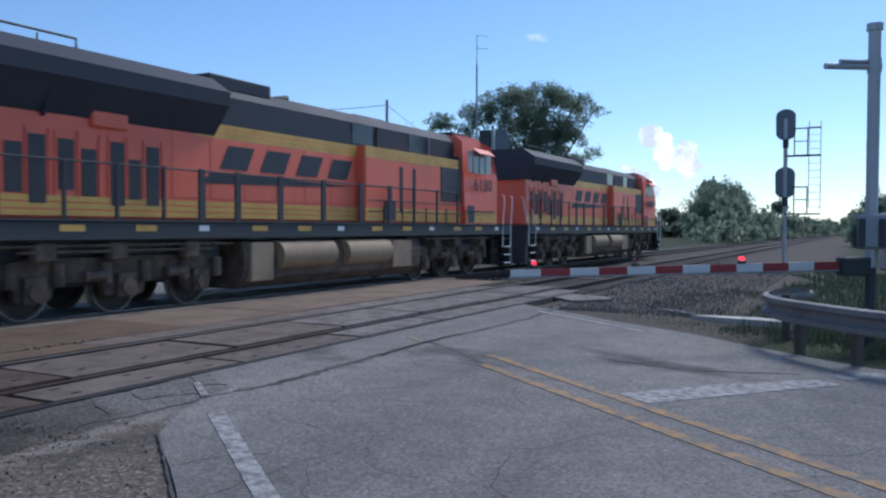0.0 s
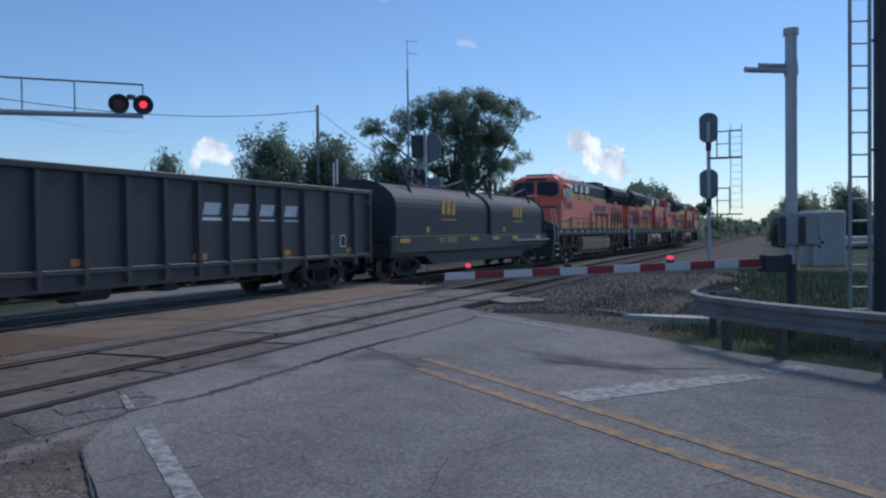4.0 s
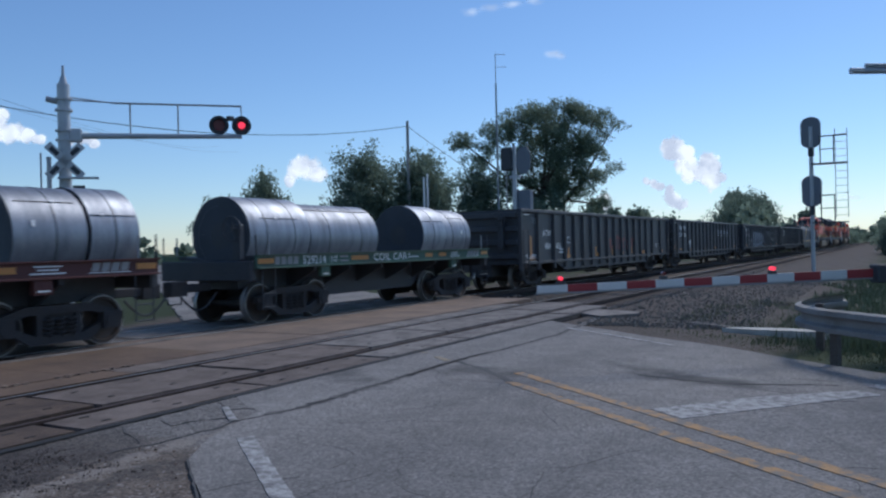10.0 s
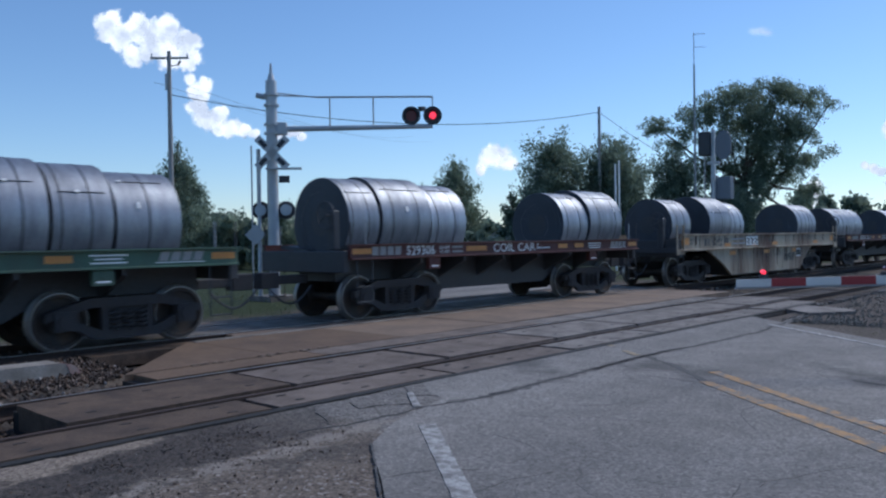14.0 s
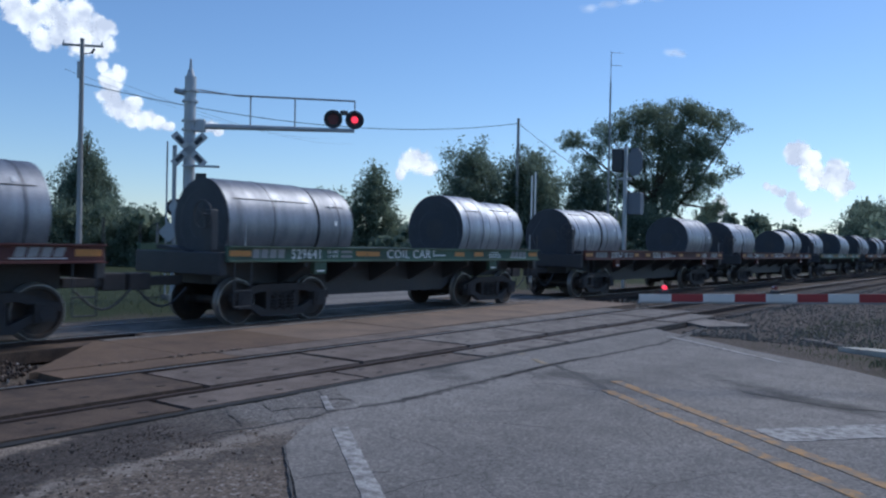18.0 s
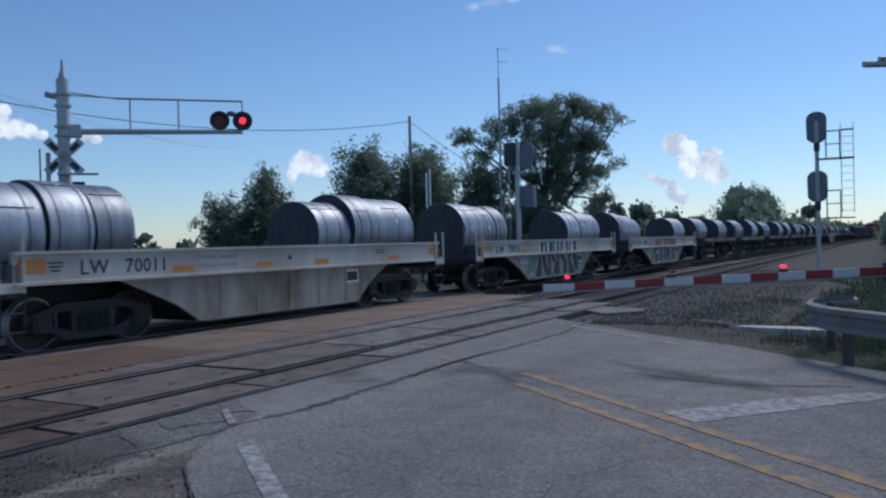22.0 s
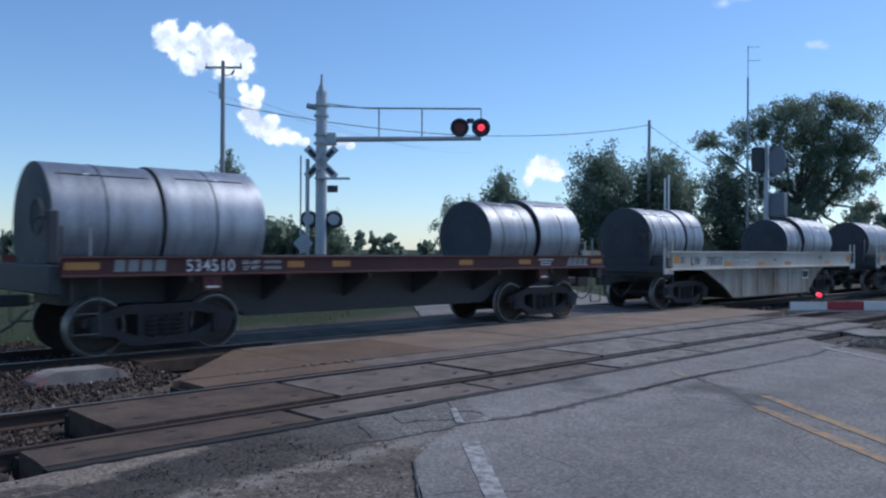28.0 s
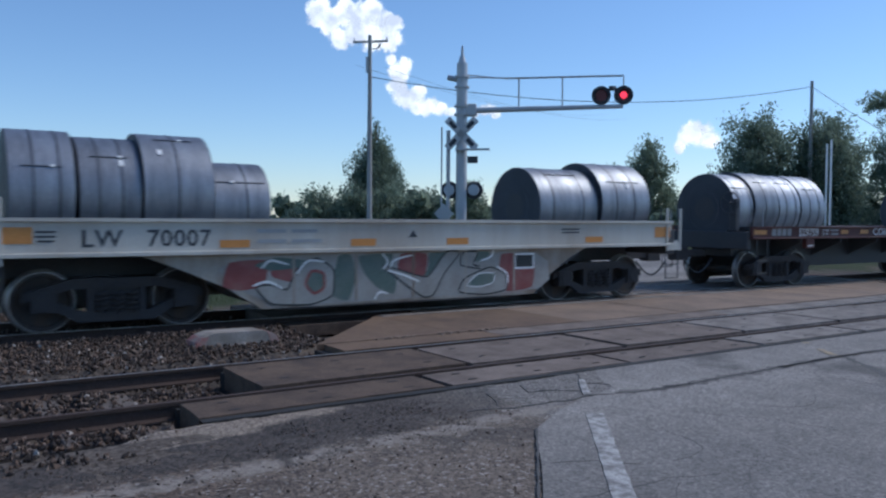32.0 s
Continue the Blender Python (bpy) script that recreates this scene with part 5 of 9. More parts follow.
def well_coil_car(label, paint, r, f, number, seed=0, sprayed=None):
    """Deep-sided coil car: a broad side band with a dropped belly between the trucks."""
    rng = random.Random(seed)
    L = (f - r) * 1.1
    h = L / 2
    car = thing("coil_car", label, "freight car", group="coil cars of the train")
    for sx in (1, -1):
        bm = bmesh.new()
        extrude_poly(bm, [(1.42 * sx, 1.14), (1.56 * sx, 1.14), (1.56 * sx, 1.19), (1.50 * sx, 1.20), (1.50 * sx, 1.63), (1.56 * sx, 1.64), (1.56 * sx, 1.69), (1.42 * sx, 1.69)], "y", -h, h)
        part("side_sill", bm, paint, car, bevel=0.006)
        bm = bmesh.new()
        extrude_poly(bm, [(-h + 2.0, 1.14), (h - 2.5, 1.14), (h - 2.95, 0.94), (h - 3.5, 0.6), (h - 3.9, 0.24), (-h + 3.86, 0.24), (-h + 3.3, 0.6), (-h + 2.6, 0.9)], "x", 1.36 * sx, 1.44 * sx)
        part("belly_side", bm, BELLYP if paint is CARWHITE else paint, car)
        for i in range(5):
            y = -h + 4.4 + (L - 8.8) * i / 4
            quick("belly_seam", [(min(1.44 * sx, 1.455 * sx), max(1.44 * sx, 1.455 * sx), y - 0.02, y + 0.02, 0.3, 1.13)], BELLYP if paint is CARWHITE else paint, car)
    bm = bmesh.new()
    extrude_poly(bm, [(-h + 2.6, 1.0), (h - 2.6, 1.0), (h - 3.7, 0.5), (h - 4.2, 0.2), (-h + 4.2, 0.2), (-h + 3.7, 0.5)], "x", -1.35, 1.35)
    part("belly_floor", bm, BLACKP, car)
    quick("deck", [(-1.42, 1.42, -h, h, 1.3, 1.4)], BLACKP, car)
    quick("middle_beam", [(-0.3, 0.3, -h + 0.2, h - 0.2, 0.78, 1.3)], BLACKP, car)
    for sx in (1, -1):
        bm = bmesh.new()
        extrude_poly(bm, [(0.25 * sx, 1.41), (1.2 * sx, 1.47), (1.2 * sx, 1.55), (1.0 * sx, 1.55), (0.2 * sx, 1.45)], "y", -h + 0.25, h - 0.25)
        part("coil_trough", bm, BLACKP, car)
    for s in (1, -1):
        bm = bmesh.new()
        box2(bm, -1.5, 1.5, h * s - 0.12, h * s + 0.12, 0.95, 1.5)
        part("end_sill", bm, BLACKP, car, bevel=0.02)
        quick("end_platform", [(-1.5, 1.5, h * s, h * s + 0.26 * s, 1.08, 1.26)] if s > 0 else [(-1.5, 1.5, h * s + 0.26 * s, h * s, 1.08, 1.26)], paint if s > 0 else BLACKP, car, bevel=0.01)
        coupler(car, h * s, s)
        freight_truck(car, (h - 1.75) * s)
        for sx in (1, -1):
            bm = bmesh.new()
            yy = (h + 0.02) * s
            for zz in (0.42, 0.72):
                add_rod(bm, (1.5 * sx, yy - 0.2, zz), (1.5 * sx, yy + 0.2, zz), 0.014, 6)
            for q in (-0.2, 0.2):
                add_rod(bm, (1.5 * sx, yy + q, 0.42), (1.5 * sx, yy + q, 1.1), 0.014, 6)
            part("step", bm, DARKSTEEL, car)
            for q in (-0.16, 0.26):
                bm = bmesh.new()
                add_box(bm, (1.515 * sx, (h + q) * s, 1.5), (0.05, 0.055, 0.94))
                part("stanchion", bm, paint, car, bevel=0.008)
            quick("sill_plate", [(min(1.49 * sx, 1.53 * sx), max(1.49 * sx, 1.53 * sx), min((h - 0.14) * s, (h + 0.24) * s), max((h - 0.14) * s, (h + 0.24) * s), 1.04, 1.2)], paint, car, bevel=0.006)
    brake_stand(car, 0.9, -h - 0.15, 1.26, 2.2)
    X = 1.505
    for i, y in enumerate((-h + 0.32, -h + 3.40, -h + 5.65, -h + 7.6, h - 2.35, h - 0.3)):
        big = i in (0, 5)
        quick("reflector", [(X, X + 0.004, y - 0.24, y + 0.24, 1.33 if big else 1.24, 1.56 if big else 1.36)], REFLO, car)
    mark, _, digits = number.partition(" ")
    if digits:
        lettering(mark, 0.35, DARKLET, car, X, -h + 1.45, 1.28, "reporting_mark", wide=1.02)
        lettering(digits, 0.35, DARKLET, car, X, -h + 2.55, 1.28, "car_number", wide=1.02)
    for q in (-0.02, 0.56):
        for z in (1.47, 1.31):
            quick("stencil_bar", [(X, X + 0.004, -h + 3.78 + q, -h + 4.2 + q + 0.12 * rng.random(), z, z + 0.055)], GALV, car)
    marks(car, DARKLET, rng, X, -h + 0.72, 1.48, 3, 0.05, wide=5)
    marks(car, DARKLET, rng, X, h - 3.0, 1.50, 2, 0.05, wide=9)
    bm = bmesh.new()
    extrude_poly(bm, [(-0.09, 1.38), (0.09, 1.38), (0.0, 1.5)], "x", X, X + 0.004)
    part("triangle_mark", bm, DARKLET, car, at=pose(0, -h + L * 0.497, 0))
    pl = quick("data_plate", [(1.445, 1.452, h - 4.4, h - 3.9, 0.74, 1.05)], WHITEP, car)
    quick("plate_field", [(1.453, 1.456, h - 4.36, h - 3.94, 0.78, 1.01)], GRAF_K, pl)
    if sprayed:
        sprayed(car, rng, h)
    return ride(car, (r + f) / 2 * 1.1)


def coil(length, radius, seed, offset):
    rng = random.Random(seed)
    c = thing("steel_coil", "large grey banded steel coil on a coil car", "steel coil", group="steel coils on the cars")
    k = 44
    bm = bmesh.new()
    add_rod(bm, (0, -length / 2, 0), (0, length / 2, 0), radius, k)
    wall = part("wound_sheet", bm, COILM, c, smooth=True)
    for s in (1, -1):
        bm = bmesh.new()
        # rolled edge: rings stepped slightly in and out
        rr = radius - 0.004
        prev = 0.0
        while rr > 0.32:
            step = rng.uniform(0.07, 0.16)
            d = rng.uniform(0.0, 0.012)
            ring = [[], []]
            for i in range(k):
                a = 2 * math.pi * i / k
                for j, q in ((0, rr), (1, max(0.3, rr - step))):
                    ring[j].append(bm.verts.new((q * math.cos(a), (length / 2 + d) * s, q * math.sin(a))))
            for i in range(k):
                j = (i + 1) % k
                bm.faces.new((ring[0][i], ring[0][j], ring[1][j], ring[1][i]))
            rr -= step
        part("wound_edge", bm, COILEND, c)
        bm = bmesh.new()
        add_rod(bm, (0, length / 2 * s, 0), (0, (length / 2 + 0.004) * s, 0), 0.31, 24)
        part("coil_bore", bm, BLACKP, c)
    n = rng.choice((1, 2, 2))
    for i in range(n):
        y = length * ((i + 0.5) / n - 0.5) + rng.uniform(-0.12, 0.12)
        bm = bmesh.new()
        add_rod(bm, (0, y - 0.016, 0), (0, y + 0.016, 0), radius + 0.006, k)
        part("band", bm, STRAP, c)
    # the free edge of the outer wrap, and a tag
    a = radians(rng.uniform(20, 65))
    bm = bmesh.new()
    add_box(bm, ((radius + 0.004) * math.cos(a), 0, (radius + 0.004) * math.sin(a)), (0.02, length * rng.uniform(0.5, 0.96), 0.012), ry=-math.degrees(a))
    part("sheet_end", bm, STRAP, c)
    bm = bmesh.new()
    add_box(bm, ((radius + 0.01) * math.cos(a), length * rng.uniform(-0.4, 0.2), (radius + 0.01) * math.sin(a)), (0.03, 0.07, 0.03), ry=-math.degrees(a))
    part("seal", bm, WHITEP, c, "bright strap seal")
    if rng.random() < 0.6:
        a = radians(rng.uniform(5, 45))
        bm = bmesh.new()
        add_box(bm, ((radius + 0.008) * math.cos(a), length * rng.uniform(-0.3, 0.3), (radius + 0.008) * math.sin(a)), (0.006, 0.07, 0.11), ry=-math.degrees(a))
        part("paper_tag", bm, WHITEP, c)
    return ride(c, offset, z=1.10 + radius, turn=0)


def load(r, f, seed, rear=None, front=None):
    """Coils on the two ends of a car."""
    rng = random.Random(seed)
    L = (f - r) * 1.1
    for end, spec in ((-1, rear), (1, front)):
        if not spec:
            a, b = rng.uniform(1.2, 1.9), rng.uniform(1.2, 1.7)
            y = 0.15 if end < 0 else L - a - b - 0.1
            spec = [(y, a, rng.uniform(0.88, 0.97)), (y + a + 0.03, b, rng.uniform(0.88, 0.97))]
        for i, (y, ln, rad) in enumerate(spec):
            coil(ln - rng.choice((0.028, 0.03, 0.05)), rad + rng.uniform(-0.025, 0.025), seed * 7 + i + end, r * 1.1 + y + ln / 2)


def gondola(label, r, f, seed, deco, first=(0.06, 1.0, 2.39, 3.68)):
    rng = random.Random(seed)
    L = (f - r) * 1.1
    h = L / 2
    car = thing("gondola_car", label, "freight car", group="gondola cars of the train")
    for sx in (1, -1):
        bm = bmesh.new()
        extrude_poly(bm, [(-h, 2.9), (h, 2.9), (h, 0.95), (h - 3.4, 0.95), (h - 4.4, 0.62), (-h + 4.4, 0.62), (-h + 3.4, 0.95), (-h, 0.95)], "x", 1.42 * sx, 1.46 * sx)
        part("side_sheet", bm, GONBLACK, car)
        quick("top_chord", [(min(1.38 * sx, 1.58 * sx), max(1.38 * sx, 1.58 * sx), -h, h, 2.84, 2.97)], GONBLACK, car, bevel=0.015)
        quick("side_sill", [(min(1.40 * sx, 1.55 * sx), max(1.40 * sx, 1.55 * sx), -h, h, 0.93, 1.03)], GONBLACK, car, bevel=0.01)
        # wider bays at the ends, closer ribs between
        k = round((L - 2 * first[-1]) / 1.05)
        ys = [-h + q for q in first] + [-h + first[-1] + (L - 2 * first[-1]) * q / k for q in range(1, k)] + [h - q for q in first[::-1]]
        bm = bmesh.new()
        extrude_poly(bm, [(1.46 * sx, -0.085), (1.56 * sx, -0.055), (1.56 * sx, 0.055), (1.46 * sx, 0.085)], "z", 0.72, 2.85)
        rib = part("rib", bm, GONBLACK, car, at=pose(0, ys[0], 0))
        for y in ys[1:]:
            again(rib, car, pose(0, y, 0))
    quick("floor", [(-1.42, 1.42, -h, h, 0.95, 1.03)], GONBLACK, car)
    quick("middle_beam", [(-0.3, 0.3, -h, h, 0.5, 0.95)], BLACKP, car)
    for i in range(7):
        y = -h + 4.9 + (L - 9.8) * i / 6
        bm = bmesh.new()
        extrude_poly(bm, [(-1.38, 0.95), (1.38, 0.95), (1.38, 0.55), (0.35, 0.42), (-0.35, 0.42), (-1.38, 0.55)], "y", y - 0.07, y + 0.07)
        part("crossbearer", bm, BLACKP, car)
    bm = bmesh.new()
    add_pipe(bm, [(1.05, -h + 4.0, 0.62), (1.05, -h + 5.5, 0.47), (1.05, 0, 0.49), (1.05, h - 5.5, 0.47), (1.05, h - 4.0, 0.62)], 0.025)
    part("brake_pipe", bm, BLACKP, car)
    bm = bmesh.new()
    add_rod(bm, (0.85, -1.6, 0.55), (0.85, -0.5, 0.55), 0.2, 14)
    part("air_reservoir", bm, BLACKP, car, bevel=0.02)
    quick("valve_box", [(0.7, 1.1, 0.9, 1.35, 0.42, 0.75)], BLACKP, car, bevel=0.02)
    for s in (1, -1):
        bm = bmesh.new()
        box2(bm, -1.42, 1.42, h * s - 0.05 * s if s < 0 else h - 0.05, h * s if s > 0 else -h + 0.05, 0.95, 2.95)
        sheet = part("end_sheet", bm, GONBLACK, car)
        for z in (1.25, 1.75, 2.25, 2.75):
            bm = bmesh.new()
            add_box(bm, (0, (h + 0.03) * s, z), (2.84, 0.12, 0.2))
            part("end_rib", bm, GONBLACK, sheet, bevel=0.02)
        coupler(car, h * s, s)
        freight_truck(car, (h - 2.1) * s)
        for sx in (1, -1):
            corner_ladder(car, 1.6 * sx, (h - 0.3) * s, 0.45, 2.6 if s > 0 else 2.2, BLACKP, 6)
    brake_stand(car, 0.8, -h - 0.12, 1.5, 2.7)
    for i in range(6):
        y = -h + 1.2 + (L - 2.4) * i / 5
        quick("reflector", [(1.462, 1.466, y - 0.22, y + 0.22, 1.08, 1.22)], REFLO, car)
    quick("grab_bar", [(1.585, 1.6, -h + 0.12, -h + 0.62, 2.74, 2.77)], WHITEP, car)
    for z in (2.46, 2.54, 2.62):
        quick("faint_line", [(1.468, 1.471, -h + 1.12, -h + 1.8, z, z + 0.02)], GALV, car)
    marks(car, WHITEP, rng, 1.465, -h + 4.1, 1.42, 2, 0.09, wide=6)
    marks(car, WHITEP, rng, 1.465, h - 2.3, 1.55, 3, 0.06, wide=5)
    quick("test_box", [(1.462, 1.466, h - 1.75, h - 1.45, 1.25, 1.6)], WHITEP, car)
    quick("test_field", [(1.4665, 1.469, h - 1.72, h - 1.48, 1.28, 1.57)], GRAF_K, car)
    deco(car, rng, h)
    return ride(car, (r + f) / 2 * 1.1)


def covered_coil_car(r, f):
    L = (f - r) * 1.1
    h = L / 2
    car = thing("covered_coil_car", "black coil car with rounded steel covers and gold marks", "freight car")
    for y0, y1, mark in ((-h + 0.35, -h + 9.25, 4.24), (-h + 9.35, h - 0.35, 12.5)):
        bm = bmesh.new()
        prof = [(1.42, 1.35), (1.42, 2.5)] + [(1.42 * math.cos(a), 2.5 + 0.92 * math.sin(a)) for a in [math.pi * i / 16 for i in range(1, 16)]] + [(-1.42, 2.5), (-1.42, 1.35)]
        extrude_poly(bm, prof, "y", y0, y1)
        cov = part("cover", bm, COVERBLACK, car, bevel=0.03)
        for yy in (y0 + 0.05, y1 - 0.05):
            bm = bmesh.new()
            pts = [(1.45, yy, 1.36), (1.45, yy, 2.5)] + [(1.45 * math.cos(a), yy, 2.5 + 0.95 * math.sin(a)) for a in [math.pi * i / 12 for i in range(1, 12)]] + [(-1.45, yy, 2.5), (-1.45, yy, 1.36)]
            add_pipe(bm, pts, 0.04, 6)
            part("cover_rib", bm, COVERBLACK, cov)
        ym = -h + mark + 0.85
        quick("ridge_plate", [(-0.3, 0.3, ym - 1.4, ym + 1.5, 3.38, 3.5)], COVERBLACK, cov, bevel=0.02)
        for q in (-0.34, 0.34):
            bm = bmesh.new()
            add_pipe(bm, [(0, ym + q - 0.3, 3.45), (0, ym + q - 0.31, 3.9)] + [(0, ym + q - 0.31 * math.cos(math.pi * i / 8), 3.9 + 0.26 * math.sin(math.pi * i / 8)) for i in range(1, 8)] + [(0, ym + q + 0.31, 3.9), (0, ym + q + 0.3, 3.45)], 0.075, 8)
            part("lifting_frame", bm, COVERBLACK, cov)
        for q in (-1, 1):
            bm = bmesh.new()
            add_rod(bm, (1.12, ym + 2.75 * q, 2.95), (0.72, ym + 2.85 * q, 4.02), 0.055, 8)
            part("stacking_post", bm, COVERBLACK, cov)
            bm = bmesh.new()
            add_rod(bm, (0.8, ym + 2.83 * q, 3.8), (0.7, ym + 0.9 * q, 3.42), 0.04, 8)
            add_rod(bm, (0.8, ym + 2.35 * q, 3.35), (0.79, ym + 2.4 * q, 3.72), 0.045, 6)
            part("slanted_brace", bm, COVERBLACK, cov)
        bars(cov, GOLDLET, 1.425, -h + mark + 0.72, 2.32, 1.45, 0.5, 3, 0.15, fill=0.66)
        quick("gold_line", [(1.425, 1.431, -h + mark, -h + mark + 1.45, 2.1, 2.15)], GOLDLET, cov)
        quick("gold_sticker", [(1.425, 1.431, ym - 2.2, ym - 1.95, 1.65, 1.85)], GOLDLET, cov)
    for sx in (1, -1):
        quick("side_sill", [(min(1.35 * sx, 1.5 * sx), max(1.35 * sx, 1.5 * sx), -h, h, 0.95, 1.52)], BLACKP, car, bevel=0.01)
        quick("walkway", [(min(1.4 * sx, 1.66 * sx), max(1.4 * sx, 1.66 * sx), h - 5.5, h, 1.20, 1.28)], GALV, car)
    bm = bmesh.new()
    extrude_poly(bm, [(-h + 0.3, 1.3), (h - 0.3, 1.3), (h - 0.3, 0.8), (h - 3.0, 0.8), (h - 3.8, 0.45), (-h + 3.8, 0.45), (-h + 3.0, 0.8), (-h + 0.3, 0.8)], "x", -1.3, 1.3)
    part("middle_beam", bm, BLACKP, car)
    for s in (1, -1):
        coupler(car, h * s, s)
        freight_truck(car, (h - 1.9) * s)
        for sx in (1, -1):
            corner_ladder(car, 1.55 * sx, (h - 0.3) * s, 0.42, 1.7, DARKSTEEL, 3)
    for y in (1.0, 7.4, 10.0, 12.6, 16.2):
        quick("reflector", [(1.502, 1.507, -h + y - 0.4, -h + y + 0.4, 1.3, 1.44)], GOLDLET, car)
    lettering("NYC 628829", 0.30, GOLDLET, car, 1.503, -h + 4.7, 1.26, "car_number")
    return ride(car, (r + f) / 2 * 1.1)


def locomotive(label, offset, number, flip, tan_tank, number_y=8.3):
    h = 10.7
    lo = thing("locomotive", label, "locomotive", group="locomotives of the train")
    front = 1  # cab towards +y
    quick("underframe", [(-1.5, 1.5, -h, h, 1.40, 1.74)], BLACKP, lo, bevel=0.02)
    quick("walkway", [(-1.54, 1.54, -h, h, 1.74, 1.78)], BLACKP, lo)
    # hood: lower orange body and dark upper body
    bm = bmesh.new()
    box2(bm, -1.05, 1.05, -h + 0.7, 1.2, 1.78, 3.86)
    part("rear_hood", bm, ORANGE, lo, bevel=0.05)
    bm = bmesh.new()
    box2(bm, -1.34, 1.34, 1.2, 6.95, 1.78, 3.9)
    part("front_hood", bm, ORANGE, lo, bevel=0.05)
    bm = bmesh.new()
    extrude_poly(bm, [(-1.04, 3.9), (1.04, 3.9), (1.02, 4.52), (0.75, 4.80), (-0.75, 4.80), (-1.02, 4.52)], "y", -4.2, 6.95)
    part("hood_roof", bm, ROOFP, lo, bevel=0.03)
    bm = bmesh.new()
    extrude_poly(bm, [(-1.06, 3.62), (1.06, 3.62), (1.50, 4.22), (1.52, 4.52), (1.0, 4.86), (-1.0, 4.86), (-1.52, 4.52), (-1.50, 4.22)], "y", -h + 0.5, -4.2)
    rad = part("radiator_wing", bm, ROOFP, lo, "dark overhanging radiator housing", bevel=0.03)
    for y in (-9.3, -8.3):
        for sx in (1, -1):
            bm = bmesh.new()
            extrude_poly(bm, [(1.06 * sx, 3.55), (1.10 * sx, 3.55), (1.42 * sx, 4.15), (1.06 * sx, 3.8)], "y", y - 0.03, y + 0.03)
            part("wing_bracket", bm, ROOFP, rad)
    for sx in (1, -1):
        quick("sand_box", [(min(1.0 * sx, 1.16 * sx), max(1.0 * sx, 1.16 * sx), -7.35, -6.55, 3.47, 4.0)], ORANGE, lo, bevel=0.03)
    bm = bmesh.new()
    box2(bm, -0.85, 0.85, -4.15, -2.1, 4.7, 5.02)
    part("exhaust_housing", bm, ROOFP, lo, bevel=0.03)
    bm = bmesh.new()
    box2(bm, -0.55, 0.55, 1.8, 3.4, 4.75, 4.88)
    part("blower_housing", bm, ROOFP, lo, bevel=0.03)
    bm = bmesh.new()
    add_pipe(bm, [(0.9, -h + 1.2, 4.86), (0.9, -h + 1.2, 5.05), (0.9, -h + 3.2, 5.05), (0.9, -h + 3.2, 4.86)], 0.025)
    part("roof_rail", bm, DARKSTEEL, lo)
    bm = bmesh.new()
    for q in (-0.2, 0.0, 0.2):
        add_rod(bm, (q, -1.2, 4.92), (q, -0.75, 4.96), 0.04, 8, 0.09)
    add_box(bm, (0, -1.2, 4.85), (0.55, 0.1, 0.16))
    part("horn", bm, DARKSTEEL, lo)
    # cab
    bm = bmesh.new()
    prof = [(6.95, 1.78), (6.95, 4.55), (7.1, 4.8), (8.6, 4.84), (9.1, 4.72), (9.23, 4.52), (9.45, 3.5), (9.45, 1.78)]
    extrude_poly(bm, prof, "x", -1.5, 1.5)
    # roof drawn in towards its crown
    for v in bm.verts:
        v.co.x *= 0.66 if v.co.z > 4.7 else 0.9 if v.co.z > 4.5 else 1.0
    cab = part("cab", bm, ORANGE, lo, bevel=0.07)
    # nose: a narrow front with slanted cheeks, its top falling away from a raised middle
    plan = [(-1.47, 9.3), (1.47, 9.3), (1.47, 9.5), (0.5, 10.22), (-0.5, 10.22), (-1.47, 9.5)]
    bm = bmesh.new()
    extrude_poly(bm, plan, "z", 1.78, 3.44)
    for v in bm.verts:
        if v.co.z > 3:
            v.co.z += 0.08 if abs(v.co.x) < 1 else 0.0
            v.co.y -= 0.07 if abs(v.co.x) < 1 else 0.0
    nose = part("nose", bm, ORANGE, lo, bevel=0.06)
    bm = bmesh.new()
    extrude_poly(bm, [(9.25, 3.3), (9.25, 3.66), (10.0, 3.7), (10.2, 3.6), (10.27, 3.3)], "x", -0.34, 0.34)
    hump = part("headlight_housing", bm, ORANGE, lo, bevel=0.05)
    quick("headlight_plate", [(-0.17, 0.17, 10.22, 10.262, 3.0, 3.56)], BLACKP, hump, bevel=0.02)
    for sx in (1, -1):
        # black foot of each cheek under a slanting yellow line
        u = Vector((-0.97 * sx, 0.72, 0)).normalized()
        w = Vector((u.y, -u.x, 0)) * sx
        p0 = Vector((1.47 * sx, 9.5, 0))
        def cheek(name, pts, m, lift):
            bm = bmesh.new()
            lo_, hi_ = ([bm.verts.new(p0 + u * a + w * k + Vector((0, 0, z))) for a, z in pts] for k in (-0.02, lift))
            bm.faces.new(hi_)
            for q in range(len(pts)):
                r = (q + 1) % len(pts)
                bm.faces.new((lo_[q], lo_[r], hi_[r], hi_[q]))
            part(name, bm, m, nose)
        cheek("black_foot", [(0.0, 1.79), (1.2, 1.79), (1.2, 2.36), (0.0, 1.84)], BLACKP, 0.006)
        cheek("yellow_stripe", [(0.0, 1.86), (1.2, 2.38), (1.2, 2.44), (0.0, 1.92)], YELLOW, 0.008)
        for q in range(4):
            cheek("logo_bar", [(0.18 + 0.22 * q, 2.94), (0.36 + 0.22 * q, 2.94), (0.40 + 0.22 * q, 3.05), (0.22 + 0.22 * q, 3.05)], DARKLET, 0.007)
    quick("black_foot", [(-0.49, 0.49, 10.21, 10.232, 1.79, 2.38)], BLACKP, nose)
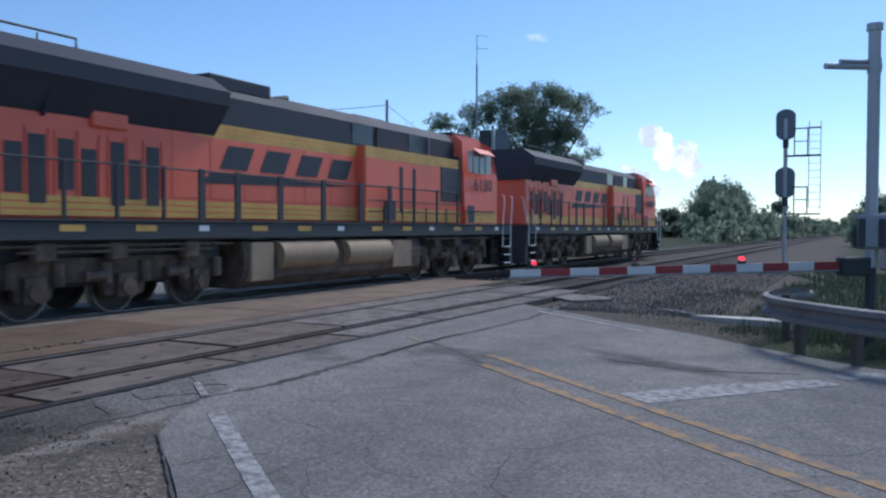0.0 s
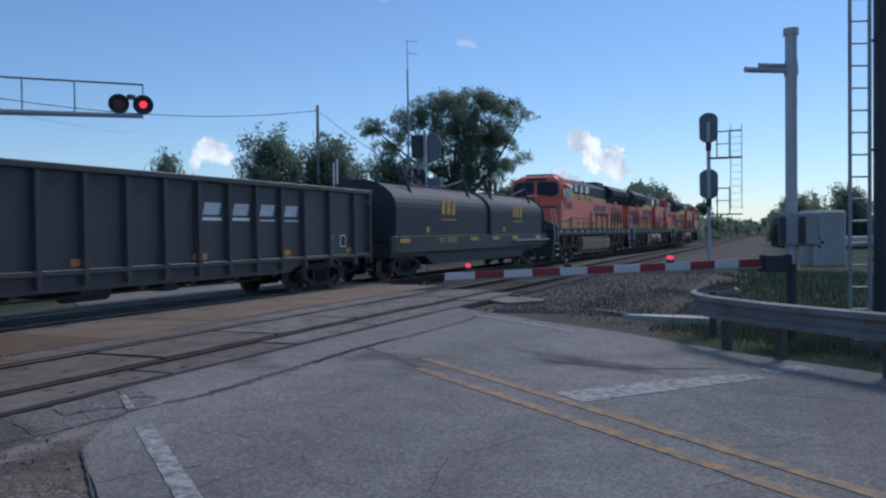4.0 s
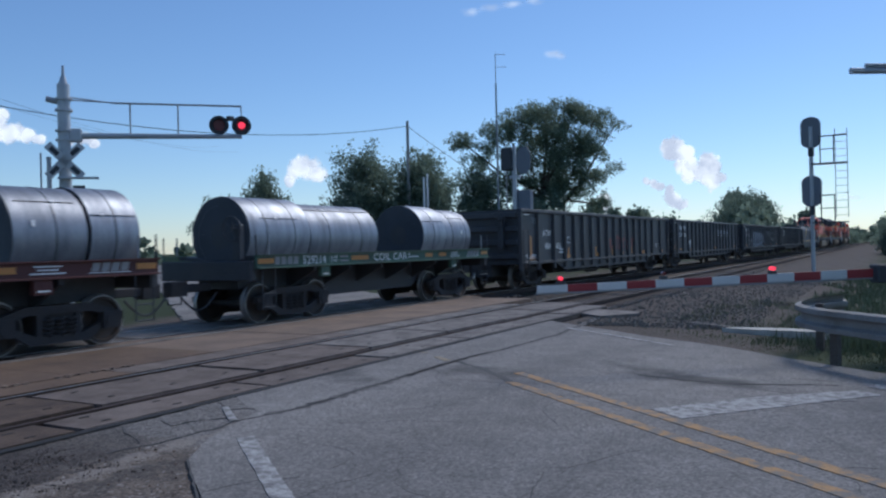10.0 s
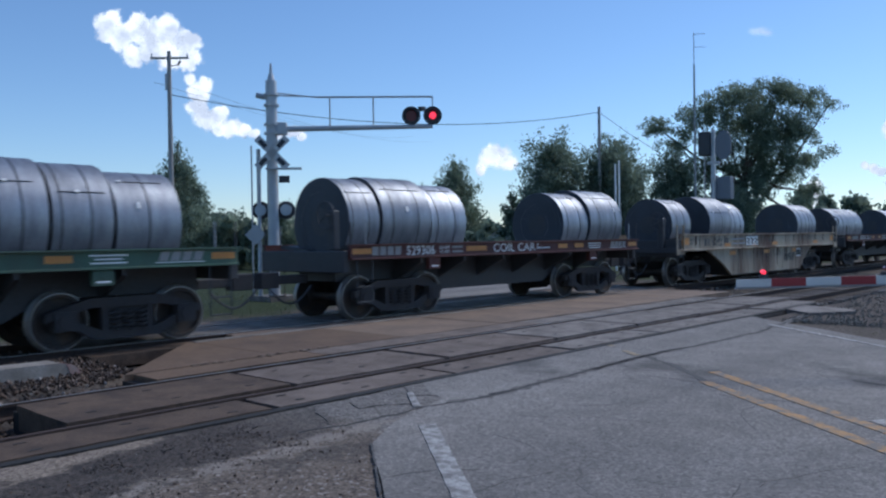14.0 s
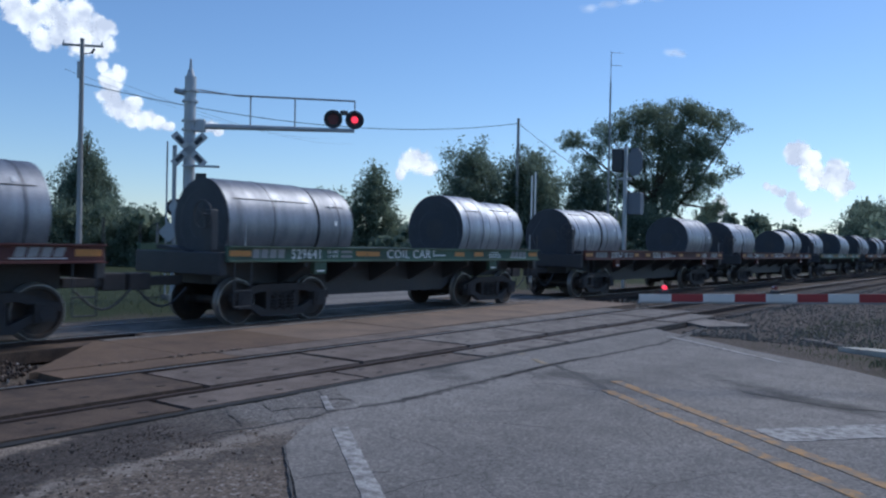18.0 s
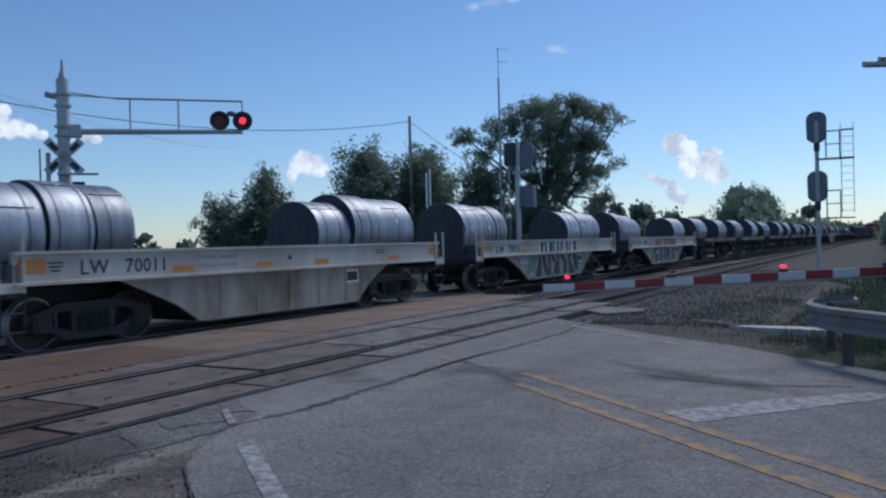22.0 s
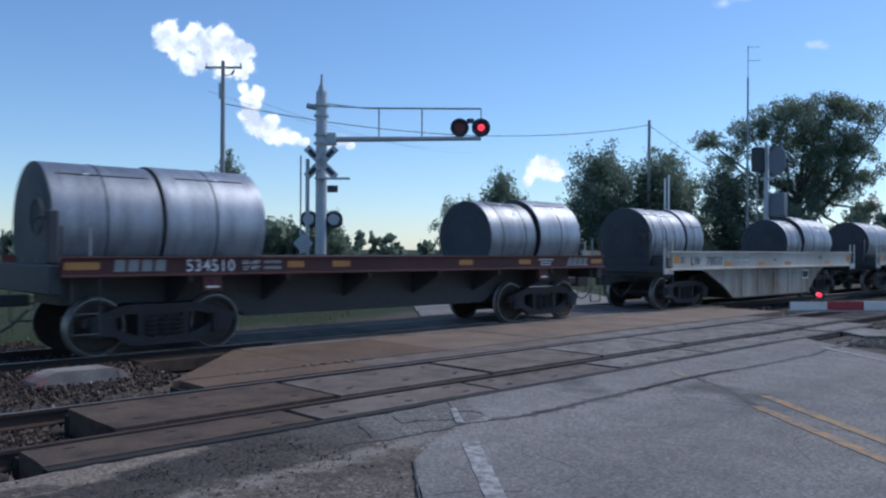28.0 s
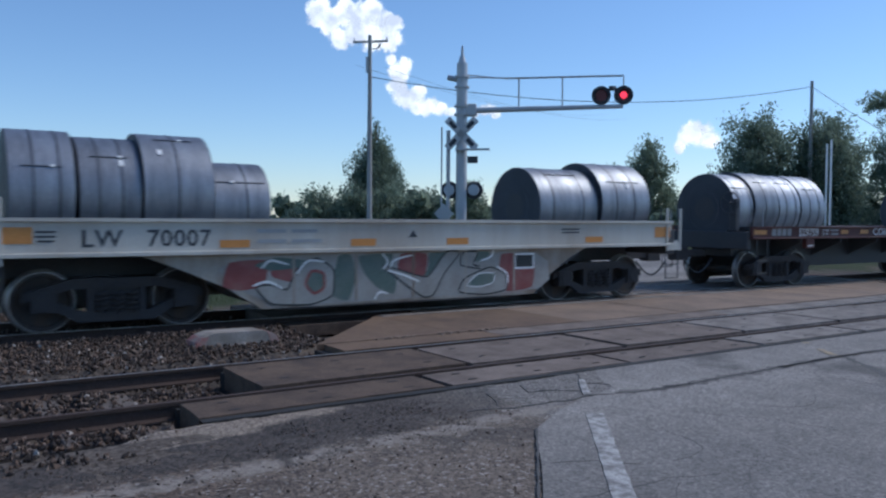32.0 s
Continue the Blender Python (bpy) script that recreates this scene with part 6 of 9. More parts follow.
    nd = quick("nose_door", [(0.2, 0.48, 10.2, 10.24, 2.5, 3.3)], ORANGE, nose, bevel=0.01)
    quick("door_window", [(0.26, 0.42, 10.238, 10.248, 3.0, 3.22)], GLASSD, nd)
    quick("number_board", [(-0.62, 0.62, 9.13, 9.26, 4.5, 4.66)], BLACKP, cab, bevel=0.02)
    quick("roof_hatch", [(-0.8, 0.8, 7.3, 8.6, 4.84, 4.93)], ROOFP, cab, bevel=0.03)
    for sx in (1, -1):
        for y0, y1, m in ((7.10, 7.40, GREYGLASS), (7.5, 8.4, GREYGLASS), (8.5, 8.9, GREYGLASS)):
            quick("side_window", [(min(1.503 * sx, 1.515 * sx), max(1.503 * sx, 1.515 * sx), y0, y1, 3.55, 4.25)], m, cab)
        bm = bmesh.new()
        for a, b in (((7.47, 3.52), (8.43, 3.52)), ((7.47, 4.28), (8.43, 4.28)), ((7.47, 3.52), (7.47, 4.28)), ((8.43, 3.52), (8.43, 4.28)), ((7.95, 3.52), (7.95, 4.28))):
            add_rod(bm, (1.52 * sx, *a), (1.52 * sx, *b), 0.025, 6)
        part("window_frame", bm, GALV, cab)
        bm = bmesh.new()
        extrude_poly(bm, [(1.50 * sx, 4.32), (1.75 * sx, 4.14), (1.76 * sx, 4.17), (1.50 * sx, 4.36)], "y", 7.5, 8.7)
        part("sun_visor", bm, ORANGE, cab)
        quick("kick_panel", [(min(1.503 * sx, 1.512 * sx), max(1.503 * sx, 1.512 * sx), 7.1, 7.6, 1.82, 2.4)], BLACKP, cab)
        # The black version paints the shaded recess behind the cab as a flat panel.
        quick("cab_recess_panel", [(min(1.343 * sx, 1.36 * sx), max(1.343 * sx, 1.36 * sx), 5.5, 6.9, 2.5, 3.6)], BLACKP if not tan_tank else ORANGE, lo, bevel=0.005)
        for y in (3.0, 3.75) if not tan_tank else ():
            quick("hood_slot", [(min(1.343 * sx, 1.355 * sx), max(1.343 * sx, 1.355 * sx), y, y + 0.16, 2.1, 3.42)], BLACKP, lo)
        bm = bmesh.new()
        pane = [(0.09, 3.74), (0.98, 3.58), (1.36, 3.72), (1.33, 4.22), (1.12, 4.44), (0.09, 4.46)]
        back, face = ([bm.verts.new((x * sx, 9.45 - (z - 3.5) * 0.2157 + k, z)) for x, z in pane] for k in (-0.03, 0.012))
        bm.faces.new(face)
        for q in range(6):
            bm.faces.new((back[q], back[(q + 1) % 6], face[(q + 1) % 6], face[q]))
        part("front_window", bm, GLASSD, cab)
        bm = bmesh.new()
        add_rod(bm, (0.55 * sx, 9.42, 3.72), (0.7 * sx, 9.33, 4.15), 0.012, 5)
        part("wiper", bm, BLACKP, cab)
        # bands of yellow with thin dark lines
        for x, y0, y1 in ((1.052, -4.75, 1.2), (1.342, 1.2, 6.9)):
            for k in range(3):
                z, q = (3.64 + 0.085 * k, 0.07) if tan_tank else (3.58 + 0.108 * k, 0.095)
                quick("upper_band", [(min(x * sx, (x + 0.006) * sx), max(x * sx, (x + 0.006) * sx), y0, y1, z, z + q)], YELLOW, lo)
        for x, y0, y1 in ((1.052, -h + 0.75, 1.2), (1.342, 1.2, 6.9), (1.503, 7.0, 9.4)):
            for k in range(3):
                z = 1.84 + 0.125 * k
                quick("lower_band", [(min(x * sx, (x + 0.006) * sx), max(x * sx, (x + 0.006) * sx), y0, y1, z, z + 0.10)], YELLOW, lo)
        # hood doors with dark grilles
        for y, zb, zt in ((-9.55, 2.1, 3.2), (-9.0, 2.22, 3.07), (-8.56, 2.05, 3.23), (-8.0, 2.3, 3.2), (-7.52, 2.2, 3.06), (-6.89, 2.04, 3.24), (-6.51, 2.17, 2.94), (-6.05, 2.06, 3.22)):
            gr = quick("grille_door", [(min(1.053 * sx, 1.066 * sx), max(1.053 * sx, 1.066 * sx), y, y + 0.32, zb, zt)], BLACKP, lo, bevel=0.004)
            for q in (y - 0.06, y + 0.38):
                quick("door_edge", [(min(1.053 * sx, 1.075 * sx), max(1.053 * sx, 1.075 * sx), q - 0.012, q + 0.012, 2.2, 3.35)], ORANGE, gr)
        for i in range(6):
            y = -5.4 + 1.08 * i
            quick("access_door", [(min(1.053 * sx, 1.060 * sx), max(1.053 * sx, 1.060 * sx), y, y + 1.0, 2.25, 3.55)], ORANGE, lo, bevel=0.004)
        for y in (1.0, 2.5, 3.9, 5.2) if tan_tank else (1.0, 4.0):
            quick("roof_window", [(min(1.02 * sx, 1.045 * sx), max(1.02 * sx, 1.045 * sx), y, y + (1.0 if y < 2 else 0.75), 3.95, 4.5)], GLASSD, lo)
            bm = bmesh.new()
            add_rod(bm, (1.06 * sx, y + 1.2, 3.9), (1.06 * sx, y + 1.2, 4.5), 0.03, 6)
            part("roof_strut", bm, GALV if y > 2 else BLACKP, lo)
        if tan_tank:
            bars(lo, DARKLET, 1.066, -1.8, 2.95, 3.7, 0.42, 4, 0.5, side=sx, fill=0.66)
        else:
            bars(lo, DARKLET, 1.066, -1.45, 2.92, 5.2, 0.52, 4, 0.5, side=sx, fill=0.66)
        bm = bmesh.new()
        extrude_poly(bm, [(-4.3, 2.85), (1.0, 2.76), (-1.2, 2.66), (-4.6, 2.58)], "x", 1.062 * sx, 1.069 * sx)
        part("logo_bar", bm, DARKLET, lo)
        if number:
            lettering(number, 0.6, DARKLET, lo, 1.505, number_y, 2.93, "road_number", side=sx, wide=1.15)
        else:
            bars(lo, DARKLET, 1.505, 8.3, 2.93, 1.5, 0.37, 4, 0.0, side=sx, name="number_bar")
        # walkway rail
        posts = [-h + 0.25, -9.4, -8.2, -7.1, -6.0, -5.0, -3.94, -2.52, -0.87, 0.77, 2.24] + ([] if tan_tank else [3.6, 5.0, 6.4])
        for y in posts:
            bm = bmesh.new()
            add_box(bm, (1.48 * sx, y, 2.28), (0.05, 0.16 if 3 > y > -5.5 else 0.06, 1.1))
            part("rail_post", bm, BLACKP, lo)
        bm = bmesh.new()
        add_pipe(bm, [(1.48 * sx, -h + 0.25, 2.79), (1.48 * sx, posts[-1], 2.79)], 0.02)
        for z in (2.1, 2.4):
            add_pipe(bm, [(1.48 * sx, 1.2, z), (1.48 * sx, 6.9, z)], 0.014)
        part("handrail", bm, BLACKP, lo)
        for y in (6.8, 4.75, 3.2, 2.0) if tan_tank else (6.8,):
            quick("roof_stanchion", [(min(1.06 * sx, 1.37 * sx), max(1.06 * sx, 1.37 * sx), y - 0.07, y + 0.07, 3.52, 4.02)], BLACKP, lo, bevel=0.01)
        for y in (1.9, 2.9, 4.3, 5.6, 7.9, 8.8):
            bm = bmesh.new()
            add_rod(bm, (1.49 * sx, y, 1.78), (1.49 * sx, y, 2.25), 0.018, 6)
            part("short_post", bm, BLACKP, lo)
        if not tan_tank:
            quick("battery_door", [(min(1.343 * sx, 1.362 * sx), max(1.343 * sx, 1.362 * sx), 2.15, 2.75, 1.86, 2.42)], BLACKP, lo, bevel=0.005)
            for y0, y1, z0, z1 in ((-3.5, -2.72, 0.42, 1.3), (2.45, 3.5, 0.5, 1.28)):
                quick("equipment_box", [(min(1.2 * sx, 1.47 * sx), max(1.2 * sx, 1.47 * sx), y0, y1, z0, z1)], TANKM, lo, bevel=0.03)
        # pipes and small gear hung along the frame above the trucks
        for y0, y1, z in ((-9.6, -4.0, 1.3), (4.4, 9.0, 1.3), (-9.0, -4.6, 1.2)):
            bm = bmesh.new()
            add_pipe(bm, [(1.38 * sx, y0, z), (1.38 * sx, y1, z)], 0.03)
            part("air_pipe", bm, LOCOTRUCK, lo)
        for y in (-8.7, -7.2, -5.4, 5.0, 6.4, 8.3):
            quick("brake_gear", [(min(1.2 * sx, 1.42 * sx), max(1.2 * sx, 1.42 * sx), y, y + 0.42, 1.02, 1.36)], LOCOTRUCK, lo, bevel=0.04)
        bm = bmesh.new()
        add_pipe(bm, [(1.53 * sx, 6.9, 2.22), (1.53 * sx, 9.2, 2.22)], 0.018)
        part("low_rail", bm, BLACKP, lo)
        for i in range(13):
            y = -h + 0.8 + 1.6 * i
            quick("reflector", [(min(1.502 * sx, 1.508 * sx), max(1.502 * sx, 1.508 * sx), y, y + (0.5 if i % 3 else 0.28), 1.56, 1.68)], YELLOW if i % 3 else WHITEP, lo)
        # end steps with white grab rails
        for s in (1, -1):
            bm = bmesh.new()
            y = (h - 0.35) * s
            for k in range(5):
                add_box(bm, (1.28 * sx, y, 0.36 + 0.30 * k), (0.48, 0.62, 0.04))
            box2(bm, min(0.95 * sx, 1.04 * sx), max(0.95 * sx, 1.04 * sx), y - 0.35, y + 0.35, 0.3, 1.74)
            st = part("step_well", bm, BLACKP, lo)
            bm = bmesh.new()
            for k in range(3):
                add_box(bm, (1.525 * sx, y, 0.36 + 0.30 * k), (0.02, 0.58, 0.035))
            part("step_edge", bm, WHITEP, st)
            for q in (-0.36, 0.36):
                bm = bmesh.new()
                add_pipe(bm, [(1.5 * sx, y + q, 0.95), (1.5 * sx, y + q, 1.75), (1.42 * sx, y + q + 0.30 * s, 2.5), (1.40 * sx, y + q + 0.34 * s, 2.82), (1.30 * sx, y + q + 0.36 * s, 2.86)], 0.022, 8)
                part("grab_rail", bm, WHITEP, st)
    # number boards, headlights and aerials
    for q in (0.25, -0.25):
        bm = bmesh.new()
        add_rod(bm, (0, 10.23, 3.3 + q * 0.5), (0, 10.285, 3.3 + q * 0.5), 0.085, 14)
        part("headlight", bm, GREYGLASS, lo)
    for q in (-0.8, 0.8):
        bm = bmesh.new()
        add_box(bm, (q, 10.56, 1.86), (0.26, 0.2, 0.2))
        add_rod(bm, (q, 10.6, 1.95), (q, 10.7, 1.95), 0.11, 14)
        part("ditch_light", bm, GREYGLASS, lo)
    for y in (7.3, 7.8, 8.3):
        bm = bmesh.new()
        add_rod(bm, (0.4, y, 4.7), (0.4, y, 4.85), 0.03, 6)
        add_box(bm, (-0.4, y, 4.75), (0.14, 0.2, 0.08))
        part("aerial", bm, DARKSTEEL, lo)
    # fuel tank and reservoirs
    bm = bmesh.new()
    extrude_poly(bm, [(-1.3, 1.32), (1.3, 1.32), (1.42, 1.0), (1.36, 0.5), (1.05, 0.26), (-1.05, 0.26), (-1.36, 0.5), (-1.42, 1.0)], "y", -3.65, 4.1)
    part("fuel_tank", bm, TANKM if tan_tank else LOCOTRUCK, lo, "tan dusty fuel tank" if tan_tank else "", bevel=0.04)
    if not tan_tank:
        for y in (-1.5, 1.15):
            bm = bmesh.new()
            add_rod(bm, (1.30, y - 1.05, 1.0), (1.30, y + 1.05, 1.0), 0.34, 18)
            part("air_reservoir", bm, TANKM, lo, smooth=True)
    for s in (1, -1):
        bm = bmesh.new()
        box2(bm, -0.9, 0.9, -2.5, 2.5, 0.55, 0.85)
        tr = part("truck", bm, TRUCKM, lo, at=pose(0, 6.65 * s, 0))
        quick("bolster", [(-0.98, 0.98, min(4.0 * s, 9.4 * s), max(4.0 * s, 9.4 * s), 0.86, 1.41)], BLACKP, lo)
        for sx in (1, -1):
            bm = bmesh.new()
            prof = [(-2.6, 0.98), (-2.0, 1.08), (2.0, 1.08), (2.6, 0.98), (2.6, 0.62), (2.25, 0.58), (2.2, 0.36), (1.55, 0.36), (1.5, 0.66), (0.5, 0.62), (0.42, 0.36), (-0.42, 0.36), (-0.5, 0.62), (-1.5, 0.66), (-1.55, 0.36), (-2.2, 0.36), (-2.25, 0.58), (-2.6, 0.62)]
            extrude_poly(bm, prof, "x", 0.95 * sx, 1.12 * sx)
            for a in (-1.9, 0.0, 1.9):
                add_box(bm, (1.14 * sx, a, 0.55), (0.16, 0.42, 0.44))
                add_rod(bm, (1.15 * sx, a, 0.52), (1.28 * sx, a, 0.52), 0.16, 14)
                for q in (-0.45, 0.45):
                    add_rod(bm, (1.16 * sx, a + q, 0.60), (1.16 * sx, a + q, 1.0), 0.11, 10)
            for a in (-0.95, 0.95):
                add_rod(bm, (1.2 * sx, a, 0.75), (1.2 * sx, a + 0.5, 0.75), 0.1, 10)
            part("truck_frame", bm, LOCOTRUCK, tr)
        put_wheels(tr, (-1.9, 0.0, 1.9), 0.52, BIGWHEEL, -1 if flip else 1)
        bm = bmesh.new()
        extrude_poly(bm, [(h * s, 0.25), (h * s, 1.6), ((h + 0.12) * s, 1.6), ((h + 0.28) * s, 0.25)], "x", -1.45, 1.45)
        part("pilot", bm, BLACKP, lo)
        coupler(lo, (h + 0.1) * s, s)
    return ride(lo, offset, turn=180 if flip else 0)


LOCO = "orange locomotive with yellow bands"
locomotive(LOCO + ", leading the train", 37.0 * 1.1, "", False, False)
locomotive(LOCO + " and dusty air reservoirs", 15.92 * 1.1, "6180", False, False)
locomotive(LOCO + " and a tan fuel tank", -4.7 * 1.1, "3890", True, True, 7.5)
covered_coil_car(-32.0, -15.9)


def gon_logo(car, h):
    """Four slanted marks, one to a bay, each with its own underline."""
    bay = (2 * h - 7.36) / round((2 * h - 7.36) / 1.05)
    for i in range(4):
        y = h - 3.68 - bay * (3.5 - i)
        bars(car, GRAF_S, 1.468, y - 0.05, 2.1, 0.62, 0.28, 1, 0.35, fill=0.9)
        quick("white_line", [(1.468, 1.472, y - 0.4, y + 0.3, 1.97, 2.04 if i < 2 else 2.0)], WHITEP, car)


def gon_deco_plain(car, rng, h):
    gon_logo(car, h)
    bars(car, WHITEP, 1.468, -h + 3.4, 2.35, 0.9, 0.25, 4, 0.0)
    quick("number_bar", [(1.468, 1.472, -h + 2.9, -h + 3.9, 1.95, 2.17)], WHITEP, car)


def gon_deco_number(number):
    def deco(car, rng, h):
        gon_logo(car, h)
        bars(car, WHITEP, 1.468, -h + 2.02, 2.34, 0.47, 0.26, 2, 0.0)
        bars(car, WHITEP, 1.468, -h + 2.87, 2.34, 0.44, 0.26, 2, 0.0)
        lettering(number[:3], 0.355, WHITEP, car, 1.468, -h + 1.95, 1.93, "car_number")
        lettering(number[4:], 0.355, WHITEP, car, 1.468, -h + 2.95, 1.93, "car_number")
        quick("orange_plate", [(1.468, 1.472, -h + 1.76, -h + 2.22, 1.1, 1.22)], REFLO, car)
        quick("white_square", [(1.468, 1.472, -h + 4.11, -h + 4.46, 1.46, 1.72)], WHITEP, car)
        quick("orange_plate", [(1.468, 1.472, -h + 0.17, -h + 0.62, 1.2, 1.41)], REFLO, car)
    return deco


def gon_deco_sprayed(car, rng, h):
    gon_deco_number("519 540")(car, rng, h)
    # one silver field of tall blocky shapes, on the sheet and over the ribs
    for m, x, lo, hi in ((GRAF_S, 1.464, 1.03, 2.34),):
        tops = [(4.72, 1.5), (4.66, 1.75), (4.92, 2.0), (4.95, 2.4), (5.25, 2.05), (5.5, 2.02), (5.62, 2.3), (6.0, 2.26), (6.1, 2.4), (6.35, 2.25), (6.75, 2.32), (7.1, 2.2), (7.45, 2.3), (8.0, 2.26), (8.3, 2.36), (8.9, 2.28), (9.3, 2.36), (9.7, 2.2), (9.85, 2.3), (10.1, 1.8), (10.35, 1.6), (10.15, 1.4), (10.3, 1.05)]
        sprayed_shape(car, m, x, -h, tops + [(9.0, 1.03), (7.4, 1.05), (6.2, 1.02), (4.7, 1.03)], GRAF_B, 0.05, False)
    for y in (4.77, 5.86, 6.95, 8.05, 9.14, 10.2):
        quick("spray_shape", [(1.561, 1.564, -h + y - 0.05, -h + y + 0.05, 1.06, 2.2)], GRAF_S, car, "silver sprayed graffiti")
    for pts in ([(5.0, 1.95), (4.9, 1.6), (5.2, 1.5), (5.1, 1.2)], [(5.45, 1.95), (5.45, 1.5), (5.6, 1.08)], [(5.45, 1.5), (5.8, 1.7), (6.3, 1.45)], [(6.2, 2.2), (6.2, 1.6), (6.35, 1.1)], [(6.5, 2.2), (6.7, 1.6), (6.8, 1.15)], [(7.2, 2.15), (7.15, 1.6), (7.25, 1.1)], [(7.35, 1.9), (7.7, 1.35), (7.9, 2.0)], [(8.25, 2.2), (8.2, 1.7), (8.3, 1.1)], [(8.55, 1.85), (8.9, 1.65), (8.6, 1.4), (9.0, 1.3)], [(9.4, 2.2), (9.35, 1.6), (9.5, 1.1)], [(9.6, 1.9), (9.9, 1.6), (9.7, 1.2)]):
        sprayed_line(car, GRAF_K, 1.470, -h, pts, 0.05)
        sprayed_line(car, GRAF_B, 1.4675, -h, [(a + 0.14, b - 0.05) for a, b in pts], 0.16)
    for k in range(4):
        y = 1.2 + 0.26 * k
        sprayed_line(car, GRAF_T, 1.468, -h, [(y, 1.72), (y + 0.02, 1.5), (y + 0.2, 1.46), (y + 0.18, 1.66), (y + 0.05, 1.6)], 0.035)
        y = 2.42 + 0.2 * k
        sprayed_line(car, WHITEP, 1.468, -h, [(y, 1.45), (y + 0.08, 1.75), (y + 0.12, 1.5), (y + 0.2, 1.7)], 0.02)
        quick("stencil_bar", [(1.468, 1.472, -h + 2.42 + 0.24 * k, -h + 2.6 + 0.24 * k, 1.28, 1.34), (1.468, 1.472, -h + 2.42 + 0.24 * k, -h + 2.58 + 0.24 * k, 1.16, 1.22)], WHITEP, car)
    swirl(car, WHITEP, rng, 1.468, h - 5.0, h - 3.2, 1.45, 1.75, 6, w=0.14)


def gon_deco_atw(car, rng, h):
    lettering("ATW", 0.34, WHITEP, car, 1.468, -h + 2.55, 1.97, "reporting_mark")
    lettering("400", 0.34, WHITEP, car, 1.468, -h + 2.62, 1.47, "car_number")
    lettering("631", 0.34, WHITEP, car, 1.468, -h + 3.75, 1.47, "car_number")
    quick("white_square", [(1.468, 1.472, -h + 4.67, -h + 4.97, 1.68, 1.94)], WHITEP, car)
    quick("square_field", [(1.4725, 1.475, -h + 4.70, -h + 4.94, 1.71, 1.91)], GRAF_K, car)
    for y in (0.95, 4.75, 8.05, 10.3, 13.4):
        quick("orange_stripe", [(1.468, 1.472, -h + y, -h + y + 0.13, 1.08, 1.08 + (0.9 if y < 2 else 0.42))], REFLO, car)
    swirl(car, GRAF_R, rng, 1.468, -h + 9.9, -h + 13.8, 1.2, 2.05, 6, w=0.12)
    swirl(car, WHITEP, rng, 1.468, -h + 0.5, -h + 1.7, 1.1, 1.32, 7, w=0.14)


gondola("black ribbed gondola car with white marks", -50.5, -33.3, 21, gon_deco_plain)
gondola("black gondola car with large silver graffiti on its side", -70.0, -51.4, 22, gon_deco_sprayed)
gondola("black ribbed gondola car with white number", -90.4, -72.0, 23, gon_deco_number("519 506"))
gondola("black gondola car with orange stripes and white letters", -109.9, -91.5, 24, gon_deco_atw, (0.06, 1.6, 3.18, 4.34))

RED = "dark red flat coil car carrying steel coils"
GREEN = "faded green flat coil car carrying steel coils"
WHITE = "grey-white coil car with a dropped belly, carrying steel coils"


def spray_rust(car, rng, h):
    swirl(car, GRAF_K, rng, 1.446, h - 5.6, h - 4.6, 0.55, 0.95, 4, w=0.16)
    for y in (4.95, 5.3, 5.65):
        sprayed_shape(car, WHITEP, 1.505, -h, [(y, 1.26), (y + 0.32, 1.26), (y + 0.32, 1.58), (y, 1.58)], GRAF_K, 0.025, False)
        sprayed_line(car, GRAF_K, 1.512, -h, [(y + 0.06, 1.5), (y + 0.24, 1.46), (y + 0.1, 1.36), (y + 0.24, 1.31)], 0.05)
    # worn dark letters, some past reading, low reflectors, and rust runs down the sill
    lettering("R 6012", 0.36, DARKLET, car, 1.503, -h + 2.42, 1.28, "car_number")
    for y in (1.66, 3.14, 3.34):
        quick("worn_letter_bar", [(1.503, 1.506, -h + y, -h + y + 0.13, 1.28, 1.53)], DARKLET, car)
    for y in (3.95, 6.95, 9.75):
        quick("reflector", [(1.4445, 1.449, -h + y - 0.26, -h + y + 0.26, 0.94, 1.07)], REFLO, car)
    for k in range(26):
        y, d = rng.uniform(0.6, 2 * h - 0.6), rng.uniform(0.1, 0.4)
        quick("rust_run", [(1.503, 1.505, -h + y, -h + y + rng.uniform(0.02, 0.07), 1.62 - d, 1.62)], RAILM, car)
    for k in range(16):
        y, d = rng.uniform(4.2, 2 * h - 4.4), rng.uniform(0.15, 0.7)
        quick("rust_run", [(1.4405, 1.443, -h + y, -h + y + rng.uniform(0.02, 0.09), 1.13 - d, 1.13)], RAILM, car)


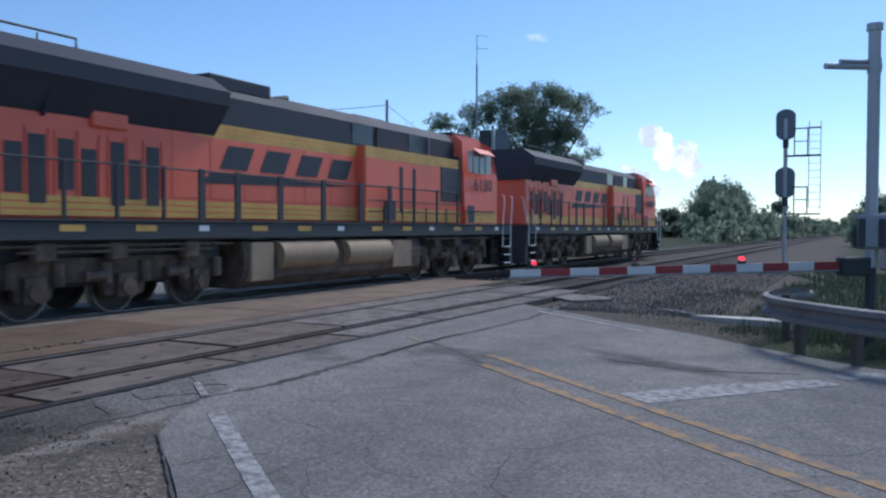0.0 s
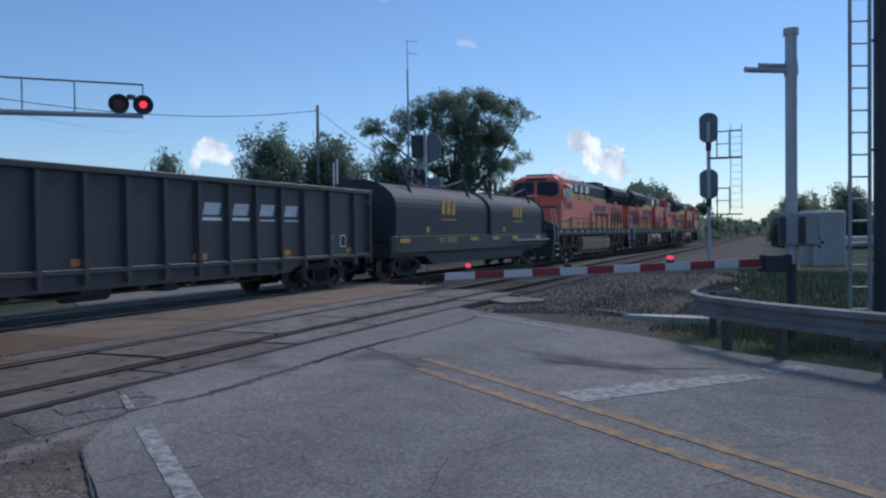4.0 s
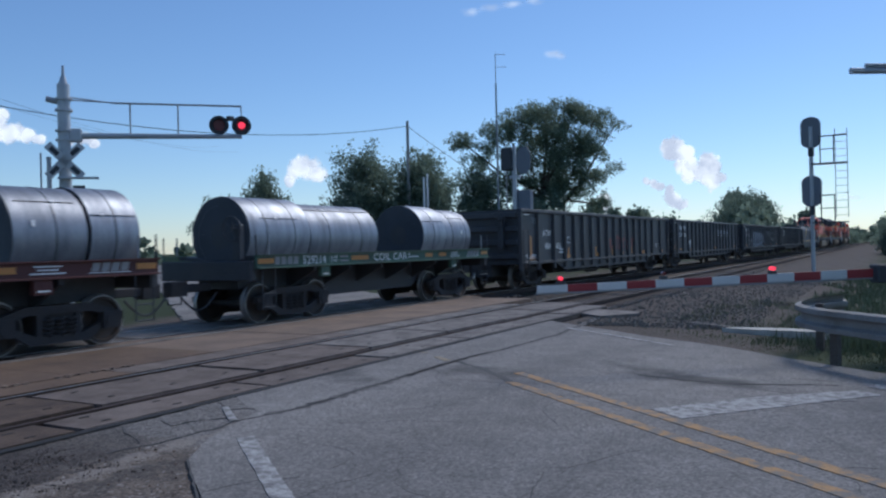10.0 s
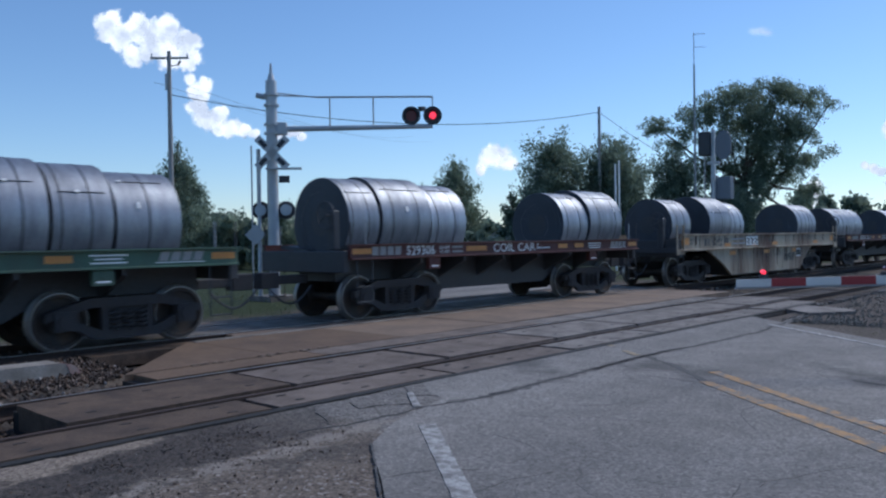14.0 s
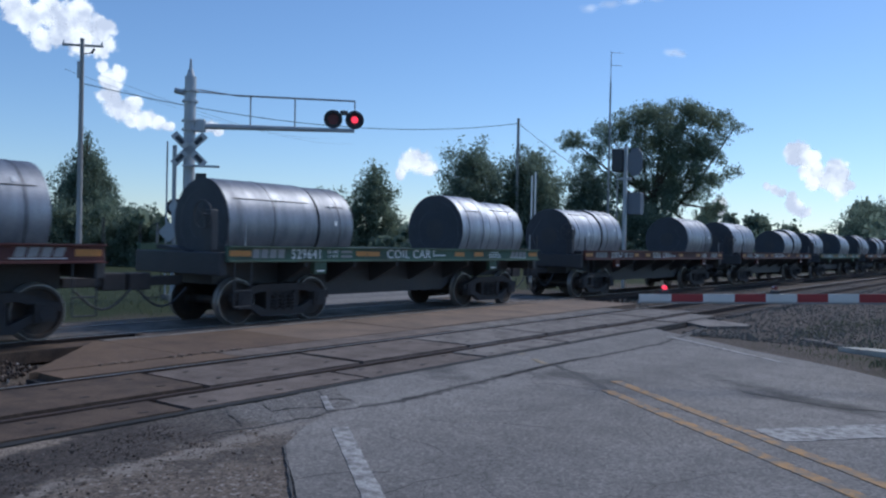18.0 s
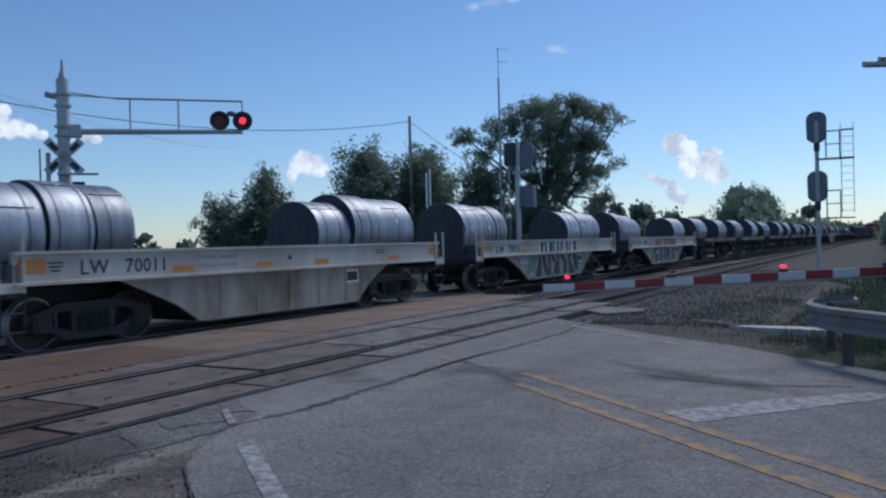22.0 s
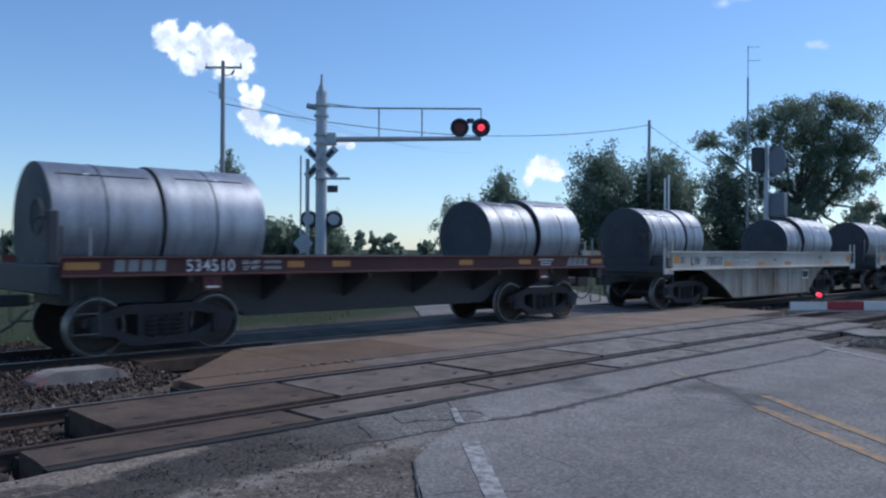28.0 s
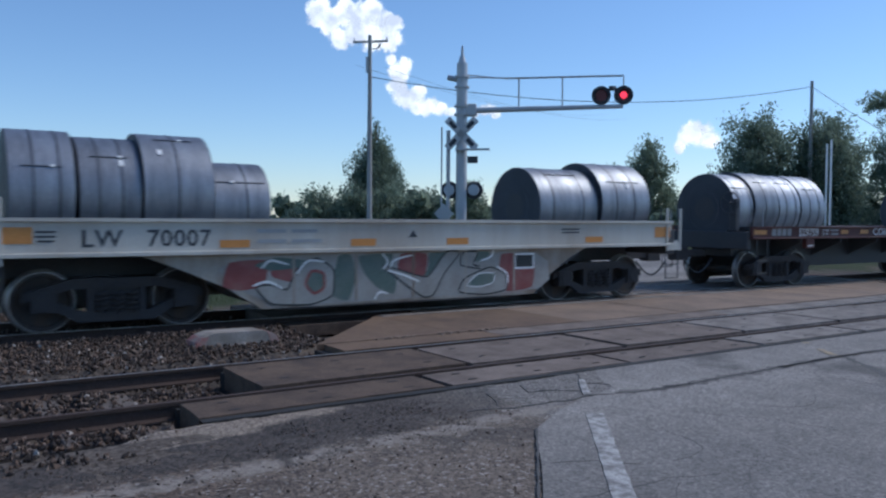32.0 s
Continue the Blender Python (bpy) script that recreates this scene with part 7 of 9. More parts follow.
def spray_black(car, rng, h):
    X1, X2 = 1.444, 1.505
    sprayed_shape(car, GRAF_W, X1 - 0.003, -h, [(3.95, 1.12), (8.7, 1.12), (8.75, 0.3), (8.3, 0.27), (4.3, 0.27), (4.0, 0.6)])
    sprayed_shape(car, GRAF_G, X1, -h, [(3.7, 0.75), (4.0, 0.95), (4.2, 0.6), (4.1, 0.35), (3.8, 0.45)])
    for pts in ([(4.1, 1.12), (4.95, 1.12), (4.8, 0.97), (4.58, 0.95), (4.62, 0.72), (4.95, 0.85), (5.1, 0.6), (5.02, 0.36), (4.7, 0.27), (4.4, 0.3), (4.25, 0.65)],
                [(5.02, 1.12), (5.33, 1.12), (5.28, 0.8), (5.35, 0.31), (5.12, 0.31), (5.17, 0.7)],
                [(5.45, 1.12), (5.7, 1.1), (5.95, 0.75), (5.97, 0.29), (5.4, 0.42), (5.42, 0.75)],
                [(6.0, 1.12), (6.55, 1.12), (6.58, 0.6), (6.36, 0.29), (6.06, 0.29), (6.07, 0.7), (6.22, 0.85)],
                [(6.66, 1.12), (7.0, 1.12), (7.3, 0.78), (7.31, 0.36), (6.86, 0.31), (6.7, 0.6)],
                [(7.08, 1.1), (7.45, 1.05), (7.55, 0.7), (7.75, 0.33), (7.42, 0.31), (7.32, 0.8)],
                [(7.72, 0.75), (7.85, 1.05), (8.3, 1.13), (8.56, 0.85), (8.55, 0.5), (8.25, 0.3), (7.85, 0.42)]):
        sprayed_shape(car, GRAF_K, X1 + 0.002, -h, pts, WHITEP, 0.028)
    sprayed_shape(car, GRAF_W, X1 + 0.008, -h, [(8.02, 0.75), (8.12, 0.95), (8.24, 0.95), (8.28, 0.7), (8.2, 0.55), (8.08, 0.58)])
    sprayed_shape(car, GRAF_W, X2 - 0.003, -h, [(4.2, 1.21), (4.5, 1.6), (8.5, 1.61), (8.7, 1.22)])
    for pts in ([(4.28, 1.22), (4.36, 1.45), (4.62, 1.6), (4.9, 1.5), (5.0, 1.22)], [(5.06, 1.22), (5.06, 1.45), (5.35, 1.58), (5.42, 1.22)], [(6.0, 1.23), (6.1, 1.56), (6.36, 1.52), (6.3, 1.22)], [(6.6, 1.23), (6.66, 1.52), (6.95, 1.54), (7.0, 1.24)],
                [(7.18, 1.34), (7.2, 1.56), (7.45, 1.57), (7.42, 1.34)], [(7.4, 1.24), (7.6, 1.52), (7.88, 1.57), (7.85, 1.22)], [(7.95, 1.22), (8.05, 1.5), (8.3, 1.6), (8.52, 1.5), (8.58, 1.22)]):
        sprayed_shape(car, GRAF_R, X2 + 0.002, -h, pts, GRAF_K, 0.02)


def spray_teal(car, rng, h):
    X1, X2 = 1.444, 1.505
    sprayed_shape(car, GRAF_T, X1 - 0.003, -h, [(3.85, 1.1), (9.7, 1.1), (9.6, 0.5), (8.8, 0.27), (4.0, 0.27), (3.8, 0.6)])
    sprayed_shape(car, GRAF_W, X1 - 0.001, -h, [(4.3, 0.27), (4.4, 0.7), (4.75, 1.1), (9.0, 1.12), (9.3, 0.7), (8.7, 0.27)])
    for pts in ([(4.84, 1.12), (5.06, 1.12), (5.02, 0.8), (5.12, 0.45), (4.85, 0.28), (4.5, 0.28), (4.54, 0.6), (4.76, 0.88)],
                [(5.12, 1.1), (5.42, 1.12), (5.42, 0.88), (5.78, 0.62), (5.9, 0.29), (5.4, 0.29), (5.25, 0.55), (5.1, 0.85)],
                [(5.62, 1.12), (5.9, 1.12), (5.96, 0.85), (5.98, 0.5), (6.2, 0.3), (5.96, 0.29), (5.74, 0.7)],
                [(5.95, 1.12), (6.18, 1.1), (6.5, 0.85), (6.74, 0.55), (6.7, 0.29), (6.36, 0.31), (6.14, 0.52), (6.34, 0.74), (6.05, 0.88)],
                [(6.45, 1.12), (6.8, 1.12), (6.79, 0.7), (6.92, 0.29), (6.76, 0.29), (6.6, 0.85)],
                [(6.86, 1.12), (7.3, 1.1), (7.62, 0.8), (7.65, 0.5), (7.5, 0.29), (7.06, 0.33), (7.22, 0.6), (7.18, 0.86), (6.9, 0.96)],
                [(7.7, 1.1), (8.15, 1.1), (8.05, 0.93), (7.9, 0.9), (8.12, 0.75), (8.2, 0.6), (8.5, 0.35), (8.58, 0.28), (7.74, 0.29), (7.76, 0.6)],
                [(8.25, 1.12), (8.6, 1.12), (8.8, 0.97), (9.35, 0.97), (9.3, 0.77), (8.9, 0.6), (8.66, 0.34), (8.36, 0.52)]):
        sprayed_shape(car, GRAF_K, X1 + 0.002, -h, pts, WHITEP, 0.03)
    sprayed_shape(car, GRAF_T, X2 - 0.003, -h, [(4.6, 1.22), (4.7, 1.55), (7.2, 1.6), (7.1, 1.22)])
    for y, w, top in ((4.72, 0.34, 1.58), (5.14, 0.26, 1.42), (5.52, 0.4, 1.6), (6.3, 0.34, 1.6), (6.7, 0.2, 1.58), (7.22, 0.34, 1.61), (7.6, 0.22, 1.58), (8.02, 0.42, 1.61)):
        sprayed_shape(car, WHITEP, X2, -h, [(y, 1.23), (y - 0.02, top), (y + w * 0.4, top + 0.01), (y + w * 0.4, 1.23)], None, 0.0, False)
        sprayed_shape(car, GRAF_K, X2 + 0.002, -h, [(y + w * 0.35, 1.22), (y + w * 0.32, top), (y + w, top), (y + w * 1.1, 1.22)], WHITEP, 0.014, False)
    for k in range(4):
        y = 3.2 + 0.18 * k
        sprayed_line(car, WHITEP, 1.446, -h, [(y, 1.02 - 0.03 * k), (y + 0.04, 0.84), (y + 0.13, 0.9), (y + 0.08, 1.02)], 0.03)
        sprayed_line(car, WHITEP, 1.449, -h, [(3.95 + 0.1 * k, 0.34), (3.98 + 0.1 * k, 0.48), (4.04 + 0.1 * k, 0.34)], 0.02)


def spray_pink(car, rng, h):
    X1 = 1.444
    sprayed_shape(car, GRAF_W, X1 - 0.003, -h, [(3.1, 0.9), (3.6, 1.1), (9.8, 1.1), (9.9, 0.3), (4.2, 0.27), (3.6, 0.5)])
    for pts in ([(3.2, 0.62), (3.3, 1.02), (4.0, 1.05), (3.9, 0.6), (3.5, 0.55)], [(6.35, 0.8), (6.4, 1.1), (7.0, 1.1), (6.95, 0.7), (6.7, 0.55)], [(8.65, 0.3), (8.6, 1.08), (9.5, 1.0), (9.45, 0.35)], [(4.0, 0.75), (4.0, 1.05), (4.6, 1.0), (4.5, 0.62)]):
        sprayed_shape(car, GRAF_R, X1, -h, pts)
    for pts in ([(3.7, 0.95), (4.1, 1.08), (4.7, 1.0), (4.6, 0.9), (4.0, 0.85)], [(5.2, 1.1), (5.05, 0.4), (5.4, 0.28), (5.55, 0.7), (5.45, 1.1)], [(5.55, 1.08), (6.3, 1.1), (6.15, 0.85), (6.35, 0.62), (6.3, 0.36), (5.95, 0.5), (5.7, 0.75)], [(7.0, 1.1), (7.5, 1.1), (7.35, 0.75), (7.05, 0.35), (6.75, 0.5), (7.0, 0.8)], [(7.75, 1.1), (8.4, 1.1), (8.3, 0.9), (7.9, 0.92)]):
        sprayed_shape(car, GRAF_G, X1 + 0.001, -h, pts)
    # pale swelling letters with chalk-white highlights
    for pts in ([(3.75, 0.6), (4.0, 0.62), (4.3, 0.5), (4.45, 0.85), (4.8, 1.05), (5.12, 0.85), (5.1, 0.4), (4.7, 0.28), (4.0, 0.32)], [(6.0, 0.9), (6.25, 0.75), (6.6, 0.5), (6.9, 0.3), (7.1, 0.32), (7.35, 0.75), (7.7, 1.1), (7.4, 1.12), (7.0, 0.62), (6.6, 0.72)], [(7.65, 0.35), (7.8, 0.6), (8.4, 0.8), (8.75, 0.65), (8.8, 0.36), (8.3, 0.29)], [(7.7, 0.85), (7.75, 1.08), (8.1, 1.1), (7.95, 0.85), (8.2, 0.78)]):
        sprayed_shape(car, GRAF_W, X1 + 0.005, -h, pts, GRAF_K, 0.03)
    sprayed_shape(car, GRAF_G, X1 + 0.010, -h, [(4.62, 0.62), (4.72, 0.82), (4.92, 0.78), (4.92, 0.55), (4.76, 0.47)], GRAF_R, 0.05)
    sprayed_shape(car, GRAF_G, X1 + 0.010, -h, [(7.85, 0.47), (8.1, 0.68), (8.5, 0.68), (8.45, 0.5), (8.15, 0.44)], WHITEP, 0.02)
    for pts in ([(3.7, 0.62), (3.95, 0.68), (4.2, 0.56)], [(3.85, 0.9), (4.0, 1.02), (4.3, 0.95)], [(4.45, 0.8), (4.65, 1.0), (4.95, 0.98)], [(6.2, 0.85), (6.3, 0.98), (6.65, 1.06)], [(6.15, 0.8), (6.5, 0.7), (6.8, 0.58)], [(8.15, 0.92), (8.4, 1.0), (8.45, 1.12)], [(8.55, 0.8), (8.78, 0.66), (8.8, 0.45)], [(5.9, 0.3), (5.98, 0.42), (6.15, 0.4)], [(6.05, 1.1), (6.15, 0.95), (6.05, 0.82)]):
        sprayed_line(car, WHITEP, X1 + 0.018, -h, pts, 0.03)


# coils by the number of their car: start from the rear end, length and radius, for the rear and the front stack
LOADS = {
    "LW 70007": ([(0.3, 0.92, 0.98), (1.25, 0.9, 0.91), (2.16, 1.1, 0.96), (3.28, 1.0, 0.79)], [(10.1, 1.65, 0.88), (11.78, 1.5, 0.92)]),
    "534510": ([(0.02, 1.75, 0.99), (1.78, 1.87, 0.985)], [(9.6, 1.6, 0.9), (11.3, 1.6, 0.93)]),
    "529741": ([(0.59, 1.33, 0.93), (1.95, 0.88, 0.93), (2.86, 1.18, 0.92)], [(11.03, 1.46, 0.91), (12.52, 1.08, 0.92)]),
    "534714": ([(0.4, 4.02, 0.89)], [(9.01, 1.56, 0.91), (10.6, 1.08, 0.93), (11.71, 0.89, 0.93)]),
    "529214": ([(0.4, 2.13, 0.91), (2.57, 2.95, 0.89)], []),
    "": ([(0.61, 1.32, 0.9), (3.21, 1.79, 0.94), (5.03, 1.21, 0.88)], [(11.61, 1.35, 0.92), (12.99, 0.82, 0.91)]),
    "529306": ([(0.42, 0.86, 0.94), (1.31, 1.52, 0.95), (2.86, 1.19, 0.92)], [(8.02, 1.21, 0.92), (9.26, 1.7, 0.95)]),
    "529518": ([], [(7.94, 1.03, 0.94), (9.0, 0.99, 0.93), (10.02, 1.17, 0.91)]),
    "529767": ([(0.18, 2.05, 0.94), (2.26, 1.57, 0.95)], [(10.25, 2.1, 0.98), (12.38, 0.78, 0.97)]),
    "529534": ([(0.3, 1.4, 0.97), (1.75, 1.9, 0.96)], []),
    "529641": ([(0.44, 2.4, 0.92), (2.87, 1.07, 0.89)], [(8.06, 1.32, 0.95), (9.41, 1.77, 0.93)]),
    "534373": ([(0.3, 1.6, 0.93), (1.95, 1.5, 0.91)], [(7.4, 1.5, 0.92), (8.95, 1.35, 0.9)]),
    "LW 70072": ([(0.1, 1.11, 0.92), (1.24, 1.94, 0.88), (3.21, 0.75, 0.82)], [(10.65, 2.62, 0.9)]),
    "LW 70026": ([(0.04, 1.35, 0.92), (1.42, 0.96, 0.93), (2.41, 0.84, 0.91)], [(9.19, 1.49, 0.87), (10.71, 1.21, 0.91), (11.94, 1.2, 0.89)]),
    "LW 70011": ([(0.02, 0.97, 0.92), (1.02, 0.91, 0.93), (1.96, 0.83, 0.92)], [(8.3, 1.33, 0.87), (9.66, 1.08, 0.95), (10.77, 1.8, 0.94)]),
    "529683": ([(0.02, 1.77, 0.96), (1.82, 2.05, 0.95)], [(7.82, 1.76, 0.97), (9.61, 1.01, 0.97)]),
    "529402": ([(0.02, 2.2, 0.96), (2.25, 1.45, 0.93)], [(7.3, 1.5, 0.88), (8.83, 1.3, 0.94)]),
    "529120": ([], [(10.1, 1.4, 0.93), (11.56, 1.2, 0.95)]),
    "LW 70050": ([(0.02, 0.79, 0.93), (0.84, 1.07, 0.94), (1.94, 1.01, 0.95)], [(9.0, 1.26, 0.89), (10.29, 1.2, 0.95), (11.52, 1.37, 0.95)]),
    "LW 70019": ([(0.54, 1.85, 0.96), (2.42, 1.29, 0.92)], []),
    "529688": ([(0.2, 1.06, 0.99), (1.27, 1.18, 0.93), (2.56, 1.29, 0.9)], [(7.49, 1.29, 0.95), (8.81, 2.23, 0.95)]),
    "LW 70053": ([(0.02, 1.02, 1.03), (1.06, 2.06, 0.93), (3.36, 0.95, 0.93)], [(10.54, 1.56, 0.95), (12.13, 1.3, 0.97)]),
    "529759": ([(0.02, 0.78, 0.92), (0.83, 1.0, 0.92), (1.86, 0.92, 0.93), (2.81, 1.12, 0.95)], [(10.05, 0.76, 0.94), (10.84, 1.58, 0.93), (12.45, 0.6, 0.9)]),
}
CONSIST = [
    ("g", -122.2, -112.2, "529214"), ("r", -136.9, -124.6, "529741"), ("r", -151.4, -139.3, "534714"), ("rust", -166.1, -153.1, ""),
    ("r", -178.4, -168.5, "529306"), ("g", -191.5, -180.7, "529518"), ("r", -205.7, -193.9, "529534"), ("r", -220.2, -208.3, "529767"),
    ("g", -233.0, -222.9, "529641"), ("r", -245.1, -235.2, "534373"), ("black", -259.7, -247.7, "LW 70072"), ("teal", -274.2, -262.2, "LW 70026"),
    ("w", -288.4, -276.6, "LW 70011"), ("g", -300.7, -291.5, "529402"), ("r", -313.3, -303.6, "529683"), ("r", -328.2, -316.3, "529120"),
    ("w", -342.7, -330.7, "LW 70019"), ("w", -357.5, -345.4, "LW 70050"), ("rn", -372.2, -360.3, "534510"), ("r", -384.8, -374.8, "529688"),
    ("w", -399.3, -387.1, "LW 70053"), ("r", -414.0, -402.2, "529759"), ("pink", -428.8, -416.65, "LW 70007"),
]
for i, (kind, r, f, number) in enumerate(CONSIST):
    if kind in ("r", "rn"):
        flat_coil_car(RED, CARRED, r, f, number, kind == "r", 100 + i)
    elif kind == "g":
        flat_coil_car(GREEN, CARGREEN, r, f, number, True, 100 + i)
    else:
        spray = {"rust": spray_rust, "black": spray_black, "teal": spray_teal, "pink": spray_pink}.get(kind)
        text = {"rust": "rust-streaked cream coil car with a dropped belly and graffiti", "w": WHITE}.get(kind, WHITE + " and graffiti")
        well_coil_car(text, CARRUST if kind == "rust" else CARWHITE, r, f, number, 100 + i, spray)
    load(r, f, 40 + i, *LOADS.get(number, (None, None)))


# ---- trackside ----
def crossing_gate():
    """Lowered gate arm with its machine and mast at the verge."""
    g = thing("crossing_gate", "lowered red and white striped gate arm with red lamps", "crossing gate")
    a, b = Vector((-4.12, 9.74, 1.06)), Vector((-0.38, 12.9, 1.13))
    d = (b - a).normalized()
    L = (b - a).length
    yaw = math.degrees(math.atan2(d.y, d.x))
    n = 12
    step = L / n
    for i in range(n):
        hgt = 0.092 + 0.028 * i / n
        bm = bmesh.new()
        add_box(bm, (0, 0, 0), (step, 0.03, hgt))
        c = a + d * (step * (i + 0.5))
        part("stripe", bm, GATER if i % 2 else GATEW, g, at=pose(*c, 0, -1.0, yaw))
    bm = bmesh.new()
    add_rod(bm, a - d * 0.02 + Vector((0, 0, -0.058)), b + Vector((0, 0, -0.072)), 0.012, 6)
    part("arm_edge", bm, GALV, g)
    for s, m in ((0.32, REDLIT), (1.75, REDDIM), (3.35, REDLIT)):
        c = a + d * s + Vector((0, 0, 0.125))
        bm = bmesh.new()
        add_box(bm, c + Vector((0, 0, -0.05)), (0.09, 0.07, 0.04), rz=yaw)
        lamp = part("lamp_base", bm, DARKSTEEL, g)
        bm = bmesh.new()
        add_rod(bm, c + Vector((0.03, -0.05, 0.005)), c + Vector((-0.03, 0.05, 0.005)), 0.024, 14)
        part("lens", bm, m, lamp)
    mast = thing("gate_mast", "silver gate mast with machine box and side arm", "signal mast", m=pose(0.03, 13.25, 0))
    bm = bmesh.new()
    add_rod(bm, (0, 0, 1.1), (0, 0, 4.55), 0.085, 18)
    pole = part("pole", bm, SILVERP, mast, smooth=True)
    bm = bmesh.new()
    add_rod(bm, (0, 0, 4.5), (0, 0, 4.6), 0.11, 18)
    part("cap", bm, SILVERP, pole)
    # Foot of the mast coloured dark for the shade it stands in.
    bm = bmesh.new()
    add_rod(bm, (0, 0, -0.4), (0, 0, 1.15), 0.07, 14)
    part("shaded_base_sleeve", bm, DARKSTEEL, mast)
    vx, vy = -0.79, -0.61
    bm = bmesh.new()
    add_rod(bm, (0.08, 0.06, 3.98), (vx * 0.78, vy * 0.78, 3.965), 0.045, 10)
    part("side_arm", bm, SILVERP, mast)
    bm = bmesh.new()
    add_rod(bm, (0, 0, 4.05), (vx * 0.55, vy * 0.55, 4.045), 0.03, 10)
    add_rod(bm, (0, 0, 3.9), (0, 0, 4.1), 0.1, 14)
    part("arm_bracket", bm, SILVERP, mast)
    bm = bmesh.new()
    add_box(bm, (0.42, 0.16, 1.47), (0.5, 0.46, 0.84), rz=28)
    mach = part("machine_box", bm, SILVERP, mast, "pale grey gate machine", bevel=0.03)
    bm = bmesh.new()
    add_box(bm, (-0.22, -0.2, 1.12), (0.45, 0.2, 0.26), rz=40)
    part("arm_clamp", bm, DARKSTEEL, mast, bevel=0.02)
    bm = bmesh.new()
    add_box(bm, (0.1, -0.2, 1.62), (0.56, 0.1, 0.5), rz=14)
    gear = part("mechanism_plate", bm, GALV, mast, bevel=0.03)
    bm = bmesh.new()
    for q in (-0.12, 0.14):
        add_box(bm, (q, -0.29 + 0.25 * q, 1.6), (0.09, 0.06, 0.4), rz=14)
    part("lever", bm, DARKSTEEL, gear, bevel=0.015)
    bm = bmesh.new()
    add_box(bm, (0.95, 0.72, 1.42), (0.9, 0.12, 0.16), rz=40)
    part("counterweight_arm", bm, SILVERP, mast, bevel=0.02)
    bm = bmesh.new()
    for q in range(5):
        an = 2 * math.pi * q / 5
        add_rod(bm, (0.33 + 0.07 * math.cos(an), -0.08, 1.42 + 0.07 * math.sin(an)), (0.35 + 0.07 * math.cos(an), -0.13, 1.42 + 0.07 * math.sin(an)), 0.025, 8)
    part("bolt", bm, DARKSTEEL, mast)
    bm = bmesh.new()
    add_box(bm, (0, 0, -0.35), (0.7, 0.7, 0.3))
    part("footing", bm, PANEL, mast)


def guardrail():
    g = thing("guardrail", "grey steel guardrail with a rounded end round the gate", "guardrail")
    path = [(3.6, 7.6), (2.2, 8.85), (1.2, 9.7), (0.19, 10.57), (-0.22, 10.95), (-0.55, 11.34), (-0.87, 11.71), (-1.14, 12.16), (-1.30, 12.75), (-1.28, 13.5), (-1.1, 14.2), (-0.75, 14.9)]
    pts = []
    for i in range(len(path) - 1):
        p0, p1, p2, p3 = (Vector((*path[max(0, min(len(path) - 1, i + k))], 0)) for k in (-1, 0, 1, 2))
        for j in range(6):
            t = j / 6
            pts.append(0.5 * ((2 * p1) + (p2 - p0) * t + (2 * p0 - 5 * p1 + 4 * p2 - p3) * t * t + (3 * p1 - p0 - 3 * p2 + p3) * t ** 3))
    prof = [(0.0, 0.0), (0.075, 0.02), (0.08, 0.075), (0.015, 0.11), (0.0, 0.155), (0.015, 0.20), (0.08, 0.235), (0.075, 0.29), (0.0, 0.31)]
    bm = bmesh.new()
    rows = []
    for i, p in enumerate(pts):
        q = (pts[min(i + 1, len(pts) - 1)] - pts[max(i - 1, 0)]).normalized()
        out = Vector((-q.y, q.x, 0))
        rows.append([bm.verts.new((p.x - out.x * u * -1, p.y - out.y * u * -1, 0.39 + v)) for u, v in prof] + [bm.verts.new((p.x + out.x * (u - 0.006), p.y + out.y * (u - 0.006), 0.40 + v)) for u, v in prof[::-1]])
    for a, b in zip(rows, rows[1:]):
        k = len(a)
        for j in range(k):
            bm.faces.new((a[j], a[(j + 1) % k], b[(j + 1) % k], b[j]))
    part("beam", bm, BEAMSTEEL, g, smooth=True)
    for i, (x, y) in enumerate(((2.6, 8.55), (1.0, 9.95), (-0.1, 10.95), (-0.8, 11.75), (-1.1, 13.3))):
        bm = bmesh.new()
        add_box(bm, (x, y + 0.12, 0.08), (0.11, 0.11, 1.15), rz=20 * i)
        part("post", bm, WOOD, g, bevel=0.01)
        bm = bmesh.new()
        add_rod(bm, (x, y, 0.55), (x, y - 0.1, 0.55), 0.02, 6)
        part("bolt", bm, DARKSTEEL, g)
    k = thing("white_kerb_strip", "worn white concrete strip lying in the grass", "kerb")
    bm = bmesh.new()
    extrude_poly(bm, [(-2.95, 15.72), (-2.5, 15.55), (-1.12, 15.38), (-1.08, 15.62), (-1.75, 15.92), (-2.6, 15.92)], "z", -0.12, 0.015)
    part("strip", bm, CHALKY, k, bevel=0.02)
    bm = bmesh.new()
    add_box(bm, (-3.35, 16.65, -0.075), (1.1, 0.16, 0.12), rz=-38, rx=4)
    part("strip", bm, PANEL, k, bevel=0.03)
    s = thing("sloped_slab", "pale concrete slab at the end of the crossing", "slab")
    bm = bmesh.new()
    extrude_poly(bm, [(-6.66, 18.4), (-5.95, 17.7), (-5.3, 18.6), (-5.5, 19.1), (-6.66, 19.6)], "z", -0.3, 0.0)
    part("slab", bm, PANEL, s, bevel=0.03)


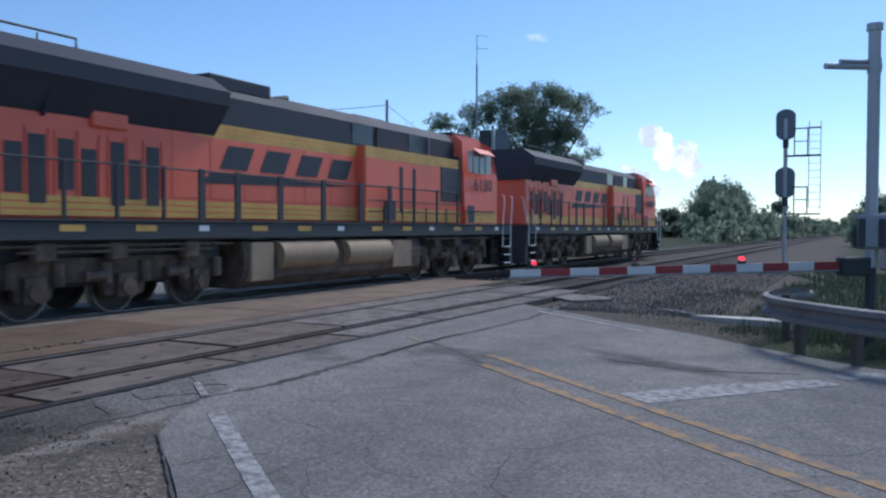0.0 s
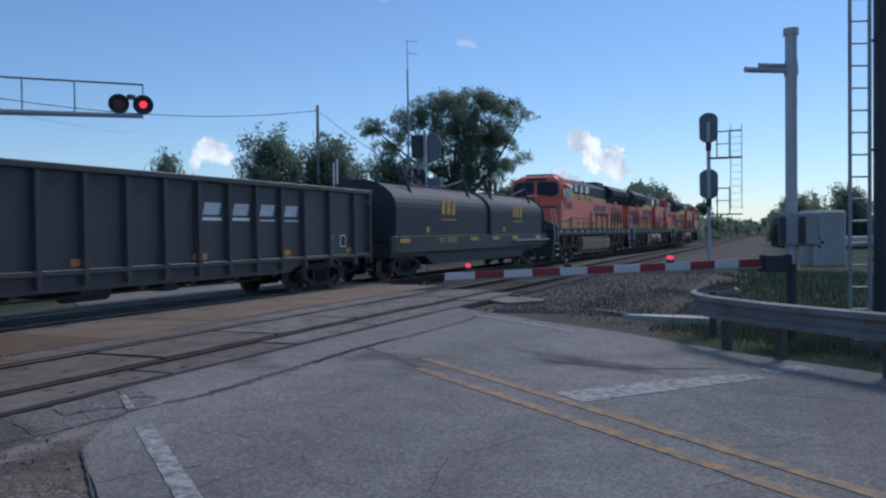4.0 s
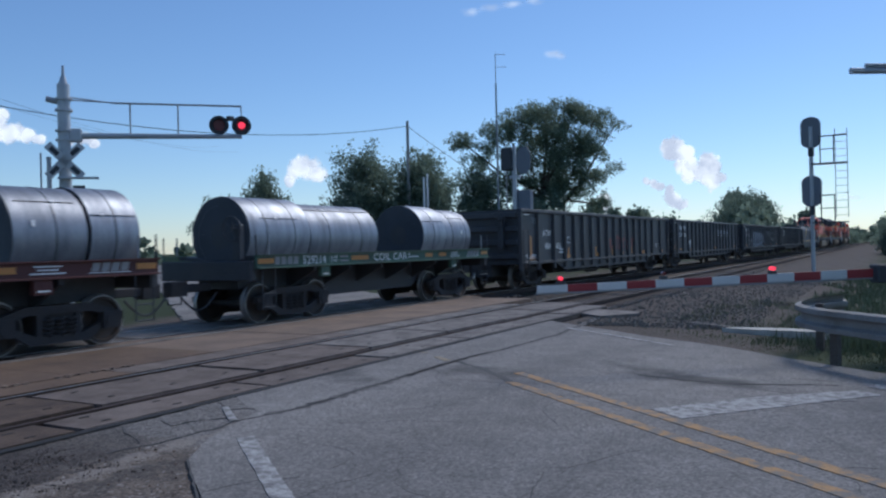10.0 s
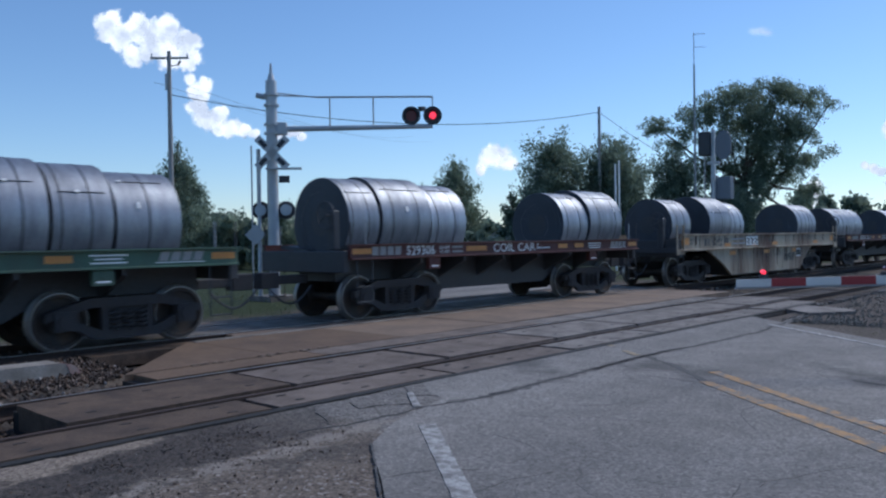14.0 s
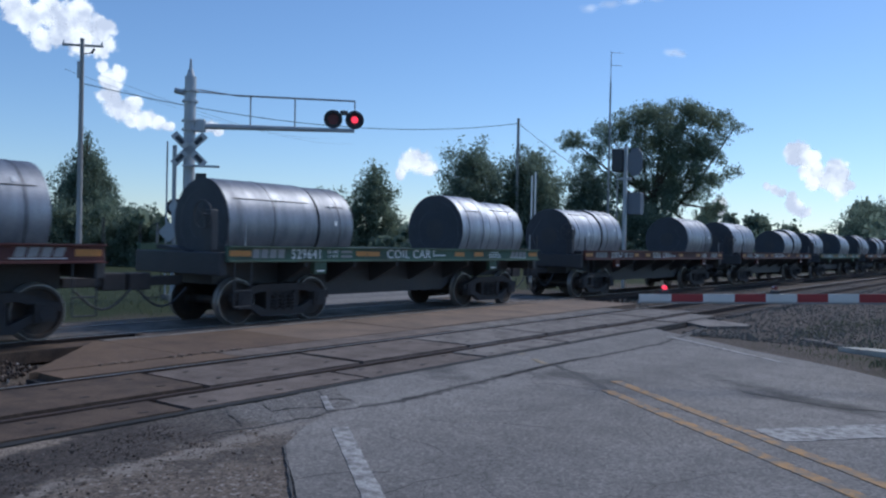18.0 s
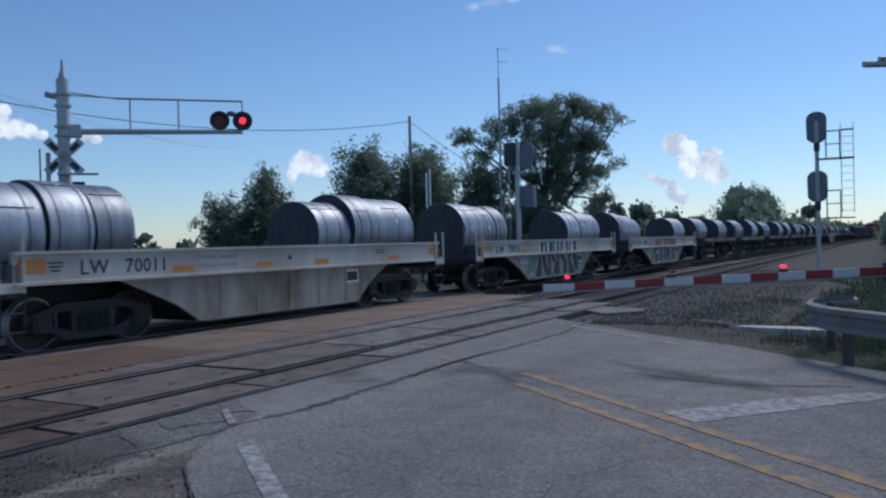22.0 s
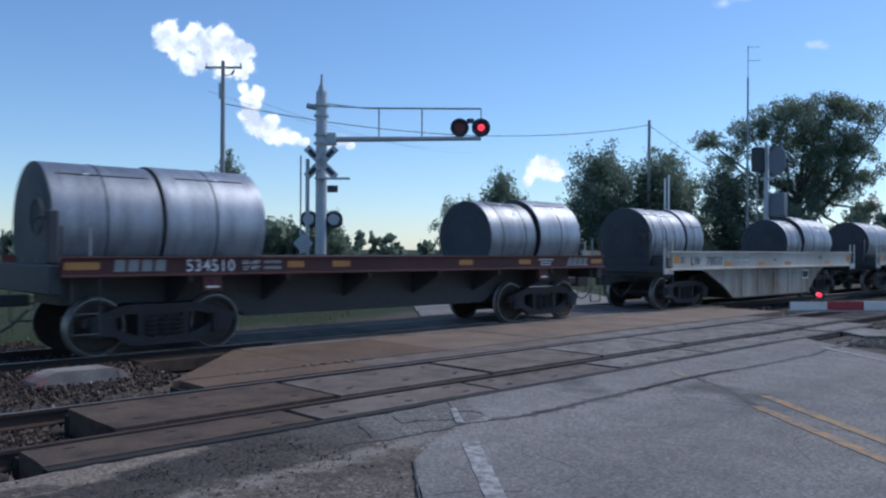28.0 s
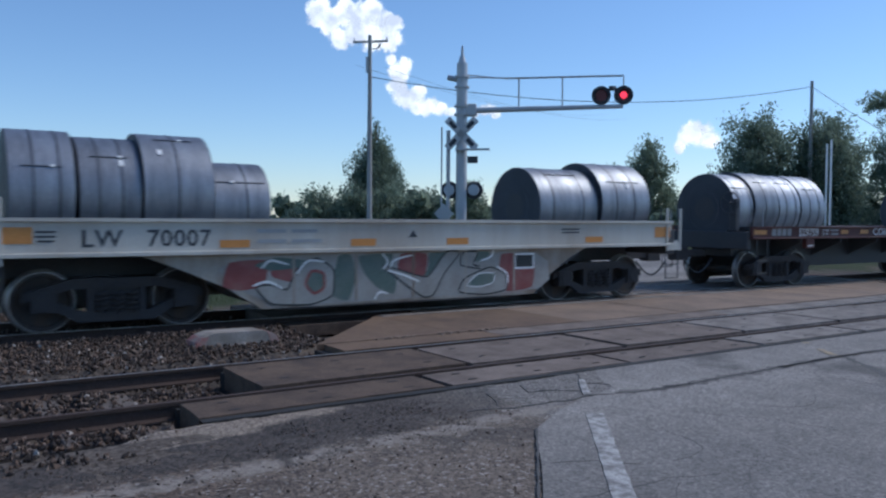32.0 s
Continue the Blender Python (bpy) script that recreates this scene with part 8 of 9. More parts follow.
def tall_signal(x, y, face, z_top, name, label):
    """Line-side signal: two oval hoods on a mast with small platforms and a ladder."""
    s = thing(name, label, "railway signal", m=pose(x, y, 0, 0, 0, face))
    bm = bmesh.new()
    add_rod(bm, (0, 0, -0.5), (0, 0, z_top - 0.5), 0.085, 14)
    part("mast", bm, SILVERP, s)
    for k, z in enumerate((z_top - 0.75, z_top - 3.25)):
        bm = bmesh.new()
        prof = []
        for i in range(24):
            a = 2 * math.pi * i / 24
            prof.append((0.40 * math.cos(a), z + 0.32 * math.sin(a) + (0.35 if math.sin(a) >= 0 else -0.35)))
        extrude_poly(bm, prof, "y", -0.03, 0.0)
        head = part("target", bm, SIGNALGREY, s)
        for q in (0.42, 0.0, -0.42):
            bm = bmesh.new()
            add_rod(bm, (0, 0.28, z + q), (0, 0.6, z + q), 0.16, 14)
            part("hood", bm, DARKSTEEL, head)
        bm = bmesh.new()
        add_box(bm, (0, 0.14, z), (0.5, 0.28, 1.2))
        add_rod(bm, (0, 0, z - 1.05), (0, 0, z - 0.6), 0.12, 12)
        part("housing", bm, DARKSTEEL, head, bevel=0.06)
        bm = bmesh.new()
        zf = z - 1.35
        add_box(bm, (0.7, 0.1, zf), (1.4, 0.5, 0.05))
        plat = part("platform", bm, DARKSTEEL, s)
        bm = bmesh.new()
        for xx in (0.36, 0.88):
            add_rod(bm, (xx, -0.1, zf), (xx, -0.1, zf + 1.15), 0.028, 6)
        add_pipe(bm, [(0.3, -0.1, zf + 1.15), (1.38 if k == 0 else 0.9, -0.1, zf + 1.15)], 0.028)
        add_pipe(bm, [(0.3, -0.1, zf + 0.6), (0.9, -0.1, zf + 0.6)], 0.02)
        part("railing", bm, DARKSTEEL, plat)
    bm = bmesh.new()
    for xx in (0.92, 1.38):
        add_rod(bm, (xx, 0.1, 2.5), (xx, 0.1, z_top - 0.65), 0.018, 6)
    i = 0
    while 2.6 + 0.31 * i < z_top - 0.65:
        add_rod(bm, (0.92, 0.1, 2.6 + 0.31 * i), (1.38, 0.1, 2.6 + 0.31 * i), 0.012, 5)
        i += 1
    part("ladder", bm, SILVERP, s)
    bm = bmesh.new()
    add_box(bm, (0, 0, -0.3), (0.9, 0.9, 0.6))
    part("footing", bm, PANEL, s)


def near_cantilever():
    """The mast with a ladder behind the guardrail, its arm over the road."""
    c = thing("cantilever_signal", "dark steel cantilever mast with a ladder beside the road", "signal mast", m=pose(1.27, 12.85, 0))
    bm = bmesh.new()
    add_rod(bm, (0, 0, -0.4), (0, 0, 6.6), 0.19, 20)
    part("mast", bm, DARKSTEEL, c, smooth=True)
    bm = bmesh.new()
    u = Vector((0.92, 0.38, 0))
    a, b = Vector((-0.50, -0.29, 0)), Vector((-0.25, -0.19, 0))
    for p in (a, b):
        add_rod(bm, p + Vector((0, 0, 0.3)), p + Vector((0, 0, 6.4)), 0.028, 6)
    for i in range(20):
        z = Vector((0, 0, 0.5 + 0.305 * i))
        add_rod(bm, a + z, b + z, 0.014, 6)
    part("ladder", bm, GALV, c)
    for z in (1.2, 2.7, 4.2, 5.7):
        bm = bmesh.new()
        add_rod(bm, b + Vector((0, 0, z)), Vector((-0.1, -0.08, z)), 0.02, 6)
        part("ladder_bracket", bm, DARKSTEEL, c)
    bm = bmesh.new()
    add_rod(bm, (0, 0, 6.25), (-3.9, -3.2, 6.35), 0.07, 10)
    add_rod(bm, (0, 0, 6.6), (-3.9, -3.2, 6.8), 0.03, 8)
    for k in (0.3, 0.6, 0.97):
        add_rod(bm, (-3.9 * k, -3.2 * k, 6.3), (-3.9 * k, -3.2 * k, 6.75), 0.02, 6)
    part("arm", bm, DARKSTEEL, c)
    bm = bmesh.new()
    add_box(bm, (0, 0, -0.15), (0.9, 0.9, 0.5))
    part("footing", bm, PANEL, c)


def far_cantilever():
    """Silver cantilever signal across the tracks with crossbuck and flashing lamps."""
    bx, by = -19.5, 14.07
    c = thing("cantilever_signal", "silver cantilever mast with crossbuck, one red lamp lit", "signal mast", m=pose(bx, by, 0))
    e = Vector((3.22, 3.32, 0))
    d = e.normalized()
    bm = bmesh.new()
    add_rod(bm, (0, 0, -0.4), (0, 0, 6.25), 0.16, 18)
    mast = part("mast", bm, SILVERP, c, smooth=True)
    bm = bmesh.new()
    add_rod(bm, (0, 0, 6.25), (0, 0, 6.45), 0.12, 14, 0.07)
    add_rod(bm, (0, 0, 6.4), (0, 0, 6.75), 0.05, 10, 0.03)
    part("mast_cap", bm, SILVERP, mast)
    for z in (5.0, 4.75, 5.55, 5.85):
        bm = bmesh.new()
        add_rod(bm, (0, 0, z - 0.03), (0, 0, z + 0.03), 0.22, 18)
        part("collar", bm, SILVERP, mast)
    bm = bmesh.new()
    add_rod(bm, (-0.28, -0.28, 0), (-0.28, -0.28, 4.3), 0.06, 10)
    part("sign_post", bm, SILVERP, c)
    bm = bmesh.new()
    add_box(bm, d * 0.28 + Vector((0, 0, 4.88)), (0.32, 0.22, 0.36), rz=45)
    part("arm_socket", bm, SILVERP, c, bevel=0.03)
    z0, z1 = 4.9, 5.78
    bm = bmesh.new()
    add_rod(bm, d * 0.3 + Vector((0, 0, z0 - 0.03)), e + Vector((0, 0, z0 + 0.02)), 0.085, 12, 0.06)
    arm = part("arm", bm, SILVERP, c, smooth=True)
    bm = bmesh.new()
    for o in (-0.05, 0.05):
        q = Vector((-d.y, d.x, 0)) * o
        add_pipe(bm, [q + Vector((0, 0, z1 + 0.1 + o)), q + d * 1.3 + Vector((0, 0, z1)), q + e + Vector((0, 0, z1))], 0.02, 6)
    add_rod(bm, e + Vector((0, 0, z1)), e + Vector((0, 0, z0 + 0.5)), 0.02, 6)
    part("top_rail", bm, SILVERP, c)
    for k in (0.36, 0.63):
        bm = bmesh.new()
        add_rod(bm, e * k + Vector((0, 0, z0)), e * k + Vector((0, 0, z1)), 0.024, 6)
        part("upright", bm, SILVERP, c)
    bm = bmesh.new()
    add_rod(bm, (-0.3, -0.3, 5.85), (0, 0, 5.75), 0.08, 8)
    part("mast_light", bm, SILVERP, mast)
    # flashing lamps facing the camera's side
    fx = Vector((0.70, -0.71, 0)).lerp(Vector((0.77, -0.64, 0)), 0.5).normalized()
    def lamp(p, lit, r, name="flasher", turn=0.0):
        fd = (Matrix.Rotation(radians(turn), 3, "Z") @ fx)
        bm = bmesh.new()
        add_rod(bm, p, p + fd * 0.03, r, 22)
        disc = part(name, bm, BLACKP, c)
        bm = bmesh.new()
        add_rod(bm, p + fd * 0.03, p + fd * 0.055, r * 0.6, 20)
        part("lens", bm, REDDIM, disc)
        if lit:
            bm = bmesh.new()
            add_rod(bm, p + fd * 0.055, p + fd * 0.06, r * 0.36, 16)
            part("lit_bulb", bm, REDLIT, disc)
        bm = bmesh.new()
        k = 14
        for i in range(k):
            a0, a1 = math.pi * (i / k * 1.3 - 0.15), math.pi * ((i + 1) / k * 1.3 - 0.15)
            sd = Vector((-fd.y, fd.x, 0))
            q = [p + (sd * math.cos(a) + Vector((0, 0, 1)) * math.sin(a)) * r * 0.64 for a in (a0, a1)]
            vs = [bm.verts.new(v) for v in (q[0], q[1], q[1] + fd * 0.22, q[0] + fd * 0.22)]
            bm.faces.new(vs)
        ext = bmesh.ops.solidify(bm, geom=bm.faces[:], thickness=0.01)
        part("visor", bm, BLACKP, disc)
        bm = bmesh.new()
        add_rod(bm, p - fd * 0.14, p, r * 0.62, 16)
        part("housing", bm, SILVERP if name == "rear_flasher" else DARKSTEEL, disc)
        return disc
    lamp(e + d * 0.0 + Vector((0, 0, z0 + 0.33)), True, 0.27)
    lamp(e - d * 0.62 + Vector((0, 0, z0 + 0.33)), False, 0.27)
    bm = bmesh.new()
    add_pipe(bm, [e + Vector((0, 0, z0 + 0.5)) - fx * 0.1, e - d * 0.62 + Vector((0, 0, z0 + 0.5)) - fx * 0.1], 0.03, 8)
    add_box(bm, e - d * 0.3 + Vector((0, 0, z0 + 0.55)) - fx * 0.1, (0.16, 0.16, 0.1))
    part("lamp_bracket", bm, DARKSTEEL, c)
    sdir = Vector((-fx.y, fx.x, 0))
    for s in (-0.36, 0.36):
        lamp(Vector((0, 0, 2.55)) + sdir * s - fx * 0.1, False, 0.26, "rear_flasher", 180)
    # crossbuck seen from behind
    ang = math.degrees(math.atan2(sdir.y, sdir.x))
    for tilt in (45, -45):
        bm = bmesh.new()
        add_box(bm, (0, 0, 0), (1.2, 0.02, 0.22))
        b = part("crossbuck_blade", bm, SIGNGREY, c, at=pose(*(fx * 0.2 + sdir * 0.02 + Vector((0, 0, 4.18))), 0, 0, ang) @ pose(0, 0, 0, 0, tilt, 0))
        for k in (-0.36, 0.36):
            quick("faded_letter_bar", [(k - 0.13, k + 0.13, -0.014, -0.011, -0.06, 0.06)], DARKLET, b)
    bm = bmesh.new()
    add_box(bm, sdir * 0.35 + fx * 0.22 + Vector((0, 0, 3.72)), (1.0, 0.22, 0.05), rz=ang)
    part("bell_shelf", bm, SILVERP, c)
    bm = bmesh.new()
    add_box(bm, sdir * 0.35 + fx * 0.2 + Vector((0, 0, 3.42)), (0.3, 0.02, 0.2), rz=ang)
    part("sign_plate", bm, DARKSTEEL, c)
    bm = bmesh.new()
    add_box(bm, (0, 0, 0), (0.42, 0.015, 0.42))
    part("small_sign", bm, SIGNGREY, c, at=pose(*(-sdir * 0.5 + fx * 0.1 + Vector((0, 0, 1.85))), 0, 0, ang) @ pose(0, 0, 0, 0, 45, 0))
    bm = bmesh.new()
    add_rod(bm, (-0.42, -0.42, 0), (-0.42, -0.42, 4.4), 0.025, 8)
    part("conduit", bm, SILVERP, c)
    bm = bmesh.new()
    add_box(bm, (0, 0, -0.2), (1.0, 1.0, 0.6))
    part("footing", bm, PANEL, c)


def utility_pole(x, y, top, arm, label, yaw=0):
    p = thing("utility_pole", label, "utility pole", m=pose(x, y, 0, 0, 0, yaw))
    bm = bmesh.new()
    add_rod(bm, (0, 0, -0.8), (0, 0, top), 0.17, 12, 0.11)
    part("pole", bm, POLEWOOD, p, smooth=True)
    if arm:
        bm = bmesh.new()
        add_box(bm, (0, 0.12, top - 0.35), (2.1, 0.1, 0.12))
        part("crossarm", bm, POLEWOOD, p, bevel=0.01)
        for k in (-0.98, 0.0, 0.98):
            bm = bmesh.new()
            add_rod(bm, (k, 0.12, top - 0.3), (k, 0.12, top - 0.1), 0.05, 8, 0.03)
            part("insulator", bm, SIGNGREY, p)
        bm = bmesh.new()
        add_rod(bm, (0.45, 0.12, top - 0.75), (0.6, 0.12, top - 0.5), 0.06, 8)
        add_pipe(bm, [(0, 0.1, top - 0.8), (0.4, 0.12, top - 0.75)], 0.03)
        part("cutout", bm, DARKSTEEL, p)
        bm = bmesh.new()
        add_box(bm, (-0.14, 0, top - 1.7), (0.16, 0.2, 0.9))
        part("riser_box", bm, SIGNGREY, p, bevel=0.02)
    return p


def wire(a, b, sag, r, name="overhead_wire"):
    cu = []
    a, b = Vector(a), Vector(b)
    for i in range(21):
        t = i / 20
        p = a.lerp(b, t)
        p.z -= sag * 4 * t * (1 - t)
        cu.append(p)
    bm = bmesh.new()
    add_pipe(bm, cu, r, 5)
    ob = part(name, bm, DARKSTEEL)
    tagged(ob, "thin dark overhead wire sagging between poles", "wire")


# ---- trees and distance ----
def leaf_cloud(rng, blobs, count, size, clumps=0):
    """Small leaf cards in many small clumps that make up larger lobes."""
    vs, fs = [], []
    if clumps:
        small = []
        for cx, cy, cz, rx, rz in blobs:
            for _ in range(clumps):
                u = Vector((rng.gauss(0, 1), rng.gauss(0, 1), rng.gauss(0, 1))).normalized()
                q = rng.uniform(0.2, 1.12)
                s = rng.uniform(0.14, 0.40)
                small.append((cx + u.x * rx * q, cy + u.y * rx * q, cz + u.z * rz * q, rx * s, rz * s * rng.uniform(0.8, 1.5)))
        blobs = small
    w = [b[3] * b[3] * b[4] for b in blobs]
    tot = sum(w)
    k = 0
    for (cx, cy, cz, rx, rz), q in zip(blobs, w):
        for _ in range(int(count * q / tot)):
            u = Vector((rng.gauss(0, 1), rng.gauss(0, 1), rng.gauss(0, 1))).normalized()
            rr = rng.random() ** 0.45 * (1.0 if rng.random() < 0.8 else rng.uniform(1.0, 1.6))
            wob = 1.0 + 0.35 * noise.noise((u.x * 2.3 + cx, u.y * 2.3 + cy, u.z * 2.3 + cz))
            p = Vector((cx + u.x * rx * rr * wob, cy + u.y * rx * rr * wob, cz + u.z * rz * rr * wob))
            s = size * rng.uniform(0.6, 1.4)
            m = Euler((rng.uniform(0, 6.3), rng.uniform(0, 6.3), rng.uniform(0, 6.3))).to_matrix()
            for a, b in ((-1, -0.45), (1, -0.45), (0.8, 0.5), (-0.7, 0.55)):
                vs.append(p + m @ Vector((a * s, b * s, 0.15 * s * a * b)))
            fs.append((k, k + 1, k + 2, k + 3))
            k += 4
    me = bpy.data.meshes.new("crown")
    me.from_pydata([tuple(v) for v in vs], [], fs)
    return me


def tree(x, y, h, rx, seed, leaves, size, label, material=None, low=0.25, blobs=None, name="tree", n_blobs=14, spread=1.0, outline=None):
    rng = random.Random(seed)
    z0 = ground_z(x, y)
    t = thing(name, label, name, m=pose(x, y, z0))
    if blobs is None:
        blobs = []
        for i in range(n_blobs):
            a = rng.uniform(0, 2 * math.pi)
            f = rng.random()
            zz = h * (low + (0.92 - low) * f)
            rad = rx * (0.95 - 0.55 * abs(f - 0.45)) * rng.uniform(0.25, 0.8) * spread
            s = rx * rng.uniform(0.24, 0.44)
            blobs.append((rad * math.cos(a), rad * math.sin(a), min(zz, h - s * 0.7), s, s * rng.uniform(0.6, 0.9)))
        blobs.append((0, 0, h * 0.86, rx * 0.42, h * 0.12))
        if outline:
            # lobes that fill an outline: half widths at heights
            blobs = []
            for i in range(n_blobs):
                f = low + (1 - low) * (i + 0.5) / n_blobs
                k = f * (len(outline) - 1)
                w = outline[int(k)] + (outline[min(int(k) + 1, len(outline) - 1)] - outline[int(k)]) * (k - int(k))
                s = rx * max(0.14, min(0.42, w * 0.6))
                a = i * 2.4 + rng.uniform(-0.4, 0.4)
                rad = max(0.0, rx * w - s * 0.8) * rng.uniform(0.35, 1.05)
                blobs.append((rad * math.cos(a), rad * math.sin(a), h * f - s * 0.7, s, s * rng.uniform(0.9, 1.3)))
    bm = bmesh.new()
    th = max(0.1, h * 0.022)
    top = Vector((rng.uniform(-0.3, 0.3), rng.uniform(-0.3, 0.3), h * 0.55))
    add_rod(bm, (0, 0, -0.4), (top.x * 0.5, top.y * 0.5, h * 0.28), th * 1.25, 9, th)
    add_rod(bm, (top.x * 0.5, top.y * 0.5, h * 0.28), top, th, 8, th * 0.6)
    part("trunk", bm, BARK, t)
    for b in blobs:
        bm = bmesh.new()
        st = Vector((0, 0, h * rng.uniform(0.2, 0.5)))
        mid = st.lerp(Vector(b[:3]), 0.5) + Vector((0, 0, -0.04 * h))
        add_rod(bm, st, mid, th * 0.5, 6, th * 0.34)
        add_rod(bm, mid, b[:3], th * 0.34, 5, th * 0.12)
        part("limb", bm, BARK, t)
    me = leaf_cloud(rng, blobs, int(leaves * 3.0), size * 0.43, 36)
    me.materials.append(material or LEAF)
    cr = new("crown", me)
    cr.parent = t
    return t


def hedge(name, label, pts, seed, count, size, material, h0, h1, depth):
    """A far belt of trees and scrub, as one mass of leaves with an uneven top."""
    rng = random.Random(seed)
    blobs = []
    for (x0, y0), (x1, y1) in zip(pts, pts[1:]):
        L = math.hypot(x1 - x0, y1 - y0)
        k = max(2, int(L / (h1 * 0.7)))
        for i in range(k):
            t = i / k
            hh = rng.uniform(h0, h1)
            x, y = x0 + (x1 - x0) * t + rng.uniform(-depth, depth), y0 + (y1 - y0) * t + rng.uniform(-depth, depth)
            z = ground_z(x, y)
            blobs.append((x, y, z + hh * 0.42, hh * 0.62, hh * 0.52))
            blobs.append((x + rng.uniform(-2, 2), y, z + hh * 0.18, hh * 0.7, hh * 0.25))
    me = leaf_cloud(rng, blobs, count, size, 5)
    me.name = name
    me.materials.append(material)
    tagged(new(name, me), label, "trees", kind="stuff")


def grass():
    rng = random.Random(77)
    vs, fs = [], []
    k = 0
    def blade(x, y, hgt):
        nonlocal k
        z = ground_z(x, y)
        a = rng.uniform(0, 6.3)
        w = hgt * 0.07 + 0.004
        lx, ly = rng.uniform(-0.4, 0.4) * hgt, rng.uniform(-0.4, 0.4) * hgt
        dx, dy = math.cos(a) * w, math.sin(a) * w
        vs.extend([(x - dx, y - dy, z - 0.02), (x + dx, y + dy, z - 0.02), (x + lx * 0.5 + dx * 0.6, y + ly * 0.5 + dy * 0.6, z + hgt * 0.6), (x + lx, y + ly, z + hgt)])
        fs.append((k, k + 1, k + 2, k + 3))
        k += 4
    for _ in range(60000):
        x, y = rng.uniform(-4.4, 6.0), rng.uniform(9.0, 24.0)
        n = N.x * x + N.y * y
        if n < 8.75 + 0.5 * noise.noise((x, y, 0)) or (x < -2.2 and rng.random() > 0.25 + 0.6 * noise.noise((x * 0.9, y * 0.9, 7))):
            continue
        if -3.2 < x < -1.0 and 15.1 < y < 15.7:
            continue
        blade(x, y, rng.uniform(0.02, 0.07) * (2.6 if x > -0.2 and y > 12 else min(max((n - 8.6) / 0.9, 0.35), 1.3)))
    for _ in range(22000):
        x, y = rng.uniform(-2.6, 8.0), rng.uniform(13.5, 42.0)
        if x > -1.9 + 1.2 * noise.noise((y * 0.4, x * 0.4, 3)):
            blade(x, y, rng.uniform(0.06, 0.26))
    for _ in range(9000):
        x, y = rng.uniform(-32, -16.5), rng.uniform(-4, 18)
        if -0.5 < N.x * x + N.y * y < 9:
            continue
        blade(x, y, rng.uniform(0.03, 0.12))
    me = bpy.data.meshes.new("verge_grass")
    me.from_pydata(vs, [], fs)
    me.materials.append(GRASSM)
    tagged(new("verge_grass", me), "rough green grass on the verge round the guardrail", "grass", kind="stuff")


def cloud(label, blobs, seed, name="cloud", flat=1.0, swell=1.12):
    """Far vapour: overlapping soft puffs that face the crossing, part of the sky's backdrop."""
    rng = random.Random(seed)
    vs, fs, uvs = [], [], []
    for c, r in blobs:
        r *= swell
        for _ in range(2):
            p = Vector(c) + Vector((rng.gauss(0, 0.3), rng.gauss(0, 0.3), rng.gauss(0, 0.28))) * r
            away = Vector((p.x, p.y, 0)).normalized()
            p += away * rng.uniform(0, 30)
            right, up = Vector((away.y, -away.x, 0)), Vector((0, 0, 1))
            s = r * rng.uniform(1.25, 1.7)
            up = up * flat
            right = right * (2 - flat)
            k = len(vs)
            for a, b in ((-1, -1), (1, -1), (1, 1), (-1, 1)):
                vs.append(tuple(p + right * s * a + up * s * b))
                uvs.append((a, b))
            fs.append((k, k + 1, k + 2, k + 3))
    me = bpy.data.meshes.new(name)
    me.from_pydata(vs, [], fs)
    lay = me.uv_layers.new(name="UVMap")
    for i, lp in enumerate(me.loops):
        lay.data[i].uv = uvs[lp.vertex_index]
    me.materials.append(CLOUDM if flat == 1.0 else WISPM)
    ob = new(name, me)
    ob.visible_shadow = False
    tagged(ob, label, "cloud", kind="structure")


crossing_gate()
guardrail()
tall_signal(-3.25, 38.0, 0, 6.9, "railway_signal", "dark two-headed railway signal with platforms and ladder")
near_cantilever()
far_cantilever()

# small shed far beyond the tracks
sh = thing("shed", "small pale shed with a grey roof beyond the tracks", "shed", m=pose(-53.0, 66.4, ground_z(-53.0, 66.4), 0, 0, 38))
bm = bmesh.new()
extrude_poly(bm, [(-1.1, 0), (1.1, 0), (1.1, 2.0), (0, 2.75), (-1.1, 2.0)], "y", -1.6, 1.6)
part("wall", bm, WALLW, sh)
for s in (1, -1):
    bm = bmesh.new()
    extrude_poly(bm, [(0, 2.78), (1.3 * s, 1.9), (1.3 * s, 1.98), (0, 2.86)], "y", -1.75, 1.75)
    part("roof", bm, SIGNGREY, sh)
quick("door", [(-0.4, 0.4, -1.63, -1.6, 0.0, 1.7)], DARKSTEEL, sh)

# signal across the tracks, a white marker pair, and a tall aerial
sg = thing("railway_signal", "dark signal head and grey case on a mast beyond the train", "railway signal", m=pose(-15.6, 34.7, 0))
for nm, mm, q in (("mast", SILVERP, [(-0.07, 0.07, -0.07, 0.07, -0.4, 6.3)]), ("signal_head", DARKSTEEL, [(-0.6, -0.08, -0.25, 0.2, 5.15, 6.2)]), ("relay_case", SIGNALGREY, [(-0.05, 0.7, 0.1, 0.5, 3.2, 4.2)]), ("bracket", SILVERP, [(-0.3, 0.3, -0.05, 0.05, 4.75, 4.9)])):
    quick(nm, q, mm, sg, bevel=0.03 if nm != "mast" else 0.0)
bm = bmesh.new()
extrude_poly(bm, [(0.1, 5.25), (0.3, 4.95), (0.62, 4.95), (0.8, 5.25), (0.8, 5.9), (0.62, 6.2), (0.3, 6.2), (0.1, 5.9)], "y", -0.04, 0.04)
part("target_back", bm, SIGNALGREY, sg)
wp = thing("marker_post", "pair of thin white posts beyond the train", "post", m=pose(-21.2, 36.0, 0))
